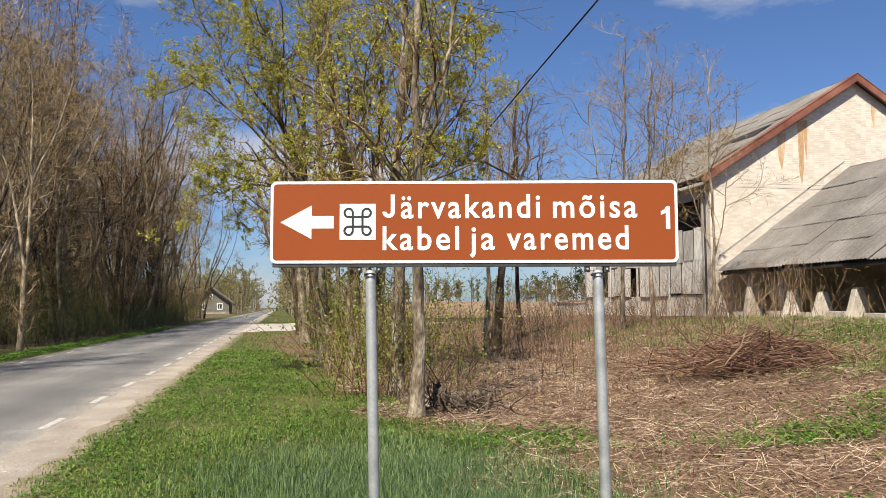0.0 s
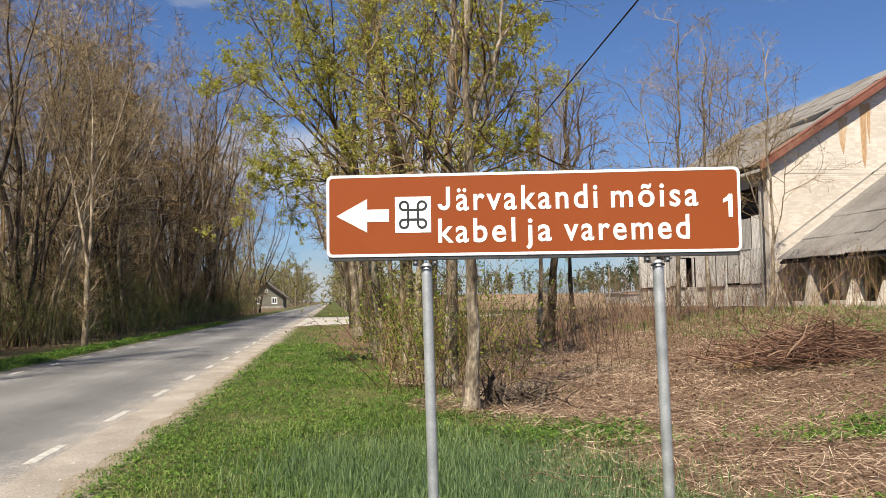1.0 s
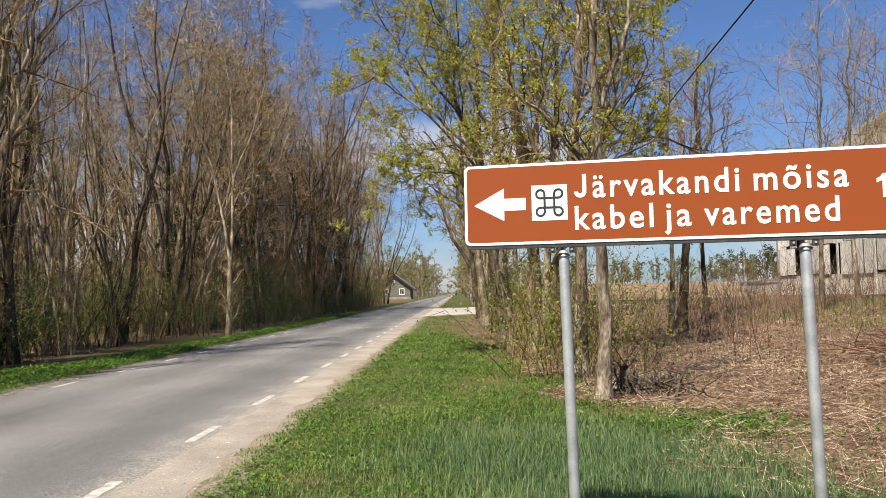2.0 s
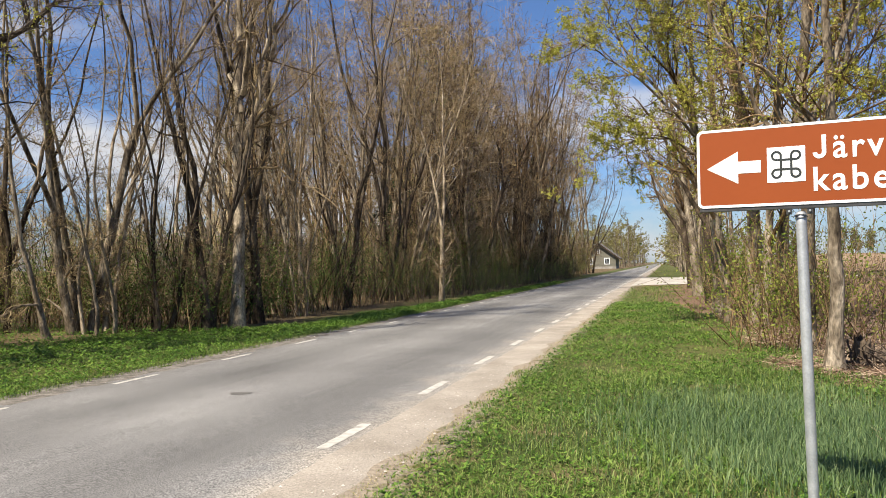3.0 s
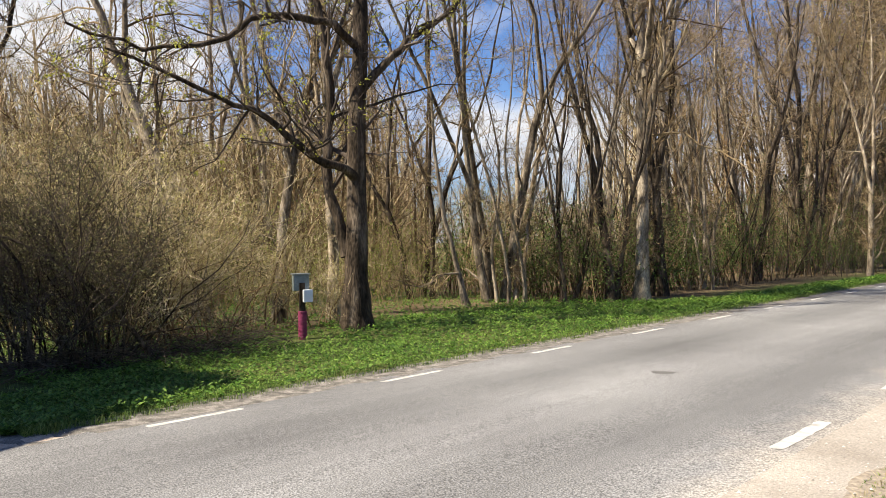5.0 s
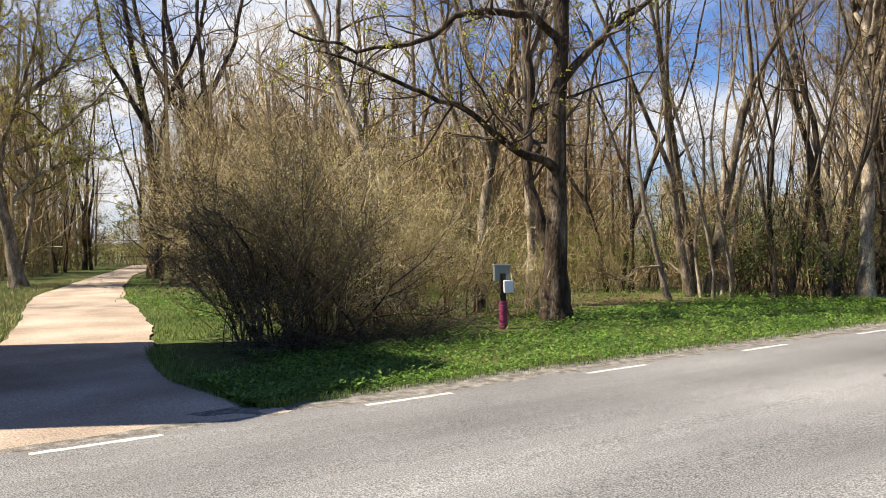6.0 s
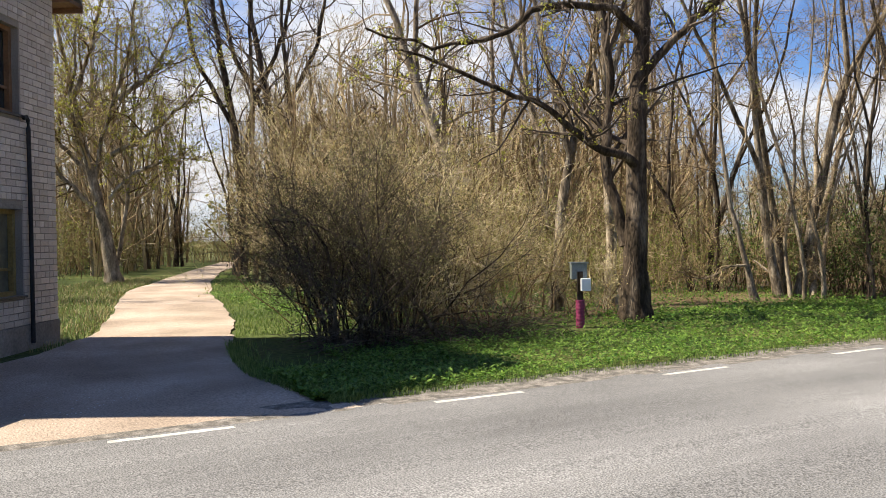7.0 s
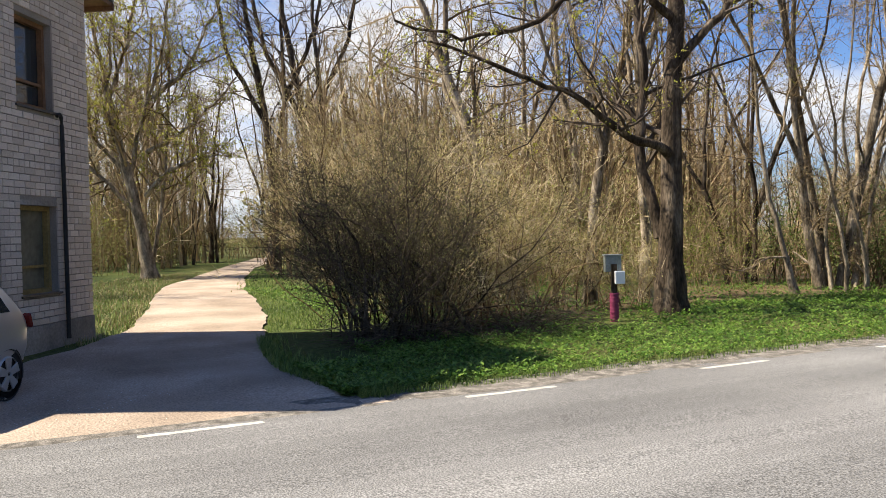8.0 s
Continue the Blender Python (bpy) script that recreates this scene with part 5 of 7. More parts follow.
for y in np.arange(34, 104, 3.8):            # the far stretch of the row, close by the road
    spots.append((-8.6 - 3.5 * rng.random(), y + rng.normal(0, 0.7)))
    kind_of.append(int(rng.integers(0, 8)))
spots += [(-9.2, 104.0), (-8.7, 116.0), (-8.9, 126.0), (-11.6, 108.0), (-10.4, 118.0)]
kind_of += [0, 4, 1, 3, 6]
for y in np.arange(24, 70, 5.0):             # a looser row further back
    spots.append((-24 - 9 * rng.random(), y + rng.normal(0, 1)))
    kind_of.append(int(rng.integers(0, 8)))
for x, y in ((-32, -14), (-41, -2.5), (-46, 9.5), (-28, 6), (-52, 14), (-28, -13), (-36, -13), (-17.5, 8), (-58, -2), (-40, 14), (-62, 18), (-64, 10), (-70, 13), (-22, 9), (-36, 17), (-48, 17), (-24, -12.5), (-50, -9), (-55, -5), (-60, -8), (-52, 3.5), (-66, 3), (-55, 0.5), (-49, 1.5), (-57, 11.5)):
    spots.append((x, y))
    kind_of.append(int(rng.integers(0, 8)))
for (x, y), k in zip(spots, kind_of):
    if open_sky(x, y):
        continue
    near = math.hypot(x - 2, y + 6) < 40
    copy_thing((near_kinds if near else far_kinds)[k], on_ground(x, y, rng.random() * 6.28, rng.uniform(0.85, 1.2) * (1.0 if near else 1.12) * (1 + 0.28 * float(smooth(26, 55, y)) * (x > -16))))
for ob in near_kinds + far_kinds:
    for o in (*ob.children_recursive, ob):
        bpy.data.objects.remove(o)

# the dark roadside oak by the meter post; its limbs run along the road and away from it
ALONG = np.array([0.434, 0.901, 0])     # the way its crown spreads
AWAY = np.array([-0.901, 0.434, 0])


LIMB_RNG = np.random.default_rng(77)


def limb(points, r0, r1, depth=0.0):
    """A crooked run of 20 places through the given ones; one that starts in the ground widens at its foot."""
    p = np.array([ALONG * u + AWAY * (w + depth) + np.array([0, 0, z]) for u, w, z in points])
    n = 20
    k = np.linspace(0, 1, n) * (len(p) - 1)
    i = np.minimum(k.astype(int), len(p) - 2)
    q = p[i] * (1 - (k - i)[:, None]) + p[i + 1] * (k - i)[:, None]
    soft = q.copy()
    soft[1:-1] = (q[:-2] + 2 * q[1:-1] + q[2:]) / 4
    L = np.linalg.norm(p[-1] - p[0])
    bump = np.cumsum(LIMB_RNG.normal(0, 1, (n, 3)), 0)
    bump -= np.linspace(0, 1, n)[:, None] * bump[-1]
    foot = points[0][2] < 0.05
    soft += bump * (0.010 if foot else 0.016) * min(L, 6) * np.linspace(0.1, 1, n)[:, None]
    r = np.linspace(r0, r1, n) * (1 + LIMB_RNG.normal(0, 0.05, n))
    if foot:
        r *= 1 + 0.5 * np.exp(-np.maximum(soft[:, 2], 0) / 0.35)
    return soft, r


def big_tree(name, label, at, rng, runs, twig_m, twig_mat, leaf, bark, leaf_n=3, leaf_size=0.02, share=0.35, sprays=3, thick=1.3, subs=7, length=0.4, lo=0.2, knobs=14):
    """A tree whose trunk and main limbs are laid out one by one; the rest grows on them."""
    root = thing(name, at, label, "tree")
    ps, rs = [], []
    for j, (p, r) in enumerate(runs):
        v, f = tubes([(p[None], r[None], 12 if j == 0 else 8)])
        part("trunk" if j == 0 else "limb", mesh_of("trunk", v, [f], bark, True), bark, root)
        ps.append(p)
        rs.append(r)
    p, r = np.stack(ps), np.stack(rs)
    a1, b1 = sprout(rng, p[1:], r[1:], subs, lo, 1.0, 45, 15, length, 0.3, 7, 0.5, 0.06, 0.24, 0.22, rmin=0.013)
    a0, b0 = sprout(rng, p[:1], r[:1], knobs, 0.4, 1.0, 46, 14, 0.26, 0.4, 7, 0.30, 0.08, 0.22, 0.25, rmin=0.014)
    a1, b1 = np.concatenate([a1, a0]), np.concatenate([b1, b0])
    a2, b2 = sprout(rng, a1, b1, 6, 0.15, 1.0, 42, 15, 0.5, 0.3, 5, 0.55, 0.05, 0.2, 0.3, rmin=0.007 * thick)
    a3, b3 = sprout(rng, a2, b2, twig_m, 0.15, 1.0, 42, 15, 0.5, 0.3, 3, 0.6, 0.05, 0.18, 0.4, rmin=0.0042 * thick)
    runs2 = [(a1, b1, 5), (a2, b2, 4), (a3, b3, 3)]
    tips = a3
    if sprays:
        a4, b4 = sprout(rng, a3, b3, sprays, 0.2, 1.0, 40, 15, 0.55, 0.3, 2, 0.7, 0.05, 0.12, 0.5, rmin=0.003 * thick)
        tips = a4
    v, f = tubes(runs2)
    if sprays:
        v, f = joined((v, f), slivers(rng, a4, b4 * 1.15))
    loose(part("twigwork", mesh_of("twigwork", v, [f], twig_mat), twig_mat, root))
    some = tips[rng.random(len(tips)) < share]
    v, f = scatter_leaves(rng, some, leaf_n, leaf_size, 0.7, 0.025)
    loose(part("foliage", mesh_of("foliage", v, [f], leaf), leaf, root))
    return root


rng = np.random.default_rng(31)
oak_runs = [
    limb([(0, 0, -0.1), (-0.02, 0, 0.5), (0.02, 0, 2.2), (0.1, 0, 4.3), (0.2, 0.1, 7), (0.1, 0.3, 10), (0.3, 0.2, 14)], 0.27, 0.07),
    limb([(0.12, 0, 4.6), (0.6, -0.1, 5.15), (1.16, -0.2, 5.7), (2.0, -0.3, 6.3), (2.9, -0.4, 7.4)], 0.095, 0.03),
    limb([(0.0, 0, 2.95), (-0.35, -0.25, 3.2), (-0.95, -0.5, 3.35), (-1.4, -0.7, 3.65), (-1.9, -0.9, 4.05), (-2.75, -1.1, 4.2), (-3.6, -1.2, 4.75), (-4.4, -1.3, 4.85)], 0.10, 0.022),
    limb([(0.1, 0, 5.5), (-0.5, -0.3, 5.85), (-1.2, -0.6, 5.75), (-2.2, -0.9, 5.5), (-2.9, -1.1, 5.0), (-3.8, -1.3, 4.9), (-5.0, -1.4, 5.2)], 0.09, 0.02),
    limb([(-0.16, 0.1, 1.4), (-0.34, 0.3, 2.6), (-0.42, 0.4, 4.0), (-0.7, 0.5, 6.5), (-1.4, 0.6, 10)], 0.12, 0.05),
    limb([(0.2, 0.1, 6.8), (1.2, 0.5, 8.2), (2.2, 0.6, 10), (2.8, 0.7, 12)], 0.09, 0.03),
]
big_tree("oak_tree", "large dark roadside oak with crooked limbs and first yellow buds", on_ground(-9.68, 4.42), rng, oak_runs, 4, TWIG_DARK, BUD, BARK_DARK, 5, 0.028, 0.2, 3, 1.0, 15, 0.36, 0.26, 6)
for (x, y), seed, lab, run, bark in (
        ((-13.9, 3.6), 41, "leaning pale-barked tree behind the thicket", [[(0, 0, -0.1), (-0.5, 0, 2.2), (-1.5, 0.2, 5.2), (-2.4, 0.3, 8), (-2.8, 0.4, 13)], [(-0.9, 0, 3.6), (-1.4, 0.2, 4.8), (-1.6, 0.3, 7.5), (-1.3, 0.3, 11)], [(-0.3, 0, 2.9), (-1.1, -0.3, 3.0), (-1.9, -0.5, 3.05), (-3.0, -0.6, 3.1), (-3.4, -0.6, 3.5)]], BARK_PALE),
        ((-12.4, 4.5), 42, "brown tree with a crooked stem behind the meter post", [[(0, 0, -0.1), (0.15, 0, 1.6), (0.35, 0, 3.3), (0.9, 0, 5.2), (1.3, 0, 8), (1.4, 0, 12)], [(0.4, 0, 3.4), (-0.1, 0.2, 5.0), (-0.6, 0.3, 7.5), (-0.9, 0.3, 10)], [(0.8, 0, 4.9), (1.6, 0.1, 6.3), (2.1, 0.2, 8.5)]], BARK),
        ((-11.6, 5.4), 43, "slim pale tree close beside the oak", [[(0, 0, -0.1), (0.02, 0, 1.5), (0.0, 0, 3.2), (0.1, 0, 6), (0, 0, 11)], [(0.0, 0, 3.0), (-0.25, 0, 4.6), (-0.4, 0.2, 8)], [(0.05, 0, 5), (0.6, 0.2, 7), (0.9, 0.2, 9)]], BARK_PALE),
        ((-11.35, 9.65), 44, "leaning slender pale tree with a bare side branch", [[(0, 0, -0.1), (-0.15, 0, 0.7), (-0.45, 0, 2.0), (-0.75, 0, 4.2), (-0.9, 0, 7), (-0.8, 0, 11)], [(-0.15, 0, 0.85), (-0.7, -0.1, 0.85), (-1.4, -0.2, 0.6), (-2.0, -0.3, 0.75)], [(-0.6, 0, 3), (0.1, 0.2, 4.6), (0.3, 0.3, 7)]], BARK_PALE),
        ((-33.1, -2.4), 45, "big sunlit tree with forked pale trunk beside the drive", [[(0, 0, -0.1), (-0.35, 0, 2.4), (-0.9, 0, 4.8), (-1.6, 0, 8), (-2.6, 0, 13)], [(-0.7, 0, 4.2), (-0.3, 0, 6.0), (0.6, 0, 8.6), (1.4, 0, 13)], [(-0.4, 0, 2.6), (-1.6, -0.5, 4.2), (-3.0, -0.8, 5.6), (-4.4, -1, 8)], [(0.0, 0, 5.2), (1.2, -0.4, 5.6), (2.6, -0.8, 6.6), (4.0, -1, 8)], [(-0.2, 0.5, 0), (0.35, 0.6, 3), (0.6, 0.6, 6), (0.9, 0.6, 12)], [(-0.7, 0, 4.2), (-2.2, 0.3, 5.8), (-3.4, 0.5, 8.2), (-4.0, 0.5, 10.5)], [(-0.9, 0, 4.8), (-1.2, -0.5, 7), (-1.0, -0.8, 10.5)], [(0.3, 0, 7.4), (1.8, 0.2, 8.8), (3.0, 0.3, 11)], [(-1.5, 0, 7.5), (-0.7, 0.3, 9.8), (-0.2, 0.4, 12.8)], [(-0.1, 0, 3.4), (0.9, -0.6, 4.3), (2.0, -0.9, 4.8), (3.0, -1.0, 4.9)]], BARK)):
    rng = np.random.default_rng(seed)
    s = 0.17 if seed == 45 else 0.15 if seed == 41 else 0.12
    runs = [limb(q, (s * 1.7 if seed == 45 else s * 1.15) if j == 0 else s * 0.62, 0.035) for j, q in enumerate(run)]
    if seed == 44:
        runs = [limb(q, 0.085 if j == 0 else 0.03, 0.012) for j, q in enumerate(run)]
    big_tree("tree", lab, on_ground(x, y), rng, runs, 5 if seed == 45 else 4, TWIG_TAN, BUD if seed == 45 else CATKIN, BARK_PALE if seed == 45 else bark, 4 if seed == 45 else 3, 0.036 if seed == 45 else 0.025, 0.6, 3 if seed == 45 else 2, 1.2 if seed != 45 else 1.7, 17 if seed == 45 else 8, 0.5)
# dark tall trees over the drive
for x, y, seed in ((-34, 4.6, 61), (-36, 3.4, 62)):
    rng = np.random.default_rng(seed)
    run = [[(0, 0, -0.1), (0.2, 0, 4), (-0.4, 0, 8), (-1.0, 0, 12), (-1.2, 0, 17)], [(0.2, 0, 4.5), (0.8, 0, 8), (0.6, 0, 12), (1.4, 0, 17)], [(-0.2, 0, 7), (-1.8, 0, 10), (-2.6, 0, 14), (-4, 0, 17)], [(0.7, 0, 8), (2.2, 0, 11), (3.0, 0, 15)]]
    big_tree("tree", "tall dark bare tree standing over the drive", on_ground(x, y), rng, [limb(q, 0.26 if j == 0 else 0.13, 0.06) for j, q in enumerate(run)], 4, TWIG_DARK, LEAFLET, BARK_DARK, 2, 0.04, 0.25, 1, 3.0, 6, 0.35)

# the maple clump with yellow-green flowers on the sign's side
X1, Y1 = np.array([1.0, 0, 0]), np.array([0, 1.0, 0])
ALONG, AWAY = X1, Y1
maple_runs = []
for q, r in (([(0.1, 0, -0.1), (0.0, 0, 3), (-0.3, 0, 6), (-0.9, 0.3, 10), (-1.2, 0.5, 14)], 0.24),
             ([(-0.5, 0.3, 0), (-0.75, 0.3, 2.5), (-1.3, 0.2, 5), (-2.4, 0, 8), (-3.4, 0, 12)], 0.17),
             ([(0.6, 0.2, 0), (0.8, 0.2, 3), (1.2, 0.0, 6), (1.6, 0, 10), (1.9, 0, 13)], 0.19),
             ([(0.25, -0.4, 0), (0.4, -0.5, 3), (0.7, -0.8, 6), (0.8, -1.2, 9.5)], 0.15),
             ([(-0.2, 0, 3.2), (-1.1, -0.6, 4.0), (-2.0, -1.0, 4.5), (-2.9, -1.2, 4.5), (-3.6, -1.3, 4.1)], 0.06),
             ([(-0.9, 0.2, 4.2), (-2.0, -0.5, 5.4), (-3.0, -0.8, 6.4), (-4.2, -1.0, 7.0)], 0.055),
             ([(0.9, 0, 4.5), (1.9, -0.6, 5.6), (2.8, -1.0, 7.0), (3.2, -1.2, 8.4)], 0.055),
             ([(0.2, -0.3, 4.0), (-0.4, -1.6, 5.2), (-0.9, -2.8, 6.6), (-1.0, -3.4, 8.2)], 0.055), ([(0.1, 0, 5.5), (0.5, -1.0, 7.0), (1.4, -1.6, 8.6)], 0.05), ([(-1.0, 0, 5.6), (-1.6, -1.0, 7.2), (-2.6, -1.6, 9.0)], 0.05), ([(1.3, 0, 6.4), (2.2, 0.3, 7.4), (3.0, 0.4, 9.2)], 0.05), ([(0.4, -0.5, 3.0), (1.3, -1.0, 4.2), (2.2, -1.3, 5.0), (2.9, -1.4, 5.4)], 0.05),
             ([(-1.2, 0, 5), (-2.6, 0.4, 6.5), (-3.6, 0.6, 8.6), (-4.4, 0.7, 10.6)], 0.055)):
    maple_runs.append(limb(q, r * 0.8, r * 0.2))
rng = np.random.default_rng(51)
big_tree("maple_tree", "many-stemmed maple with yellow-green flower clusters on bare twigs", on_ground(4.95, 14.6), rng, maple_runs, 6, TWIG, BUD, BARK, 7, 0.027, 0.75, 4, 1.1, 13, 0.42)
for (x, y), seed, lab, run, rr, bark, lf in (
        ((5.15, 5.78), 52, "slim tree with smooth grey bark behind the sign", [[(0, 0, -0.1), (0.03, 0, 1.2), (-0.02, 0, 2.6), (0.06, 0, 4.5), (0.12, 0, 7.5), (0.1, 0, 10)], [(0, 0, 2.6), (-0.5, 0.1, 3.6), (-0.9, 0.2, 5.4)], [(0.06, 0, 4.3), (0.5, 0.2, 5.4), (0.8, 0.2, 7)], [(0.05, 0, 3.2), (-0.6, -0.3, 4.0), (-1.3, -0.5, 4.6)]], 0.10, BARK, BUD),
        ((5.4, 9.6), 53, "old tree with brown bark on the verge", [[(0, 0, -0.1), (0.1, 0, 2.5), (0.0, 0, 5), (0.2, 0, 9), (0.2, 0, 12)], [(0.05, 0, 3), (-0.8, 0.1, 4.6), (-1.6, 0.2, 6.6)], [(0.05, 0, 4), (0.9, 0.1, 5.4), (1.5, 0.2, 7.6)]], 0.13, BARK, BUD),
        ((4.5, 19.5), 54, "grey tree of the row along the verge", [[(0, 0, -0.1), (-0.1, 0, 3), (0, 0, 6), (-0.3, 0, 12)], [(-0.1, 0, 3), (-1.2, 0.1, 5), (-2.2, 0.2, 8)], [(0, 0, 4), (1, 0.1, 6), (1.6, 0.2, 9)]], 0.2, BARK, LEAFLET),
        ((4.6, 25.5), 55, "grey tree of the row along the verge", [[(0, 0, -0.1), (-0.2, 0, 3), (-0.5, 0, 6), (-0.8, 0, 12)], [(-0.2, 0, 3), (-1.5, 0.1, 5), (-2.8, 0.2, 8)], [(-0.3, 0, 4), (1, 0.1, 6), (1.8, 0.2, 9)]], 0.2, BARK_DARK, LEAFLET),
        ((4.4, 33.0), 56, "grey tree of the row along the verge", [[(0, 0, -0.1), (-0.3, 0, 3), (-0.6, 0, 6), (-0.8, 0, 12)], [(-0.2, 0, 3), (-1.5, 0.1, 5), (-2.8, 0.2, 8)], [(-0.3, 0, 4), (1, 0.1, 6), (1.8, 0.2, 9)]], 0.22, BARK, LEAFLET),
        ((4.5, 43.0), 57, "leaning dark tree at the side road corner", [[(0, 0, -0.1), (-0.5, 0, 3), (-0.9, 0, 6), (-1.2, 0, 12)], [(-0.5, 0, 3), (-1.8, 0.1, 5), (-2.8, 0.2, 8)], [(-0.6, 0, 4), (1, 0.1, 6), (1.8, 0.2, 9)]], 0.26, BARK_DARK, LEAFLET),
        ((11.0, 23.0), 58, "dark leaning tree at the edge of the cleared ground", [[(0, 0, -0.1), (0.25, 0, 2.2), (0.5, 0, 4.5), (0.8, 0, 7), (1.0, 0, 10)], [(0.5, 0, 4.2), (-0.2, 0, 6), (-0.6, 0.2, 8.6)], [(0.6, 0, 5), (1.4, 0, 7), (1.6, 0.2, 9.4)]], 0.16, BARK_DARK, CATKIN),
        ((12.4, 24.5), 59, "thin dark tree at the edge of the cleared ground", [[(0, 0, -0.1), (0.0, 0, 3), (0.1, 0, 6), (0.2, 0, 9)], [(0, 0, 3.6), (-0.5, 0, 5.5), (-0.7, 0.2, 7.5)], [(0.1, 0, 4.6), (0.8, 0, 6.4), (1.0, 0.2, 8)]], 0.09, BARK_DARK, CATKIN),
        ((14.9, 20.5), 70, "bare slender tree in front of the barn", [[(0, 0, -0.1), (0.1, 0, 3), (0.2, 0, 6), (0.3, 0, 10.5)], [(0.05, 0, 2), (-0.5, 0, 4.5), (-1.0, 0.2, 8.5)], [(0.1, 0, 3), (0.8, 0, 5.5), (1.3, 0.2, 9)]], 0.075, BARK, CATKIN),
        ((16.6, 21.5), 71, "bare spreading tree in front of the barn", [[(0, 0, -0.1), (-0.1, 0, 3), (0.0, 0, 6), (0.1, 0, 9.8)], [(0.0, 0, 2.4), (0.8, 0, 4.8), (1.3, 0.2, 8.0)], [(0, 0, 2.2), (-0.7, 0, 4.8), (-1.2, 0.2, 8.2)], [(0.0, 0, 4), (0.4, -0.3, 6), (0.6, -0.4, 8.6)]], 0.075, BARK, CATKIN),
        ((18.2, 20.2), 75, "thin bare tree with fine twigs near the barn's corner", [[(0, 0, -0.1), (0.1, 0, 3), (-0.1, 0, 6), (0.0, 0, 9.2)], [(0.0, 0, 2.0), (0.6, 0, 4.2), (0.9, 0.2, 6.8)], [(0, 0, 2.6), (-0.6, 0, 5.0), (-0.8, 0.2, 7.8)]], 0.06, BARK_PALE, CATKIN),
        ((9.9, 20.0), 72, "bare slender tree with upright twigs", [[(0, 0, -0.1), (0.0, 0, 3), (0.1, 0, 6), (0.0, 0, 9.5)], [(0.0, 0, 3), (0.7, 0, 5.2), (1.0, 0.2, 8.2)], [(0, 0, 4), (-0.6, 0, 6), (-0.8, 0.2, 8)]], 0.085, BARK, CATKIN)):
    rng = np.random.default_rng(seed)
    runs = [limb(q, rr * 1.1 if j == 0 else rr * 0.5, rr * 0.25 if j == 0 else rr * 0.14) for j, q in enumerate(run)]
    far = y > 18
    big_tree("tree", lab, on_ground(x, y), rng, runs, 4, TWIG_TAN if seed in (70, 71, 72, 75) else TWIG, lf, bark, 5 if lf is BUD else 2, 0.028, 0.35, (0 if y > 24 else 3) if far else 2, (2.0 if y > 24 else 1.0) if far else 1.1, 11 if seed in (70, 71, 72, 75) else 8, 0.55 if seed in (70, 71, 75) else 0.45)

# the straight pale tree at the edge of the roadside wood
ALONG, AWAY = X1, Y1
rng = np.random.default_rng(73)
reach = [[(0, 0, -0.1), (0.12, 0, 2), (0.1, 0.1, 4.5), (0.2, 0.2, 8), (0.4, 0.3, 16)], [(0.1, 0, 3.8), (0.7, -0.2, 5.6), (1.1, -0.3, 8.0), (1.5, -0.4, 11)], [(0.1, 0.1, 5), (0.6, 0.5, 7), (1.0, 0.8, 9.5), (1.4, 1.0, 13)], [(0.15, 0.1, 6), (-0.5, 0.4, 8), (-0.9, 0.6, 12)], [(0.2, 0.1, 6.5), (1.0, -0.8, 8.2), (2.0, -1.2, 9.8), (3.0, -1.4, 11)], [(0.3, 0.2, 9.5), (1.0, 0.6, 12), (1.6, 0.8, 14)]]
big_tree("tree", "tall roadside tree with rough pale bark and steep limbs", on_ground(-8.56, 13.58), rng, [limb(q, 0.2 if j == 0 else 0.085, 0.06 if j == 0 else 0.025) for j, q in enumerate(reach)], 4, TWIG_TAN, CATKIN, BARK_PALE, 2, 0.022, 0.6, 2, 1.2, 9, 0.4)

# spruces standing in the roadside wood


def spruce(m, seed, tall):
    rng = np.random.default_rng(seed)
    root = thing("spruce_tree", m, "dark green spruce among the bare roadside trees", "tree", "spruces in the wood")
    z = np.linspace(0, tall, 8)
    p = np.stack([0.02 * z, 0 * z, z - 0.1], 1)[None]
    r = np.linspace(0.14, 0.02, 8)[None]
    v, f = tubes([(p, r, 8)])
    part("trunk", mesh_of("trunk", v, [f], BARK_DARK, True), BARK_DARK, root)
    a, b = sprout(rng, p, r, 70, 0.12, 0.99, 92, 8, 0.30, 0.93, 5, 0.25, -0.02, 0.06, 0.3, rmin=0.012)
    c, e = sprout(rng, a, b, 7, 0.15, 1.0, 55, 12, 0.4, 0.5, 3, 0.5, -0.06, 0.08, 0.4, rmin=0.006)
    v, f = tubes([(a, b, 3), (c, e, 3)])
    loose(part("branchwork", mesh_of("branchwork", v, [f], TWIG_DARK), TWIG_DARK, root))
    v, f = scatter_leaves(rng, c, 12, 0.11, 0.0, 0.07)
    loose(part("needles", mesh_of("needles", v, [f], NEEDLE), NEEDLE, root))
    return root


NEEDLE = material("spruce_needle", [(0.012, 0.024, 0.010), (0.022, 0.042, 0.016), (0.038, 0.065, 0.024)], 0.5, 0.8, 0, 20, per="island", through=0.1, spec=0.2)
first = spruce(on_ground(-14.2, 44.0), 301, 10)
for x, y, s in ((-12.4, 52.0, 0.8), (-13.5, 60.0, 0.9), (-15.0, 70.0, 1.1)):
    copy_thing(first, on_ground(x, y, x * 3.0, s))

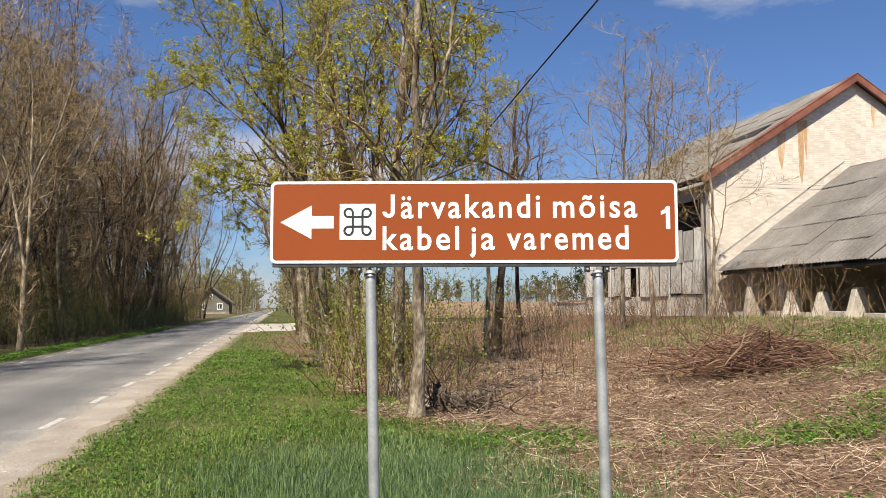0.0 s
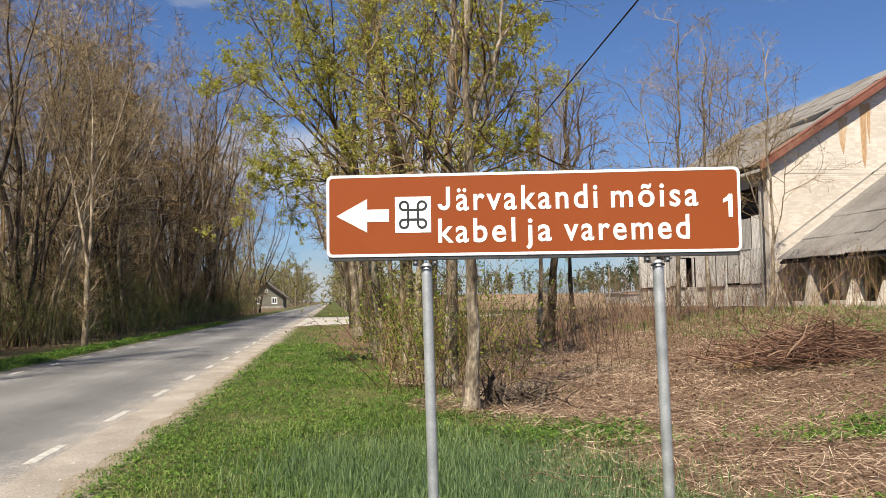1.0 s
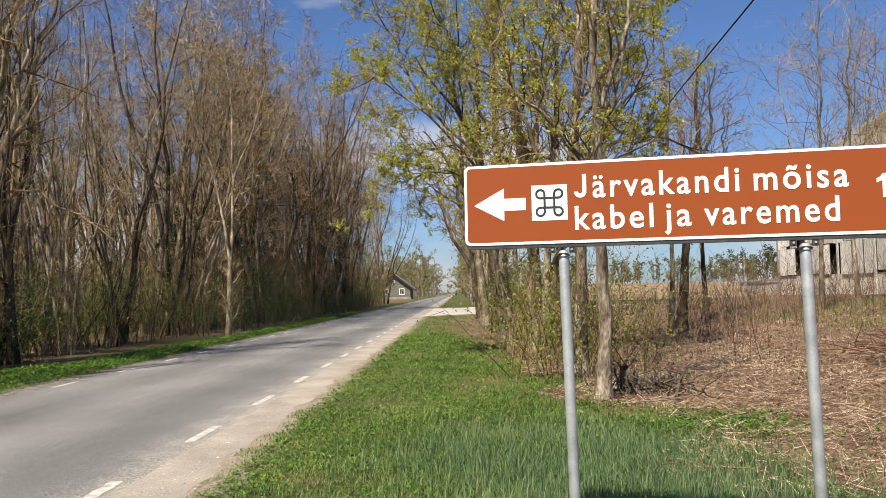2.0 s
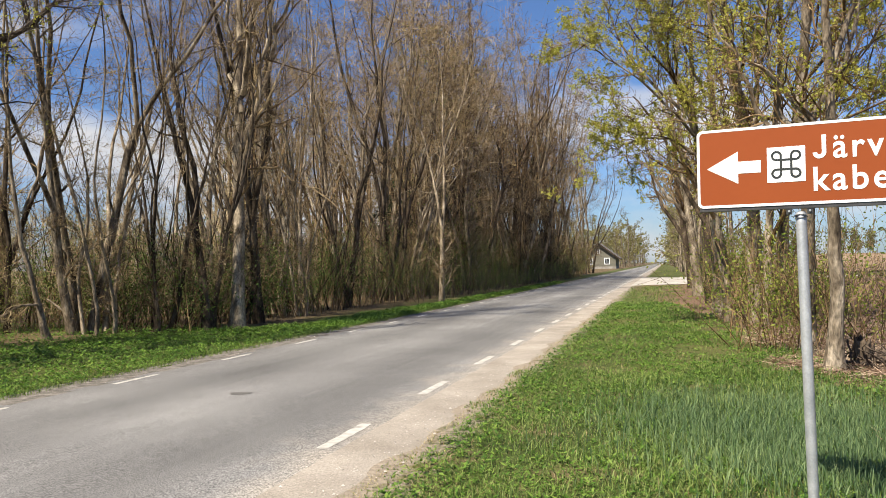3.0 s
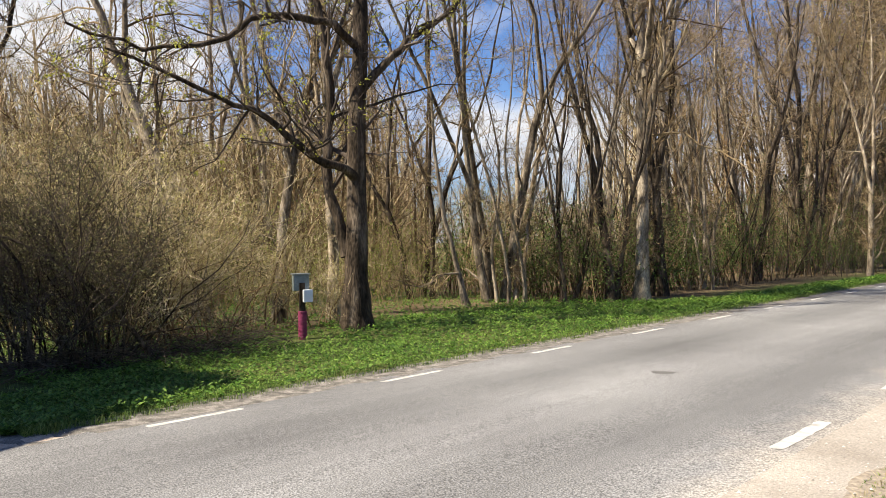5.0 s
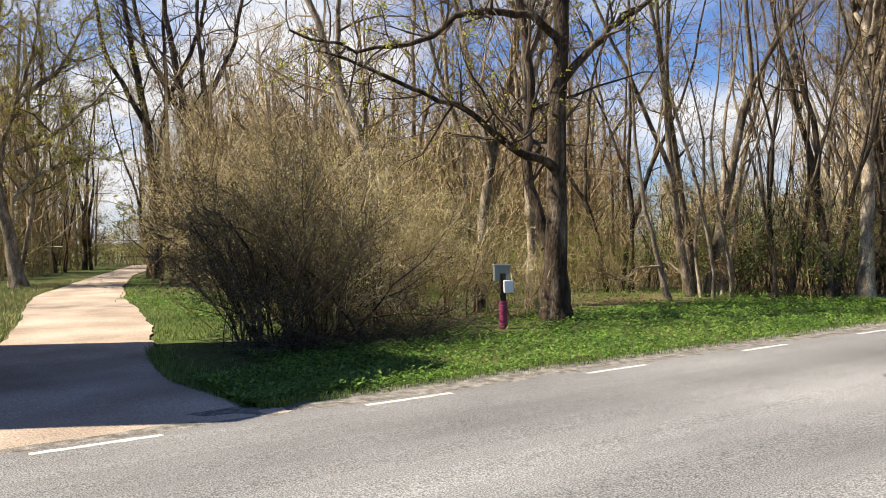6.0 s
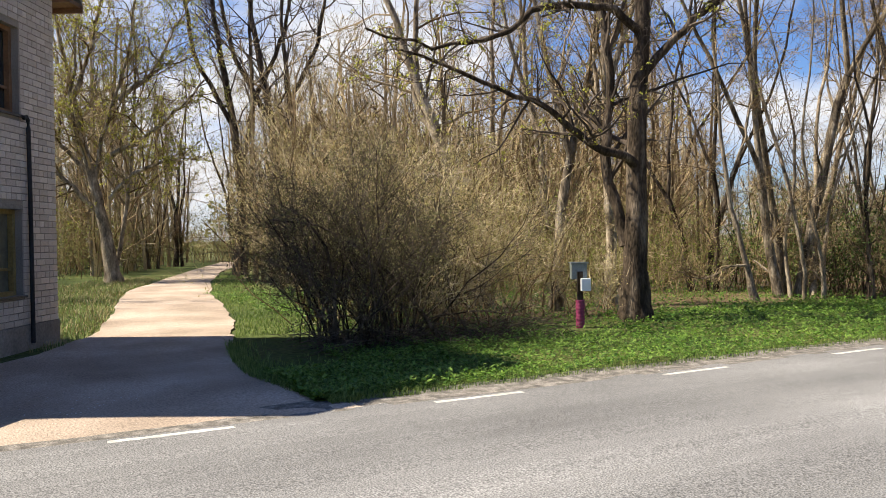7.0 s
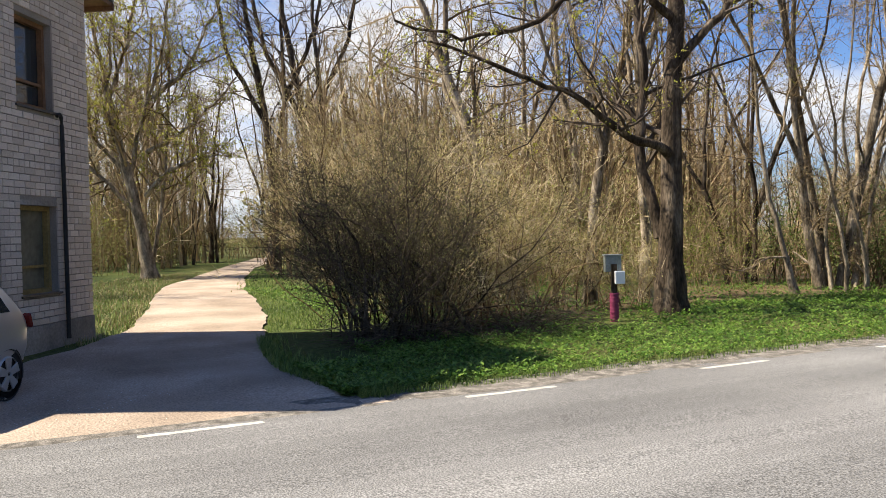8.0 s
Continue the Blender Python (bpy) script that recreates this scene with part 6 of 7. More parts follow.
# ---- shrubs and undergrowth ----
def shrub(name, label, m, rng, stems, spread, tall, lean, r, bark, twig, leaf, leaf_n, leaf_size, share, twigs=5, sprays=4, arch=0.0, group="", thick=1.0, third=3, fan=0.35):
    root = thing(name, m, label, "bush", group)
    q = rng.random(stems) * 2 * np.pi
    d = spread * np.sqrt(rng.random(stems))
    base = np.stack([d * np.cos(q), d * np.sin(q), np.full(stems, -0.05)], 1)
    way = np.stack([np.cos(q) * fan * d / spread, np.sin(q) * fan * d / spread, np.ones(stems)], 1) + rng.normal(0, 0.14, (stems, 3)) + np.array(lean)
    L = tall * rng.uniform(0.55, 1.05, stems)
    p, rr = run_on(rng, base, way, L, r * rng.uniform(0.6, 1.3, stems), 10, 0.25, 0.03 - arch, 0.22)
    v, f = tubes([(p, rr, 5)])
    loose(part("stemwork", mesh_of("stemwork", v, [f], bark, True), bark, root))
    a, b = sprout(rng, p, rr, twigs, 0.2, 1.0, 38, 14, 0.36, 0.4, 4, 0.55, 0.06, 0.18, 0.35, rmin=0.004 * thick)
    c, e = sprout(rng, a, b, sprays, 0.15, 1.0, 40, 16, 0.5, 0.3, 2, 0.65, 0.05, 0.12, 0.45, rmin=0.0028 * thick)
    tips = c
    v, f = joined(tubes([(a, b, 3)]), slivers(rng, c, e * 1.15))
    if third:
        v, f = joined((v, f), streaks(rng, c, third, 0.30, 0.003 * thick, 0.1, 0.35, 0.03))
    loose(part("twigwork", mesh_of("twigwork", v, [f], twig), twig, root))
    some = tips[rng.random(len(tips)) < share]
    v, f = scatter_leaves(rng, some, leaf_n, leaf_size, 0.2, 0.09)
    loose(part("foliage", mesh_of("foliage", v, [f], leaf), leaf, root))
    return root


WILLOW_LEAF = material("tiny_yellowish_leaf", [(0.29, 0.245, 0.09), (0.42, 0.365, 0.145), (0.54, 0.485, 0.22)], 1.0, 0.75, 0, 30, per="island", mottle=0.2, through=0.5, spec=0.2)
WILLOW_TWIG = material("tan_twig", [(0.28, 0.21, 0.12), (0.45, 0.355, 0.22), (0.62, 0.52, 0.34)], 1.2, 0.85, 0, 15, per="island", mottle=0.3, spec=0.2)
# leaf colour darkened to carry the house's shade on the arching bush
PAINTED_SHADE_LEAF = material("small_leaf_painted_shaded", [(0.07, 0.062, 0.028), (0.125, 0.115, 0.048), (0.20, 0.19, 0.08)], 1.0, 0.75, 0, 30, per="island", mottle=0.2, through=0.3, spec=0.2)
rng = np.random.default_rng(71)
# dark bark, twig and leaf colours paint the house's shade over this bush
shrub("arching_bush", "arching bush with dense bare stems, the house's shade painted into its dark colours", on_ground(-9.95, -1.15), rng, 78, 0.95, 3.4, (0.0, 0.0, 0), 0.016, BARK_DARK, TWIG_DARK, PAINTED_SHADE_LEAF, 12, 0.018, 0.95, 9, 5, 0.0, thick=1.0, third=3, fan=0.15)
# two old bent stems in it
bent = thing("bent_shrub_stem", on_ground(-9.3, -1.4), "old dark shrub stem bent over in an arch", "bush")
for k, q in enumerate(([(0.2, 1.3, 0), (0.0, 0.8, 0.8), (-0.2, 0.2, 1.45), (-0.4, -0.5, 1.85), (-0.7, -1.2, 1.95)], [(-0.3, -0.3, 0), (-0.33, -0.27, 0.5), (-0.28, -0.3, 1.0), (-0.33, -0.4, 1.5), (-0.5, -0.65, 1.95), (-0.8, -1.0, 2.2)])):
    p = np.array(q)
    v, f = tubes([(p[None], np.linspace(0.042, 0.012, len(p))[None], 7)])
    part("stem", mesh_of("stem", v, [f], BARK_DARK, True), BARK_DARK, bent)
n = 900
x, y = rng.normal(-9.3, 0.45, n), rng.uniform(-2.2, 1.9, n)
q = rng.random(n) * 2 * np.pi
p, rr = run_on(rng, np.stack([x, y, height(x, y) + 0.25 * rng.random(n) ** 2], 1), np.stack([np.cos(q), np.sin(q), rng.normal(0.05, 0.3, n)], 1), rng.uniform(0.2, 0.9, n), rng.uniform(0.003, 0.008, n), 4, 0.4, 0.0, 0.2)
p[..., 2] = np.maximum(p[..., 2], height(p[..., 0], p[..., 1]) + 0.01)
v, f = tubes([(p, rr, 3)])
tagged(part("fallen_twig", mesh_of("fallen_twig", v, [f], TWIG_DARK), TWIG_DARK), "dead twigs fallen round the foot of the dark bush", "debris", kind="stuff")
WILLOWS = "willow thicket by the drive"
for x, y, n, tall, sp in ((-10.6, 0.1, 40, 3.4, 1.0), (-11.9, 0.9, 42, 4.1, 1.3), (-11.3, 1.7, 24, 2.8, 0.9), (-12.8, -0.2, 44, 4.5, 1.2), (-13.6, 1.8, 40, 4.6, 1.4), (-11.8, 3.2, 24, 3.3, 1.1), (-15.2, 0.8, 44, 5.0, 1.4), (-11.0, 4.6, 12, 1.9, 0.6)):
    shrub("willow_bush", "dense tan willow bush with tiny opening leaves", on_ground(x, y), rng, n, sp, tall, (0, 0, 0), 0.014, TWIG, WILLOW_TWIG, WILLOW_LEAF, 15, 0.017, 0.95, 7, 3, 0.0, WILLOWS, 1.25, 2, 0.42)

# young stems and low green growth under the roadside wood, too many to count
def stems_stuff(name, label, rng, x, y, tall, r, mat, twig_mat, leaf, leaf_n, leaf_size, share, k=3):
    n = len(x)
    base = np.stack([x, y, height(x, y) - 0.03], 1)
    way = np.stack([rng.normal(0, 0.26, n), rng.normal(0, 0.26, n), np.ones(n)], 1)
    p, rr = run_on(rng, base, way, tall, r, 5, 0.3, 0.02, 0.13)
    a, b = sprout(rng, p, rr, k, 0.25, 1.0, 38, 12, 0.3, 0.4, 3, 0.5, 0.06, 0.14, 0.4, rmin=0.005)
    v, f = tubes([(p, rr, 4), (a, b, 3)])
    ob = part(name, mesh_of(name, v, [f], mat), mat)
    tagged(ob, label, "undergrowth", kind="stuff")
    if leaf:
        some = np.concatenate([a[rng.random(len(a)) < share]])
        v, f = scatter_leaves(rng, some, leaf_n, leaf_size, 0.0, 0.24)
        ob = part(name + "_foliage", mesh_of(name, v, [f], leaf), leaf)
        tagged(ob, "fresh green leaves on low undergrowth", "foliage", kind="stuff")


BRUSH_LEAF = material("brush_haze", [(0.16, 0.125, 0.06), (0.24, 0.21, 0.085), (0.25, 0.28, 0.085)], 0.5, 0.8, 0, 10, per="island", through=0.3, spec=0.1)
rng = np.random.default_rng(81)
n = 520
y = 13 + 75 * rng.random(n) ** 1.7
x = -9.0 - 7 * rng.random(n) ** 1.3 - 0.6 * (y < 20)
stems_stuff("sapling_stem", "thin bare young stems crowding under the roadside trees", rng, x, y, rng.uniform(2.5, 7, n), rng.uniform(0.009, 0.026, n), BARK_DARK, TWIG_DARK, None, 0, 0, 0, 3)
n = 1600
y = 12.0 + 82 * rng.random(n) ** 1.35
x = -8.9 - 5.5 * rng.random(n) ** 1.2
GREEN_SHRUB = material("shrub_leaf", [(0.04, 0.07, 0.014), (0.085, 0.135, 0.026), (0.17, 0.225, 0.055)], 0.8, 0.7, 0, 30, per="island", mottle=0.2, through=0.25, spec=0.2)
stems_stuff("green_shrub", "low leafy green shrubs along the edge of the wood", rng, x, y, rng.uniform(0.9, 3.0, n) * (1 + 0.5 * smooth(18, 35, y)), rng.uniform(0.006, 0.014, n), TWIG, TWIG, GREEN_SHRUB, 17, 0.036, 0.9, 5)
n = 620                                     # brush that comes down to the road further on
y = 27 + 66 * rng.random(n)
x = -6.7 - 2.6 * rng.random(n) - 0.8 * (1 - smooth(27, 40, y))
stems_stuff("edge_brush", "dark low brush with some green leaves at the road's far edge", rng, x, y, rng.uniform(0.5, 2.2, n), rng.uniform(0.008, 0.016, n), TWIG_DARK, TWIG_DARK, GREEN_SHRUB, 8, 0.035, 0.7, 6)
n = 400                                     # low dark brush past the end of the wood
y = 88 + 50 * rng.random(n)
x = -8.2 - 6 * rng.random(n)
ok = ~((y > 122) & (x > -9.7))
stems_stuff("far_brush", "low dark brush past the end of the roadside wood", rng, x[ok], y[ok], rng.uniform(1.5, 4.5, ok.sum()), rng.uniform(0.015, 0.03, ok.sum()), TWIG, TWIG, BRUSH_LEAF, 10, 0.07, 0.9, 6)
n = 800                                     # behind the thicket and along the drive
x = -16 - 48 * rng.random(n)
y = np.where(rng.random(n) < 0.5, 3.5 + 9 * rng.random(n), -5.5 - 6 * rng.random(n) - 0.0 * x) + (x + 25) * -0.12
stems_stuff("drive_shrub", "mixed light green shrubs beside the drive", rng, x, y, rng.uniform(1.2, 4.0, n), rng.uniform(0.008, 0.018, n), TWIG, TWIG, BRUSH_LEAF, 18, 0.042, 0.9, 6)
n = 420                                     # around the maple clump on the sign's side
x = 3.9 + 2.6 * rng.random(n)
y = 8.2 + 34 * rng.random(n) ** 1.6
x += 0.02 * y
stems_stuff("verge_shrub", "young shoots with fresh leaves round the maple stems", rng, x, y, rng.uniform(0.8, 3.0, n), rng.uniform(0.005, 0.012, n), TWIG, TWIG, LEAFLET, 9, 0.032, 0.8, 6)
n = 240                                     # reddish saplings before the barn
x = 10 + 11 * rng.random(n)
y = 14 + 9 * rng.random(n) + 0.2 * (x - 10)
stems_stuff("barn_sapling", "reddish-brown bare saplings in front of the barn", rng, x, y, rng.uniform(0.8, 2.6, n), rng.uniform(0.005, 0.012, n), TWIG_RED, TWIG_RED, None, 0, 0, 0, 6)
n = 150
x = 19 + 6 * rng.random(n)
y = 18 - (x - 19) * 1.2 + 5 * rng.random(n)
stems_stuff("annex_weed", "sparse greenish saplings along the annex", rng, x, y, rng.uniform(0.8, 2.4, n), rng.uniform(0.005, 0.010, n), TWIG, TWIG, LEAFLET, 3, 0.03, 0.5, 6)

n = 700                                     # tangled brush behind the roadside wood
x = -15 - 19 * rng.random(n)
y = 4 + 86 * rng.random(n) ** 1.6
stems_stuff("back_brush", "tangled brown and green brush behind the roadside trees", rng, x, y, rng.uniform(2.0, 5.5, n), rng.uniform(0.012, 0.03, n), TWIG, TWIG, BRUSH_LEAF, 18, 0.04, 0.9, 6)

# ---- brush heap and cut debris on the cleared ground ----
def sticks(rng, x, y, z, length, r, tilt, k=3):
    n = len(x)
    q = rng.random(n) * 2 * np.pi
    way = np.stack([np.cos(q), np.sin(q), rng.normal(0, tilt, n)], 1)
    start = np.stack([x, y, z], 1) - unit(way) * length[:, None] * 0.5
    return run_on(rng, start, way, length, r, k, 0.4, 0.0, 0.2)


HEAP = material("cut_branch_bark", [(0.09, 0.045, 0.03), (0.17, 0.095, 0.062), (0.30, 0.19, 0.13)], 0.8, 0.9, 0, 12, per="island", mottle=0.3, spec=0.2)
heap = thing("brush_heap", on_ground(12.3, 8.3), "heap of cut reddish-brown branches on the cleared ground", "brush pile")
rng = np.random.default_rng(91)
n = 1500
u, w = rng.normal(0, 0.78, n), rng.normal(0, 0.5, n)
top = 0.7 * np.exp(-(u / 1.4) ** 2 - (w / 0.9) ** 2)
p, rr = sticks(rng, u * 1.1, w, top * rng.random(n) ** 0.6 + 0.03, rng.uniform(0.4, 1.4, n), rng.uniform(0.004, 0.012, n), 0.22, 5)
p = p @ np.array(Matrix.Rotation(-0.5, 3, "Z")).T
p[..., 2] = np.maximum(p[..., 2], 0.01)
v, f = tubes([(p, rr, 4)])
tagged(part("branch", mesh_of("branch", v, [f], HEAP), HEAP, heap, "tangled cut branches"), kind="stuff")
n = 26
p, rr = sticks(rng, rng.normal(0, 0.9, n), rng.normal(0, 0.45, n), rng.uniform(0.08, 0.55, n), rng.uniform(1.2, 2.6, n), rng.uniform(0.010, 0.024, n), 0.12, 7)
p = p @ np.array(Matrix.Rotation(-0.5, 3, "Z")).T
p[..., 2] = np.maximum(p[..., 2], 0.02)
for k in range(n):
    v, f = tubes([(p[k:k + 1], rr[k:k + 1], 6)])
    part("cut_limb", mesh_of("cut_limb", v, [f], STICK, True), STICK, heap, "long pale cut limb")


def cleared(rng, n, near=1.0):
    """Random places on the cleared ground, denser near the verge."""
    x = 4.4 + 16 * rng.random(n) ** 1.35
    y = -4.5 + 24 * rng.random(n) ** 1.35
    ok = x + 0.12 * y + 0.7 * np.sin(y * 1.3) > 5.6
    return x[ok], y[ok]


def streak_of(p, rr):
    """Flat thin slivers along polylines, cheaper than tubes."""
    n, k, _ = p.shape
    d = unit(p[:, -1] - p[:, 0])
    s = unit(np.cross(d, np.array([0, 0, 1.0]) + rng.normal(0, 0.5, d.shape)))[:, None] * rr[..., None]
    v = np.stack([p - s, p + s], 2).reshape(-1, 3)
    i = (np.arange(n)[:, None] * k * 2 + np.arange(k - 1) * 2).ravel()
    return v, np.stack([i, i + 1, i + 3, i + 2], -1)


x, y = cleared(rng, 76000)
p, rr = sticks(rng, x, y, height(x, y) + rng.uniform(0.005, 0.07, len(x)), rng.uniform(0.05, 0.38, len(x)), rng.uniform(0.0018, 0.0046, len(x)), 0.22, 2)
v, f = streak_of(p, rr)
tagged(part("dry_stalk", mesh_of("dry_stalk", v, [f], STRAW), STRAW), "dry straw-coloured stalks strewn over the cleared ground", "debris", kind="stuff")
x, y = cleared(rng, 1500)
p, rr = sticks(rng, x, y, height(x, y) + rng.uniform(0.01, 0.08, len(x)), rng.uniform(0.25, 0.9, len(x)), rng.uniform(0.003, 0.008, len(x)), 0.16, 4)
v, f = tubes([(p, rr, 4)])
tagged(part("cut_twig", mesh_of("cut_twig", v, [f], STICK), STICK), "cut twigs and thin branches lying on the cleared ground", "debris", kind="stuff")
# swathes of mown reeds, laid roughly one way
x, y = cleared(rng, 12000)
ok = np.sin(x * 0.8 + 0.5 * y) + np.sin(y * 1.1 - 0.4 * x) + 0.5 * smooth(4, -2, y) > 0.2
x, y = x[ok], y[ok]
q = rng.normal(0.25, 0.35, len(x))
L = rng.uniform(0.3, 0.9, len(x))
way = np.stack([np.cos(q), np.sin(q), rng.normal(0, 0.06, len(x))], 1)
p, rr = run_on(rng, np.stack([x, y, height(x, y) + rng.uniform(0.01, 0.09, len(x))], 1) - way * L[:, None] * 0.5, way, L, rng.uniform(0.0016, 0.0032, len(x)), 4, 0.4, 0.0, 0.13)
v, f = streak_of(p, rr)
tagged(part("mown_reed", mesh_of("mown_reed", v, [f], STRAW), STRAW), "swathes of mown dry reeds lying on the cleared ground", "debris", kind="stuff")
# chips and dead leaves
DEAD_LEAF = material("dead_leaf", [(0.075, 0.042, 0.026), (0.18, 0.112, 0.072), (0.37, 0.27, 0.185)], 0.6, 0.85, 0, 12, per="island", mottle=0.25, spec=0.2)
x, y = cleared(rng, 52000)
c = np.stack([x, y, height(x, y) + rng.uniform(0.0, 0.05, len(x))], 1)
u = unit(rng.normal(0, 1, c.shape) * (1, 1, 0.35))
w = unit(np.cross(u, rng.normal(0, 0.3, c.shape) + (0, 0, 1)))
s = rng.uniform(0.008, 0.028, len(x))[:, None] * (1 + 0.06 * np.maximum(y + 2, 0))[:, None]
v = np.stack([c - u * s, c + w * s * 0.5, c + u * s, c - w * s * 0.5], 1).reshape(-1, 3)
tagged(part("dead_leaf", mesh_of("dead_leaf", v, [np.arange(len(v)).reshape(-1, 4)], DEAD_LEAF), DEAD_LEAF), "brown dead leaves and chips on the cleared ground", "debris", kind="stuff")
# upright dry reeds before the far trees
n = 800
x, y = 6.5 + 7 * rng.random(n), 7 + 13 * rng.random(n)
y += 0.25 * (x - 6)
p, rr = run_on(rng, np.stack([x, y, height(x, y) - 0.02], 1), np.stack([rng.normal(0, 0.2, n), rng.normal(0, 0.2, n), np.ones(n)], 1), rng.uniform(0.12, 0.55, n), rng.uniform(0.002, 0.004, n), 3, 0.4, 0, 0.05)
v, f = tubes([(p, rr, 3)])
tagged(part("dry_reed", mesh_of("dry_reed", v, [f], STRAW), STRAW), "upright dry brown stems at the back of the cleared ground", "debris", kind="stuff")
# dark stumps beside the slim tree
for x, y, r, h in ((5.62, 6.3, 0.11, 0.38), (6.5, 6.9, 0.12, 0.16)):
    st = thing("tree_stump", on_ground(x, y), "dark rotten stump with splintered top", "stump")
    q = np.linspace(0, 2 * np.pi, 13)[:-1]
    rows = [np.stack([r * g * np.cos(q) * (1 + 0.15 * np.sin(3 * q)), r * g * np.sin(q), np.full(12, z) + jag * rng.normal(0, 0.06, 12)], 1) for g, z, jag in ((1.5, -0.05, 0), (1.05, 0.08, 0), (0.95, h, 1), (0.5, h * 0.8, 1), (0.05, h * 0.6, 0))]
    v = np.concatenate(rows)
    i = (np.arange(4)[:, None] * 12 + np.arange(12)).ravel()
    j = (np.arange(4)[:, None] * 12 + (np.arange(12) + 1) % 12).ravel()
    part("stump_body", mesh_of("stump_body", v, [np.stack([i, j, j + 12, i + 12], -1)], BARK_DARK), BARK_DARK, st)

roots = thing("root_tangle", on_ground(5.85, 6.2), "tangle of dark roots and twigs beside the slim tree", "brush pile")
n = 150
p, rr = sticks(rng, rng.normal(0.1, 0.32, n), rng.normal(0, 0.25, n), rng.uniform(0.02, 0.32, n) ** 1.2, rng.uniform(0.12, 0.5, n), rng.uniform(0.005, 0.02, n), 1.0, 5)
p[..., 2] = np.maximum(p[..., 2], 0.0)
v, f = tubes([(p, rr, 4)])
loose(part("root", mesh_of("root", v, [f], TWIG_DARK), TWIG_DARK, roots))

# dark low brush between the cleared ground and the side road
rng = np.random.default_rng(95)
n = 700
x, y = 5.8 + 13 * rng.random(n), 18 + 32 * rng.random(n) ** 1.2
stems_stuff("dark_brush", "dark low brush and dead branches behind the cleared ground", rng, x, y, rng.uniform(0.5, 1.5, n), rng.uniform(0.008, 0.016, n), TWIG_DARK, TWIG_DARK, BRUSH_LEAF, 2, 0.04, 0.4, 6)
n = 70
x, y = 8.5 + 4.5 * rng.random(n), 9.5 + 8 * rng.random(n)
stems_stuff("reddish_sapling", "thin upright reddish saplings left standing on the cleared ground", rng, x, y, rng.uniform(0.7, 2.0, n), rng.uniform(0.004, 0.009, n), TWIG_RED, TWIG_RED, None, 0, 0, 0, 6)
SAWDUST = material("fresh_sawdust", [(0.26, 0.16, 0.075), (0.36, 0.23, 0.115)], 3, 0.95, 0.6, 40, mottle=0.3)
for x, y, r, c in ((11.25, 9.2, 0.2, SAWDUST), (12.9, 10.2, 0.4, LITTER)):
    a = np.linspace(0, 2 * np.pi, 19)[:-1]
    rows = [np.stack([r * g * np.cos(a) * (1.2 + 0.2 * np.sin(3 * a)), r * g * np.sin(a), np.full(18, z)], 1) for g, z in ((1, -0.03), (0.75, 0.10), (0.4, 0.2), (0.02, 0.24))]
    v = np.concatenate(rows) + np.concatenate([np.zeros((18, 3)), rng.normal(0, 0.025, (54, 3))])
    i = (np.arange(3)[:, None] * 18 + np.arange(18)).ravel()
    j = (np.arange(3)[:, None] * 18 + (np.arange(18) + 1) % 18).ravel()
    tagged(part("chip_pile", mesh_of("chip_pile", v, [np.stack([i, j, j + 18, i + 18], -1)], c, True), c), "small pile of orange wood chips beside the brush heap", "wood chips").matrix_basis = on_ground(x, y)

# tan and olive brush behind the oak, and closing the end of the drive
n = 330
x, y = -12.4 - 6 * rng.random(n), 5.0 + 10 * rng.random(n)
stems_stuff("tan_brush", "fine tan and light green brush behind the oak", rng, x, y, rng.uniform(0.8, 2.8, n), rng.uniform(0.005, 0.011, n), TWIG_TAN, TWIG_TAN, LEAFLET, 10, 0.024, 0.8, 7)
n = 560
x = -37 - 36 * rng.random(n)
y = np.interp(x, far_edge[::-1, 0], far_edge[::-1, 1]) + np.where(rng.random(n) < 0.5, 0.8 + 7 * rng.random(n), -4.6 - 7 * rng.random(n))
y = np.where(x < -57, 2 + 18 * rng.random(n), y)
stems_stuff("drive_end_brush", "olive and brown brush closing the end of the drive", rng, x, y, rng.uniform(1.0, 4.2, n), rng.uniform(0.01, 0.02, n), TWIG, TWIG, BRUSH_LEAF, 20, 0.05, 0.95, 5)

# ---- grass and herbs on the verges ----
def blades(rng, x, y, tall, wide, bow=0.5):
    """Bent tapering blades: two quads and a tip each are spared to one quad and one triangle."""
    n = len(x)
    q = rng.random(n) * 2 * np.pi
    side = np.stack([np.cos(q), np.sin(q), 0 * q], 1) * wide[:, None]
    lean = np.stack([-np.sin(q), np.cos(q), 0 * q], 1) * rng.normal(0.25, bow * 0.5, n)[:, None]
    b = np.stack([x, y, height(x, y) - 0.01], 1)
    m = b + lean * tall[:, None] * 0.45 + np.array([0, 0, 0.6]) * tall[:, None]
    t = b + lean * tall[:, None] * 1.25 + np.array([0, 0, 0.95]) * tall[:, None]
    v = np.stack([b - side, b + side, m + side * 0.7, m - side * 0.7, t], 1).reshape(-1, 3)
    i = np.arange(n)[:, None] * 5
    return v, [i + np.array([0, 1, 2, 3]), i + np.array([3, 2, 4])]


def strip(rng, n, x0, x1, y0, y1, power=1.6):
    return rng.uniform(x0, x1, n), y0 + (y1 - y0) * rng.random(n) ** power


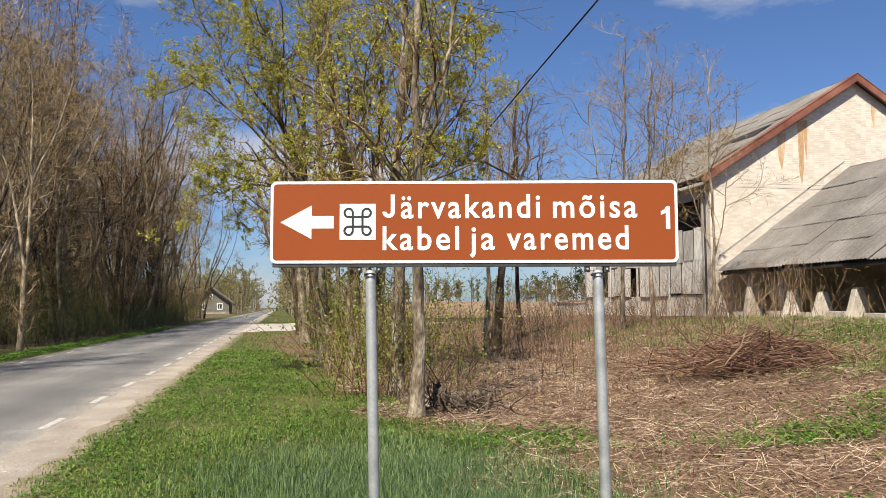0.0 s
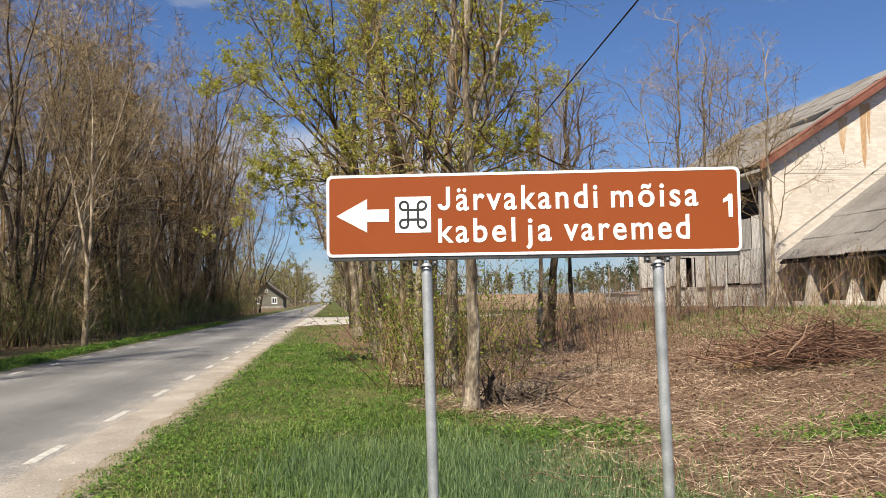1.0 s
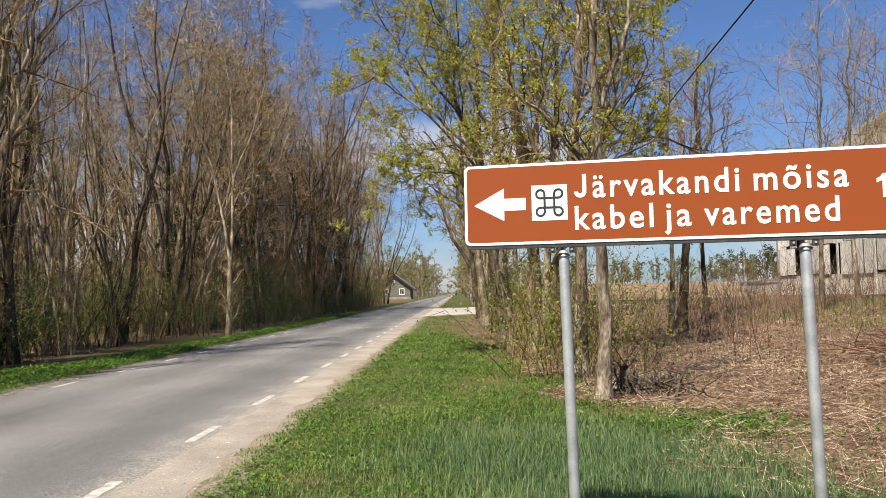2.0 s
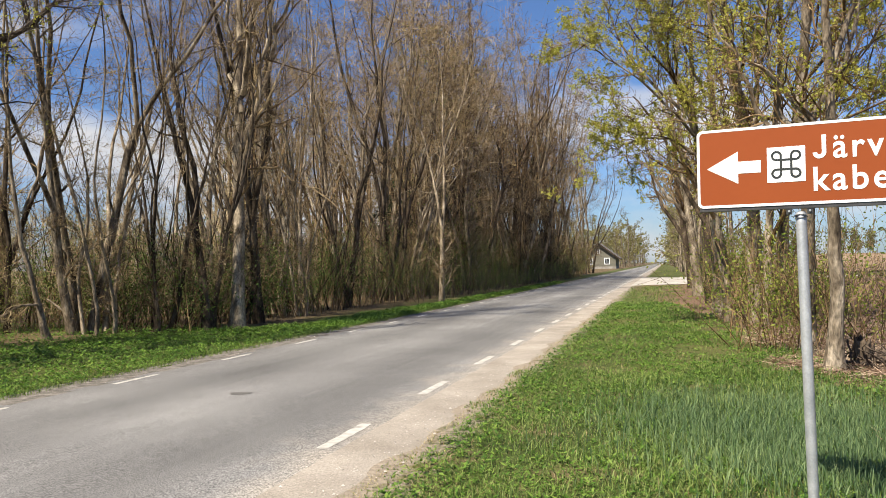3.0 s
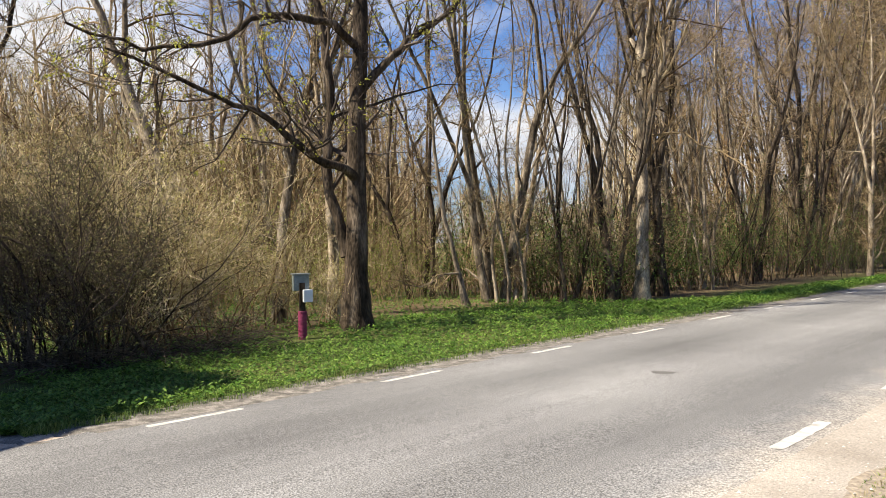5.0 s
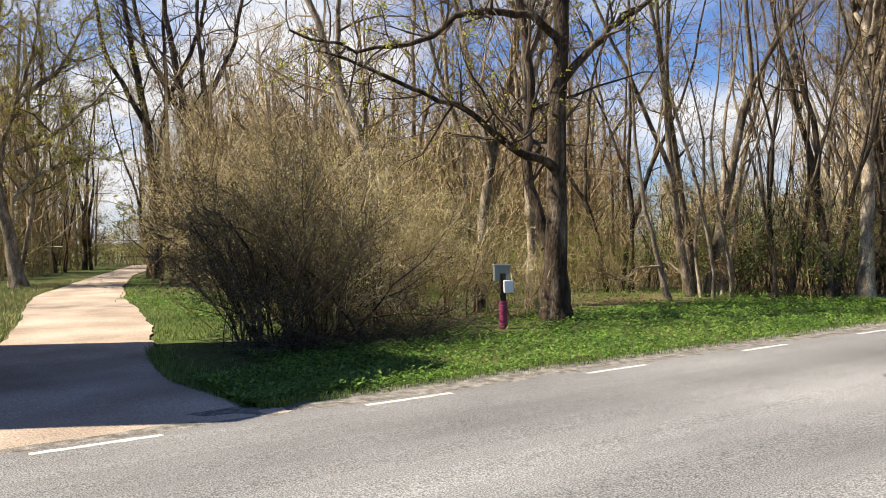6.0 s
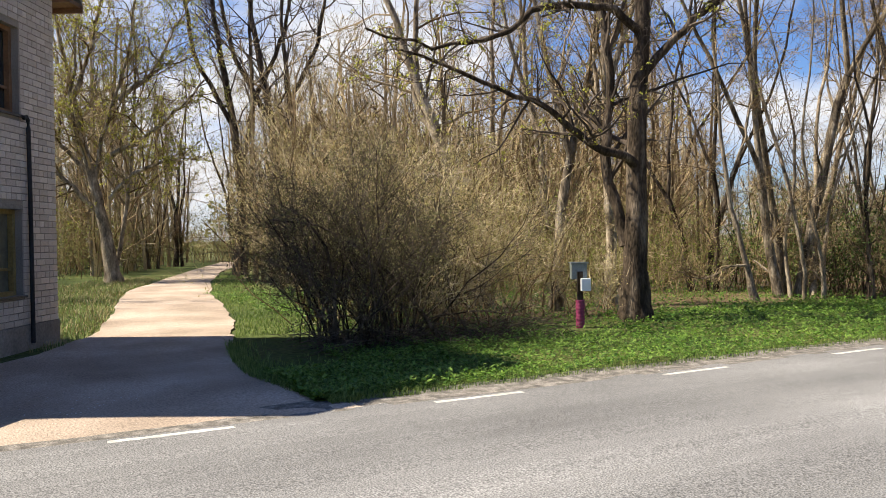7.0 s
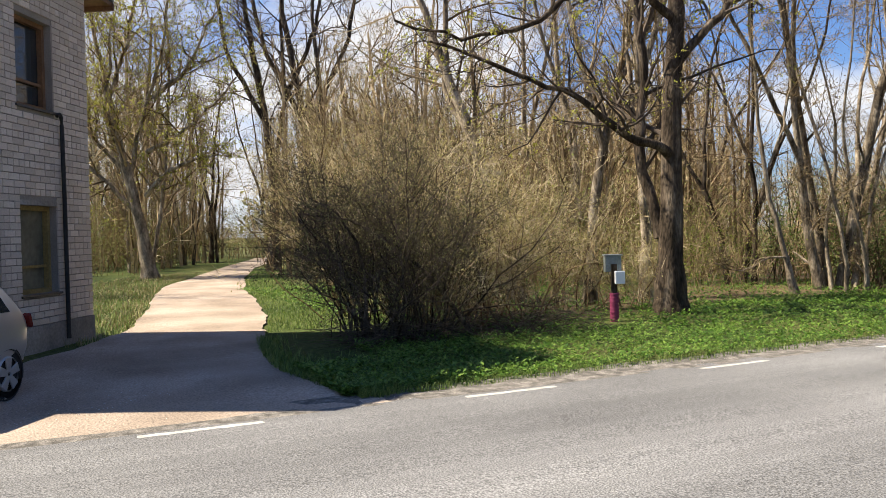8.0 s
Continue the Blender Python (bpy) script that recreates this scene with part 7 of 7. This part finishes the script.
def herbs(rng, x, y, tall, size, per=5):
    """Low herbs: a few broad leaves each, spread round a short stalk."""
    n = len(x)
    par = np.repeat(np.arange(n), per)
    q = rng.random(len(par)) * 2 * np.pi
    c = np.stack([x[par], y[par], height(x[par], y[par]) + tall[par] * rng.uniform(0.4, 1.0, len(par))], 1)
    out = np.stack([np.cos(q), np.sin(q), rng.uniform(-0.1, 0.7, len(par))], 1)
    side = np.stack([-np.sin(q), np.cos(q), rng.normal(0, 0.3, len(par))], 1)
    s = (size[par] * rng.uniform(0.6, 1.3, len(par)))[:, None]
    v = np.stack([c, c + out * s + side * s * 0.45, c + out * s * 2.0, c + out * s - side * s * 0.45], 1).reshape(-1, 3)
    return v, [np.arange(len(v)).reshape(-1, 4)]


rng = np.random.default_rng(121)
# the sign's verge
x, y = strip(rng, 46000, 0.72, 7.5, -4.5, 48, 1.7)
u, w = strip(rng, 70000, 0.72, 6.8, -4.5, 5.5, 1.15)
x, y = np.concatenate([x, u]), np.concatenate([y, w])
tuft = 0.5 + 0.5 * np.sin(x * 3.1 + 1.7 * np.sin(y * 2.3)) * np.sin(y * 2.7 + x)
ok = (rng.random(len(x)) < 0.6 + 0.4 * tuft) & (x + 0.12 * np.minimum(y, 25) + 0.7 * np.sin(y * 1.3) < 6.1 + rng.normal(0, 0.5, len(x))) & (x > 0.70 + 0.16 * np.sin(y * 2.1 + np.sin(y * 5.3)) + 0.10 * np.sin(y * 6.7 + 1) + np.abs(rng.normal(0, 0.14, len(x))))
x, y = x[ok], y[ok]
grow = smooth(0.7, 2.2, x)
tall = rng.uniform(0.03, 0.085, len(x)) * (0.5 + 0.7 * grow) * (0.6 + 0.7 * tuft[ok]) * (1 + 0.012 * np.maximum(y, 0))
v, f = blades(rng, x, y, tall, rng.uniform(0.0026, 0.0055, len(x)) * (1 + 0.05 * np.maximum(y + 1, 0)), 1.5)
tagged(part("verge_grass", mesh_of("verge_grass", v, f, GRASS), GRASS), "short fresh green grass on the sign's verge", "grass", kind="stuff")
n = 46000
x, y = strip(rng, n, 0.95, 6.6, -4.2, 26, 2.2)
ok = (np.sin(x * 1.9 + 1.1) * np.sin(y * 1.3 + 0.5) > -0.6 + rng.normal(0, 0.3, n)) & (x + 0.12 * y < 6.2)
x, y = x[ok], y[ok]
v, f = herbs(rng, x, y, rng.uniform(0.02, 0.07, len(x)), rng.uniform(0.009, 0.023, len(x)) * (1 + 0.03 * np.maximum(y, 0)), 4)
tagged(part("verge_herb", mesh_of("verge_herb", v, f, HERB), HERB), "low broad-leaved herbs among the verge grass", "herbs", kind="stuff")
# longer bluish tufts round the posts
x = np.concatenate([rng.normal(c, 0.55, 3000) for c in (3.6, 4.4, 5.0, 5.4, 4.4, 3.2, 5.3)])
y = np.concatenate([rng.normal(c, 0.8, 3000) for c in (0.6, 0.2, 1.4, -1.2, 2.4, 2.0, 0.4)])
v, f = blades(rng, x, y, rng.uniform(0.08, 0.22, len(x)), rng.uniform(0.0025, 0.0048, len(x)), 0.9)
LONG = material("long_grass_blade", [(0.07, 0.125, 0.055), (0.13, 0.205, 0.085), (0.22, 0.30, 0.13)], 0.5, 0.6, 0, 12, per="island", mottle=0.2, through=0.35, spec=0.3)
tagged(part("long_grass", mesh_of("long_grass", v, f, LONG), LONG), "longer blue-green grass round the sign posts", "grass", kind="stuff")
n = 16000
x, y = strip(rng, n, 0.75, 6.0, -4.5, 24, 1.8)
ok = np.sin(x * 2.3 + 0.4) * np.sin(y * 1.7 + 2.0) > -0.1 + rng.normal(0, 0.3, n)
v, f = blades(rng, x[ok], y[ok], rng.uniform(0.02, 0.08, ok.sum()), rng.uniform(0.0015, 0.003, ok.sum()), 2.0)
tagged(part("withered_grass", mesh_of("withered_grass", v, f, PALE_STRAW), PALE_STRAW), "last year's dry blades among the verge grass", "grass", kind="stuff")
# dry blades near the gravel
x, y = strip(rng, 9000, 0.75, 2.4, -4.5, 20, 1.6)
x = 0.8 + (x - 0.8) ** 2 / 1.6
v, f = blades(rng, x, y, rng.uniform(0.015, 0.05, len(x)), rng.uniform(0.0015, 0.003, len(x)), 3.0)
tagged(part("dry_grass", mesh_of("dry_grass", v, f, PALE_STRAW), PALE_STRAW), "pale dry grass along the gravel shoulder", "grass", kind="stuff")


# leafy herbs on the far verge
n = 42000
y = -3.4 + 66 * rng.random(n) ** 2.2
x = -5.5 - (5.2 - 3.7 * smooth(10, 15, y) - 0.7 * smooth(18, 30, y)) * rng.random(n) ** 1.0
edge = np.where(y < 0, -5.3, -5.4)
ok = (x < edge) & ~((y < -2.2) & (x < -7.5)) & ~((y < 4.2) & (x < -8.9 + 0.3 * np.sin(3 * y) + rng.normal(0, 0.3, n)))
x, y = x[ok], y[ok]
v, f = herbs(rng, x, y, rng.uniform(0.03, 0.15, len(x)) * (0.6 + 0.5 * np.sin(x * 2.1 + y) ** 2), rng.uniform(0.015, 0.032, len(x)) * (1 + 0.02 * np.maximum(y, 0)), 4)
tagged(part("herb_carpet", mesh_of("herb_carpet", v, f, HERB), HERB), "lush low green herbs on the far verge", "herbs", kind="stuff")
x, y = strip(rng, 30000, -9.0, -5.38, -3.3, 60, 2.2)
x = -5.38 + (x + 5.38) * rng.random(len(x)) ** 1.2 * (1 - 0.6 * smooth(10, 15, y) - 0.2 * smooth(18, 30, y))
v, f = blades(rng, x, y, rng.uniform(0.03, 0.11, len(x)), rng.uniform(0.002, 0.004, len(x)) * (1 + 0.04 * np.maximum(y, 0)))
tagged(part("far_verge_grass", mesh_of("far_verge_grass", v, f, GRASS), GRASS), "green grass on the far verge", "grass", kind="stuff")
# herbs under the thicket, and grass by the drive
n = 9000
x, y = -9.0 - 14 * rng.random(n), -1.0 + 15 * rng.random(n)
v, f = herbs(rng, x, y, rng.uniform(0.03, 0.14, n), rng.uniform(0.02, 0.045, n), 4)
tagged(part("shade_herb", mesh_of("shade_herb", v, f, HERB), HERB), "green herbs under the thicket", "herbs", kind="stuff")
n = 26000
x = -11.5 - 24 * rng.random(n) ** 1.3
mid = np.interp(x, near_edge[::-1, 0], near_edge[::-1, 1])
top = np.interp(x, far_edge[::-1, 0], far_edge[::-1, 1])
y = np.where(rng.random(n) < 0.6, mid - 0.05 - 3.0 * rng.random(n) ** 1.2, top + 0.05 + 1.6 * rng.random(n))
lx = (x + 12.5) * 0.866 - (y + 5.42) * 0.5
ly = (x + 12.5) * 0.5 + (y + 5.42) * 0.866
ok = (ly > 0.1) | (lx < -0.1)
x, y = x[ok], y[ok]
v, f = blades(rng, x, y, rng.uniform(0.03, 0.11, len(x)), rng.uniform(0.004, 0.009, len(x)))
tagged(part("drive_grass", mesh_of("drive_grass", v, f, GRASS), GRASS), "green grass edging the gravel drive", "grass", kind="stuff")
ok = y < np.interp(x, near_edge[::-1, 0], near_edge[::-1, 1])
x, y = x[ok][::2] + 0.1, y[ok][::2]
v, f = blades(rng, x, y, rng.uniform(0.06, 0.22, len(x)), rng.uniform(0.003, 0.006, len(x)), 0.9)
tagged(part("drive_dry_grass", mesh_of("drive_dry_grass", v, f, PALE_STRAW), PALE_STRAW), "dry pale grass stalks by the drive", "grass", kind="stuff")
# green growth on the bank before the barn
n = 14000
x, y = 13 + 11 * rng.random(n), 6 + 17 * rng.random(n)
v, f = blades(rng, x, y, rng.uniform(0.05, 0.2, n), rng.uniform(0.006, 0.012, n))
tagged(part("bank_grass", mesh_of("bank_grass", v, f, GRASS), GRASS), "patchy green grass on the bank before the barn", "grass", kind="stuff")
x, y = cleared(rng, 16000)
ok = np.sin(x * 1.1 + 0.8) * np.sin(y * 0.9 + 0.4) + 0.5 * np.exp(-((x - 9.6) ** 2 + (y - 2.6) ** 2)) > 0.42 + rng.normal(0, 0.15, len(x))
v, f = blades(rng, x[ok], y[ok], rng.uniform(0.05, 0.16, ok.sum()), rng.uniform(0.003, 0.006, ok.sum()))
tagged(part("sprouting_grass", mesh_of("sprouting_grass", v, f, GRASS), GRASS), "green grass sprouting through the cut debris", "grass", kind="stuff")

# tufts over the drive's edge by the bush, and green patches on the cleared ground
k = rng.integers(0, 190, 5200)
x, y = fine_far[k, 0] + rng.normal(0, 0.10, len(k)), fine_far[k, 1] + np.abs(rng.normal(0, 0.16, len(k))) - 0.06
v, f = blades(rng, x, y, rng.uniform(0.05, 0.14, len(k)), rng.uniform(0.003, 0.006, len(k)), 0.9)
tagged(part("edge_grass", mesh_of("edge_grass", v, f, GRASS), GRASS), "grass tufts along the edge of the drive", "grass", kind="stuff")
x = np.concatenate([rng.normal(c, s, m) for c, s, m in ((9.7, 0.9, 1400), (7.0, 0.5, 500), (6.3, 0.5, 900), (12.2, 1.0, 900), (16.5, 2.0, 2600), (11.0, 0.8, 500), (14.0, 1.0, 900))])
y = np.concatenate([rng.normal(c, s, m) for c, s, m in ((2.7, 0.35, 1400), (-0.4, 0.3, 500), (3.6, 0.5, 900), (3.8, 0.4, 900), (10.5, 1.6, 2600), (1.0, 0.3, 500), (6.4, 0.6, 900))])
v, f = herbs(rng, x, y, rng.uniform(0.03, 0.12, len(x)), rng.uniform(0.012, 0.03, len(x)) * (1 + 0.02 * np.maximum(y, 0)), 4)
tagged(part("sprouting_herb", mesh_of("sprouting_herb", v, f, HERB), HERB), "bright green herbs sprouting in patches on the cleared ground", "herbs", kind="stuff")

# ---- far woods ----
def wood_stuff(name, label, rng, x, y, tall, angle, mat, leaf, per, size, low=0.2, hair=4):
    n = len(x)
    base = np.stack([x, y, height(x, y) - 0.2], 1)
    p, rr = run_on(rng, base, np.tile([0, 0, 1.0], (n, 1)) + rng.normal(0, 0.04, (n, 3)), tall, tall * 0.014, 4, 0.3, 0, 0.03)
    a, b = sprout(rng, p, rr, 7, low, 1.0, angle, 10, 0.35, 0.5, 3, 0.5, 0.1, 0.1, 0.4, rmin=0.03)
    c, e = sprout(rng, a, b, 3, 0.2, 1.0, 38, 12, 0.5, 0.3, 2, 0.6, 0.05, 0.1, 0.5, rmin=0.022)
    v, f = joined(tubes([(p, rr, 4), (a, b, 3), (c, e, 3)]), streaks(rng, c, hair, max(size * 4.5, 0.8), min(max(size * 0.1, 0.008), 0.02), 0.0, 0.5, max(size * 2, 0.3)))
    tagged(part(name, mesh_of(name, v, [f], mat), mat), label, "trees", kind="stuff")
    v, f = scatter_leaves(rng, c, per, size, 0.0, size * 1.2)
    tagged(part(name + "_crown", mesh_of(name, v, [f], leaf), leaf), "hazy crowns of the far trees", "trees", kind="stuff")


HAZY = material("far_spring_crown", [(0.17, 0.145, 0.06), (0.26, 0.235, 0.09), (0.34, 0.32, 0.13)], 0.1, 0.9, 0, 3, per="island", through=0.5, spec=0.1)
OLIVE = material("olive_far_crown", [(0.12, 0.11, 0.055), (0.18, 0.165, 0.082), (0.24, 0.215, 0.11)], 0.1, 0.9, 0, 3, per="island", through=0.3, spec=0.1)
PINE = material("pine_needles", [(0.03, 0.042, 0.02), (0.048, 0.066, 0.03), (0.075, 0.095, 0.042)], 0.1, 0.9, 0, 3, per="island", through=0.1, spec=0.1)
rng = np.random.default_rng(141)
n = 300                                      # both sides of the far road
y = 100 + 420 * rng.random(n) ** 1.2
x = np.where(rng.random(n) < 0.68, -8.5 - 45 * rng.random(n) ** 1.4, 5.0 + 7 * rng.random(n))
ok = ~((x < -5) & (y < 236))
wood_stuff("far_road_tree", "spring trees lining the road far ahead", rng, x[ok], y[ok], rng.uniform(11, 18, ok.sum()), 58, BARK, HAZY, 18, 0.27, 0.06, 2)
n = 44
y, x = 45 + 90 * rng.random(n), 4.6 + 3.5 * rng.random(n)
ok = (y > 80) | (y < 50)
wood_stuff("verge_row_tree", "bare trees of the row along the verge far ahead", rng, x[ok], y[ok], rng.uniform(8, 13, ok.sum()), 58, BARK, HAZY, 2, 0.16)
n = 200                                      # wood beyond the field
x = 6 + 394 * rng.random(n)
y = 330 + 60 * rng.random(n)
wood_stuff("field_edge_tree", "spring wood beyond the ploughed field", rng, x, y, rng.uniform(7, 11, n), 38, BARK, OLIVE, 15, 0.36, 0.0, 0)
n = 110
x = 140 + 300 * rng.random(n)
y = 400 + 60 * rng.random(n)
wood_stuff("far_pine", "dark pines on the horizon beyond the field", rng, x, y, rng.uniform(13, 18, n), 38, BARK_DARK, PINE, 12, 0.55, 0.05, 0)
n = 190                                      # closing the view along the drive
x = -38 - 45 * rng.random(n)
y = -32 + 70 * rng.random(n)
ok = np.abs(y - np.interp(x, far_edge[::-1, 0], far_edge[::-1, 1]) + 1.2) > np.where(x > -58, 3.2, -1.0)
ok &= ~open_sky(x, y)
wood_stuff("drive_wood", "brown and olive spring wood along the drive", rng, x[ok], y[ok], rng.uniform(6, 15, ok.sum()), 38, TWIG_TAN, HAZY, 13, 0.062, 0.03, 15)
n = 150                                       # behind the roadside wood and the drive
x = -34 - 60 * rng.random(n)
y = -30 + 130 * rng.random(n)
ok = (np.abs(y - (3 - (x + 45) * 0.33)) > 4) & ~open_sky(x - 14, y)
wood_stuff("back_wood", "hazy spring wood behind the roadside trees", rng, x[ok] - 14, y[ok], rng.uniform(6, 13, ok.sum()), 38, TWIG_TAN, HAZY, 9, 0.075, 0.05, 12)
n = 300                                       # haze of far twigs all along the drive's side
q = np.radians(rng.uniform(29, 112, n))
d = rng.uniform(46, 74, n)
x, y = 2 - d * np.sin(q), -6 + d * np.cos(q)
ok = np.abs(y - np.interp(x, far_edge[::-1, 0], far_edge[::-1, 1]) + 1.2) > 3.0
low_sky = open_sky(x, y)
# the brighter tan paints in the paleness of distance and cloud light behind
wood_stuff("hazy_wood", "far bare twigs behind the thicket, tan painted paler for distance and cloud light", rng, x[ok], y[ok], (rng.uniform(7, 11, n) * np.where(low_sky, 0.5, 1.0))[ok], 38, WILLOW_TWIG, HAZY, 9, 0.06, 0.03, 12)
n = 170                                       # tall fine brush behind the willows
x, y = -17 - 17 * rng.random(n), 1.5 + 20 * rng.random(n)
ok = ~open_sky(x, y)
wood_stuff("thicket_wood", "fine tan twigs of tall brush behind the willows", rng, x[ok], y[ok], rng.uniform(4.5, 9, ok.sum()), 38, TWIG_TAN, WILLOW_LEAF, 7, 0.032, 0.05, 9)
n = 120                                       # depth of the roadside wood
x = -15.5 - 16 * rng.random(n)
y = 24 + 95 * rng.random(n) ** 0.9
x, y = x[~open_sky(x, y)], y[~open_sky(x, y)]
n = len(x)
wood_stuff("inner_wood", "brown tangle of stems and twigs deep in the roadside wood", rng, x, y, rng.uniform(8, 15, n), 38, TWIG, BRUSH_LEAF, 5, 0.08, 0.05, 7)
# the rest of the horizon all round, to close the place
n = 160
q = rng.random(n) * 2 * np.pi
q = q[(np.sin(q) < 0.2) | (np.cos(q) < -0.2)]
d = rng.uniform(190, 300, len(q))
wood_stuff("horizon_wood", "hazy wood closing the horizon", rng, d * np.cos(q), d * np.sin(q), rng.uniform(10, 17, len(q)), 58, BARK, HAZY, 2, 0.8)

# loose stones on the gravel shoulder and along the drive's mouth
n = 3200
x = np.where(rng.random(n) < 0.7, rng.normal(0.45, 0.22, n), rng.normal(-5.3, 0.12, n))
y = -4 + 22 * rng.random(n) ** 1.5
x[:700], y[:700] = rng.uniform(-7.5, -5.0, 700), rng.uniform(-8, -4.2, 700)
z = np.where(x > -2, 0.006, -0.09)
s = rng.uniform(0.004, 0.013, n) * (1 + 0.6 * (rng.random(n) < 0.1))
c = np.stack([x, y, z], 1)
o = np.array([(1, 0, 0), (-0.5, 0.87, 0), (-0.5, -0.87, 0), (0.1, 0.1, 0.7), (0.3, 0.2, 0.7)])
jit = rng.uniform(0.6, 1.3, (n, 4, 3))
v = (c[:, None] + o[None, :4] * s[:, None, None] * jit).reshape(-1, 3)
i = np.arange(n)[:, None] * 4
f = np.concatenate([i + np.array(q) for q in ((0, 1, 3), (1, 2, 3), (2, 0, 3))])
PEBBLE = material("pebble", [(0.24, 0.21, 0.18), (0.38, 0.34, 0.30), (0.52, 0.48, 0.43)], 2, 0.9, 0, 30, per="island", mottle=0.2)
tagged(part("pebble", mesh_of("pebble", v, [f], PEBBLE), PEBBLE), "small loose stones on the gravel edges", "stones", kind="stuff")

# ---- bricks, last ----
def brick_mesh(w, h, d, seed):
    r = np.random.default_rng(seed)
    bm = bmesh.new()
    box(bm, 0, w, 0, d, 0, h)
    for vtx in bm.verts:
        vtx.co += Vector(r.normal(0, 0.0015, 3))
    front = [e for e in bm.edges if all(q.co.y > d * 0.5 for q in e.verts)]
    bmesh.ops.bevel(bm, geom=front, offset=0.005, segments=1, affect="EDGES")
    me = bpy.data.meshes.new("brick")
    bm.to_mesh(me)
    bm.free()
    me.materials.append(GREY_BRICK)
    return me


FULL = [brick_mesh(0.249, 0.088, 0.022, s) for s in range(5)]
HALF = [brick_mesh(0.119, 0.088, 0.022, s + 20) for s in range(5)]
rng = np.random.default_rng(161)
rest = []
for row in range(int((HE - 0.32) / 0.1)):
    z = 0.305 + 0.1 * row
    gaps = sorted((a - 0.0, b + 0.0) for a, b, c, d, kind in WINS if z + 0.088 > c - 0.036 and z < d + (0.076 if kind == "low" else 0.0))
    spans, x = [], 0.0
    for g0, g1 in gaps:
        spans.append((x, g0))
        x = g1
    spans.append((x, HW))
    for s0, s1 in spans:
        x = s0
        first = 0.119 if row % 2 else 0.249
        while s1 - x > 0.03:
            w = first if x == s0 else (0.119 if row % 4 == 3 else 0.249)
            w = min(w, s1 - x)
            if (abs(w - 0.249) < 0.002 or abs(w - 0.119) < 0.002) and x < 2.5 and z < 5.2:
                ob = part("brick", (HALF if w < 0.2 else FULL)[int(rng.integers(0, 5))], GREY_BRICK, house)
                ob.location = (x, -0.012 + rng.normal(0, 0.0015), z)
            else:
                rest.append((x, z, w))
            x += w + 0.011
v = np.array([[(a, -0.012, z), (a + w, -0.012, z), (a + w, -0.012, z + 0.088), (a, -0.012, z + 0.088), (a, 0.009, z), (a + w, 0.009, z), (a + w, 0.009, z + 0.088), (a, 0.009, z + 0.088)] for a, z, w in rest]).reshape(-1, 3)
i = np.arange(len(rest))[:, None] * 8
f = np.concatenate([i + np.array(q) for q in ((4, 5, 6, 7), (0, 1, 5, 4), (2, 3, 7, 6), (1, 2, 6, 5), (3, 0, 4, 7))])
tagged(part("brickwork", mesh_of("brickwork", v, [f], GREY_BRICK), GREY_BRICK, house, "grey silicate bricks"), kind="stuff")

# the barn gable's small cream bricks
rows = []
for row in range(int(BR / 0.085)):
    z = 0.0 + 0.085 * row
    half = BW / 2 if z < BE - 0.3 else (BR - 0.35 - z) / (BR - BE) * BW / 2
    a0, a1 = BW / 2 - half + 0.05, min(BW / 2 + half - 0.05, 9.5)
    if BE - 0.54 < z < BE - 0.4:
        a0 = 5.7
    x = a0
    while x + 0.25 < a1:
        wide = 0.12 if x == a0 and row % 2 else 0.25
        rows.append((x, z, wide))
        x += wide + 0.010
rows = np.array(rows)
jit = rng.normal(0, 0.0025, len(rows))
w, h = rows[:, 2], 0.077
v = np.stack([np.stack([rows[:, 0] + dx, y + jit * (y < 0), rows[:, 1] + dz], 1) for y, dx, dz in ((0.05, 0, 0), (0.05, w, 0), (0.05, w, h), (0.05, 0, h), (0.0, 0, 0), (0.0, w, 0), (0.0, w, h), (0.0, 0, h))], 1).reshape(-1, 3)
i = np.arange(len(rows))[:, None] * 8
f = np.concatenate([i + np.array(q) for q in ((5, 4, 7, 6), (1, 0, 4, 5), (3, 2, 6, 7))])
tagged(part("gable_brick", mesh_of("gable_brick", v, [f], CREAM_BRICK), CREAM_BRICK, barn, "cream bricks of the gable"), kind="stuff")
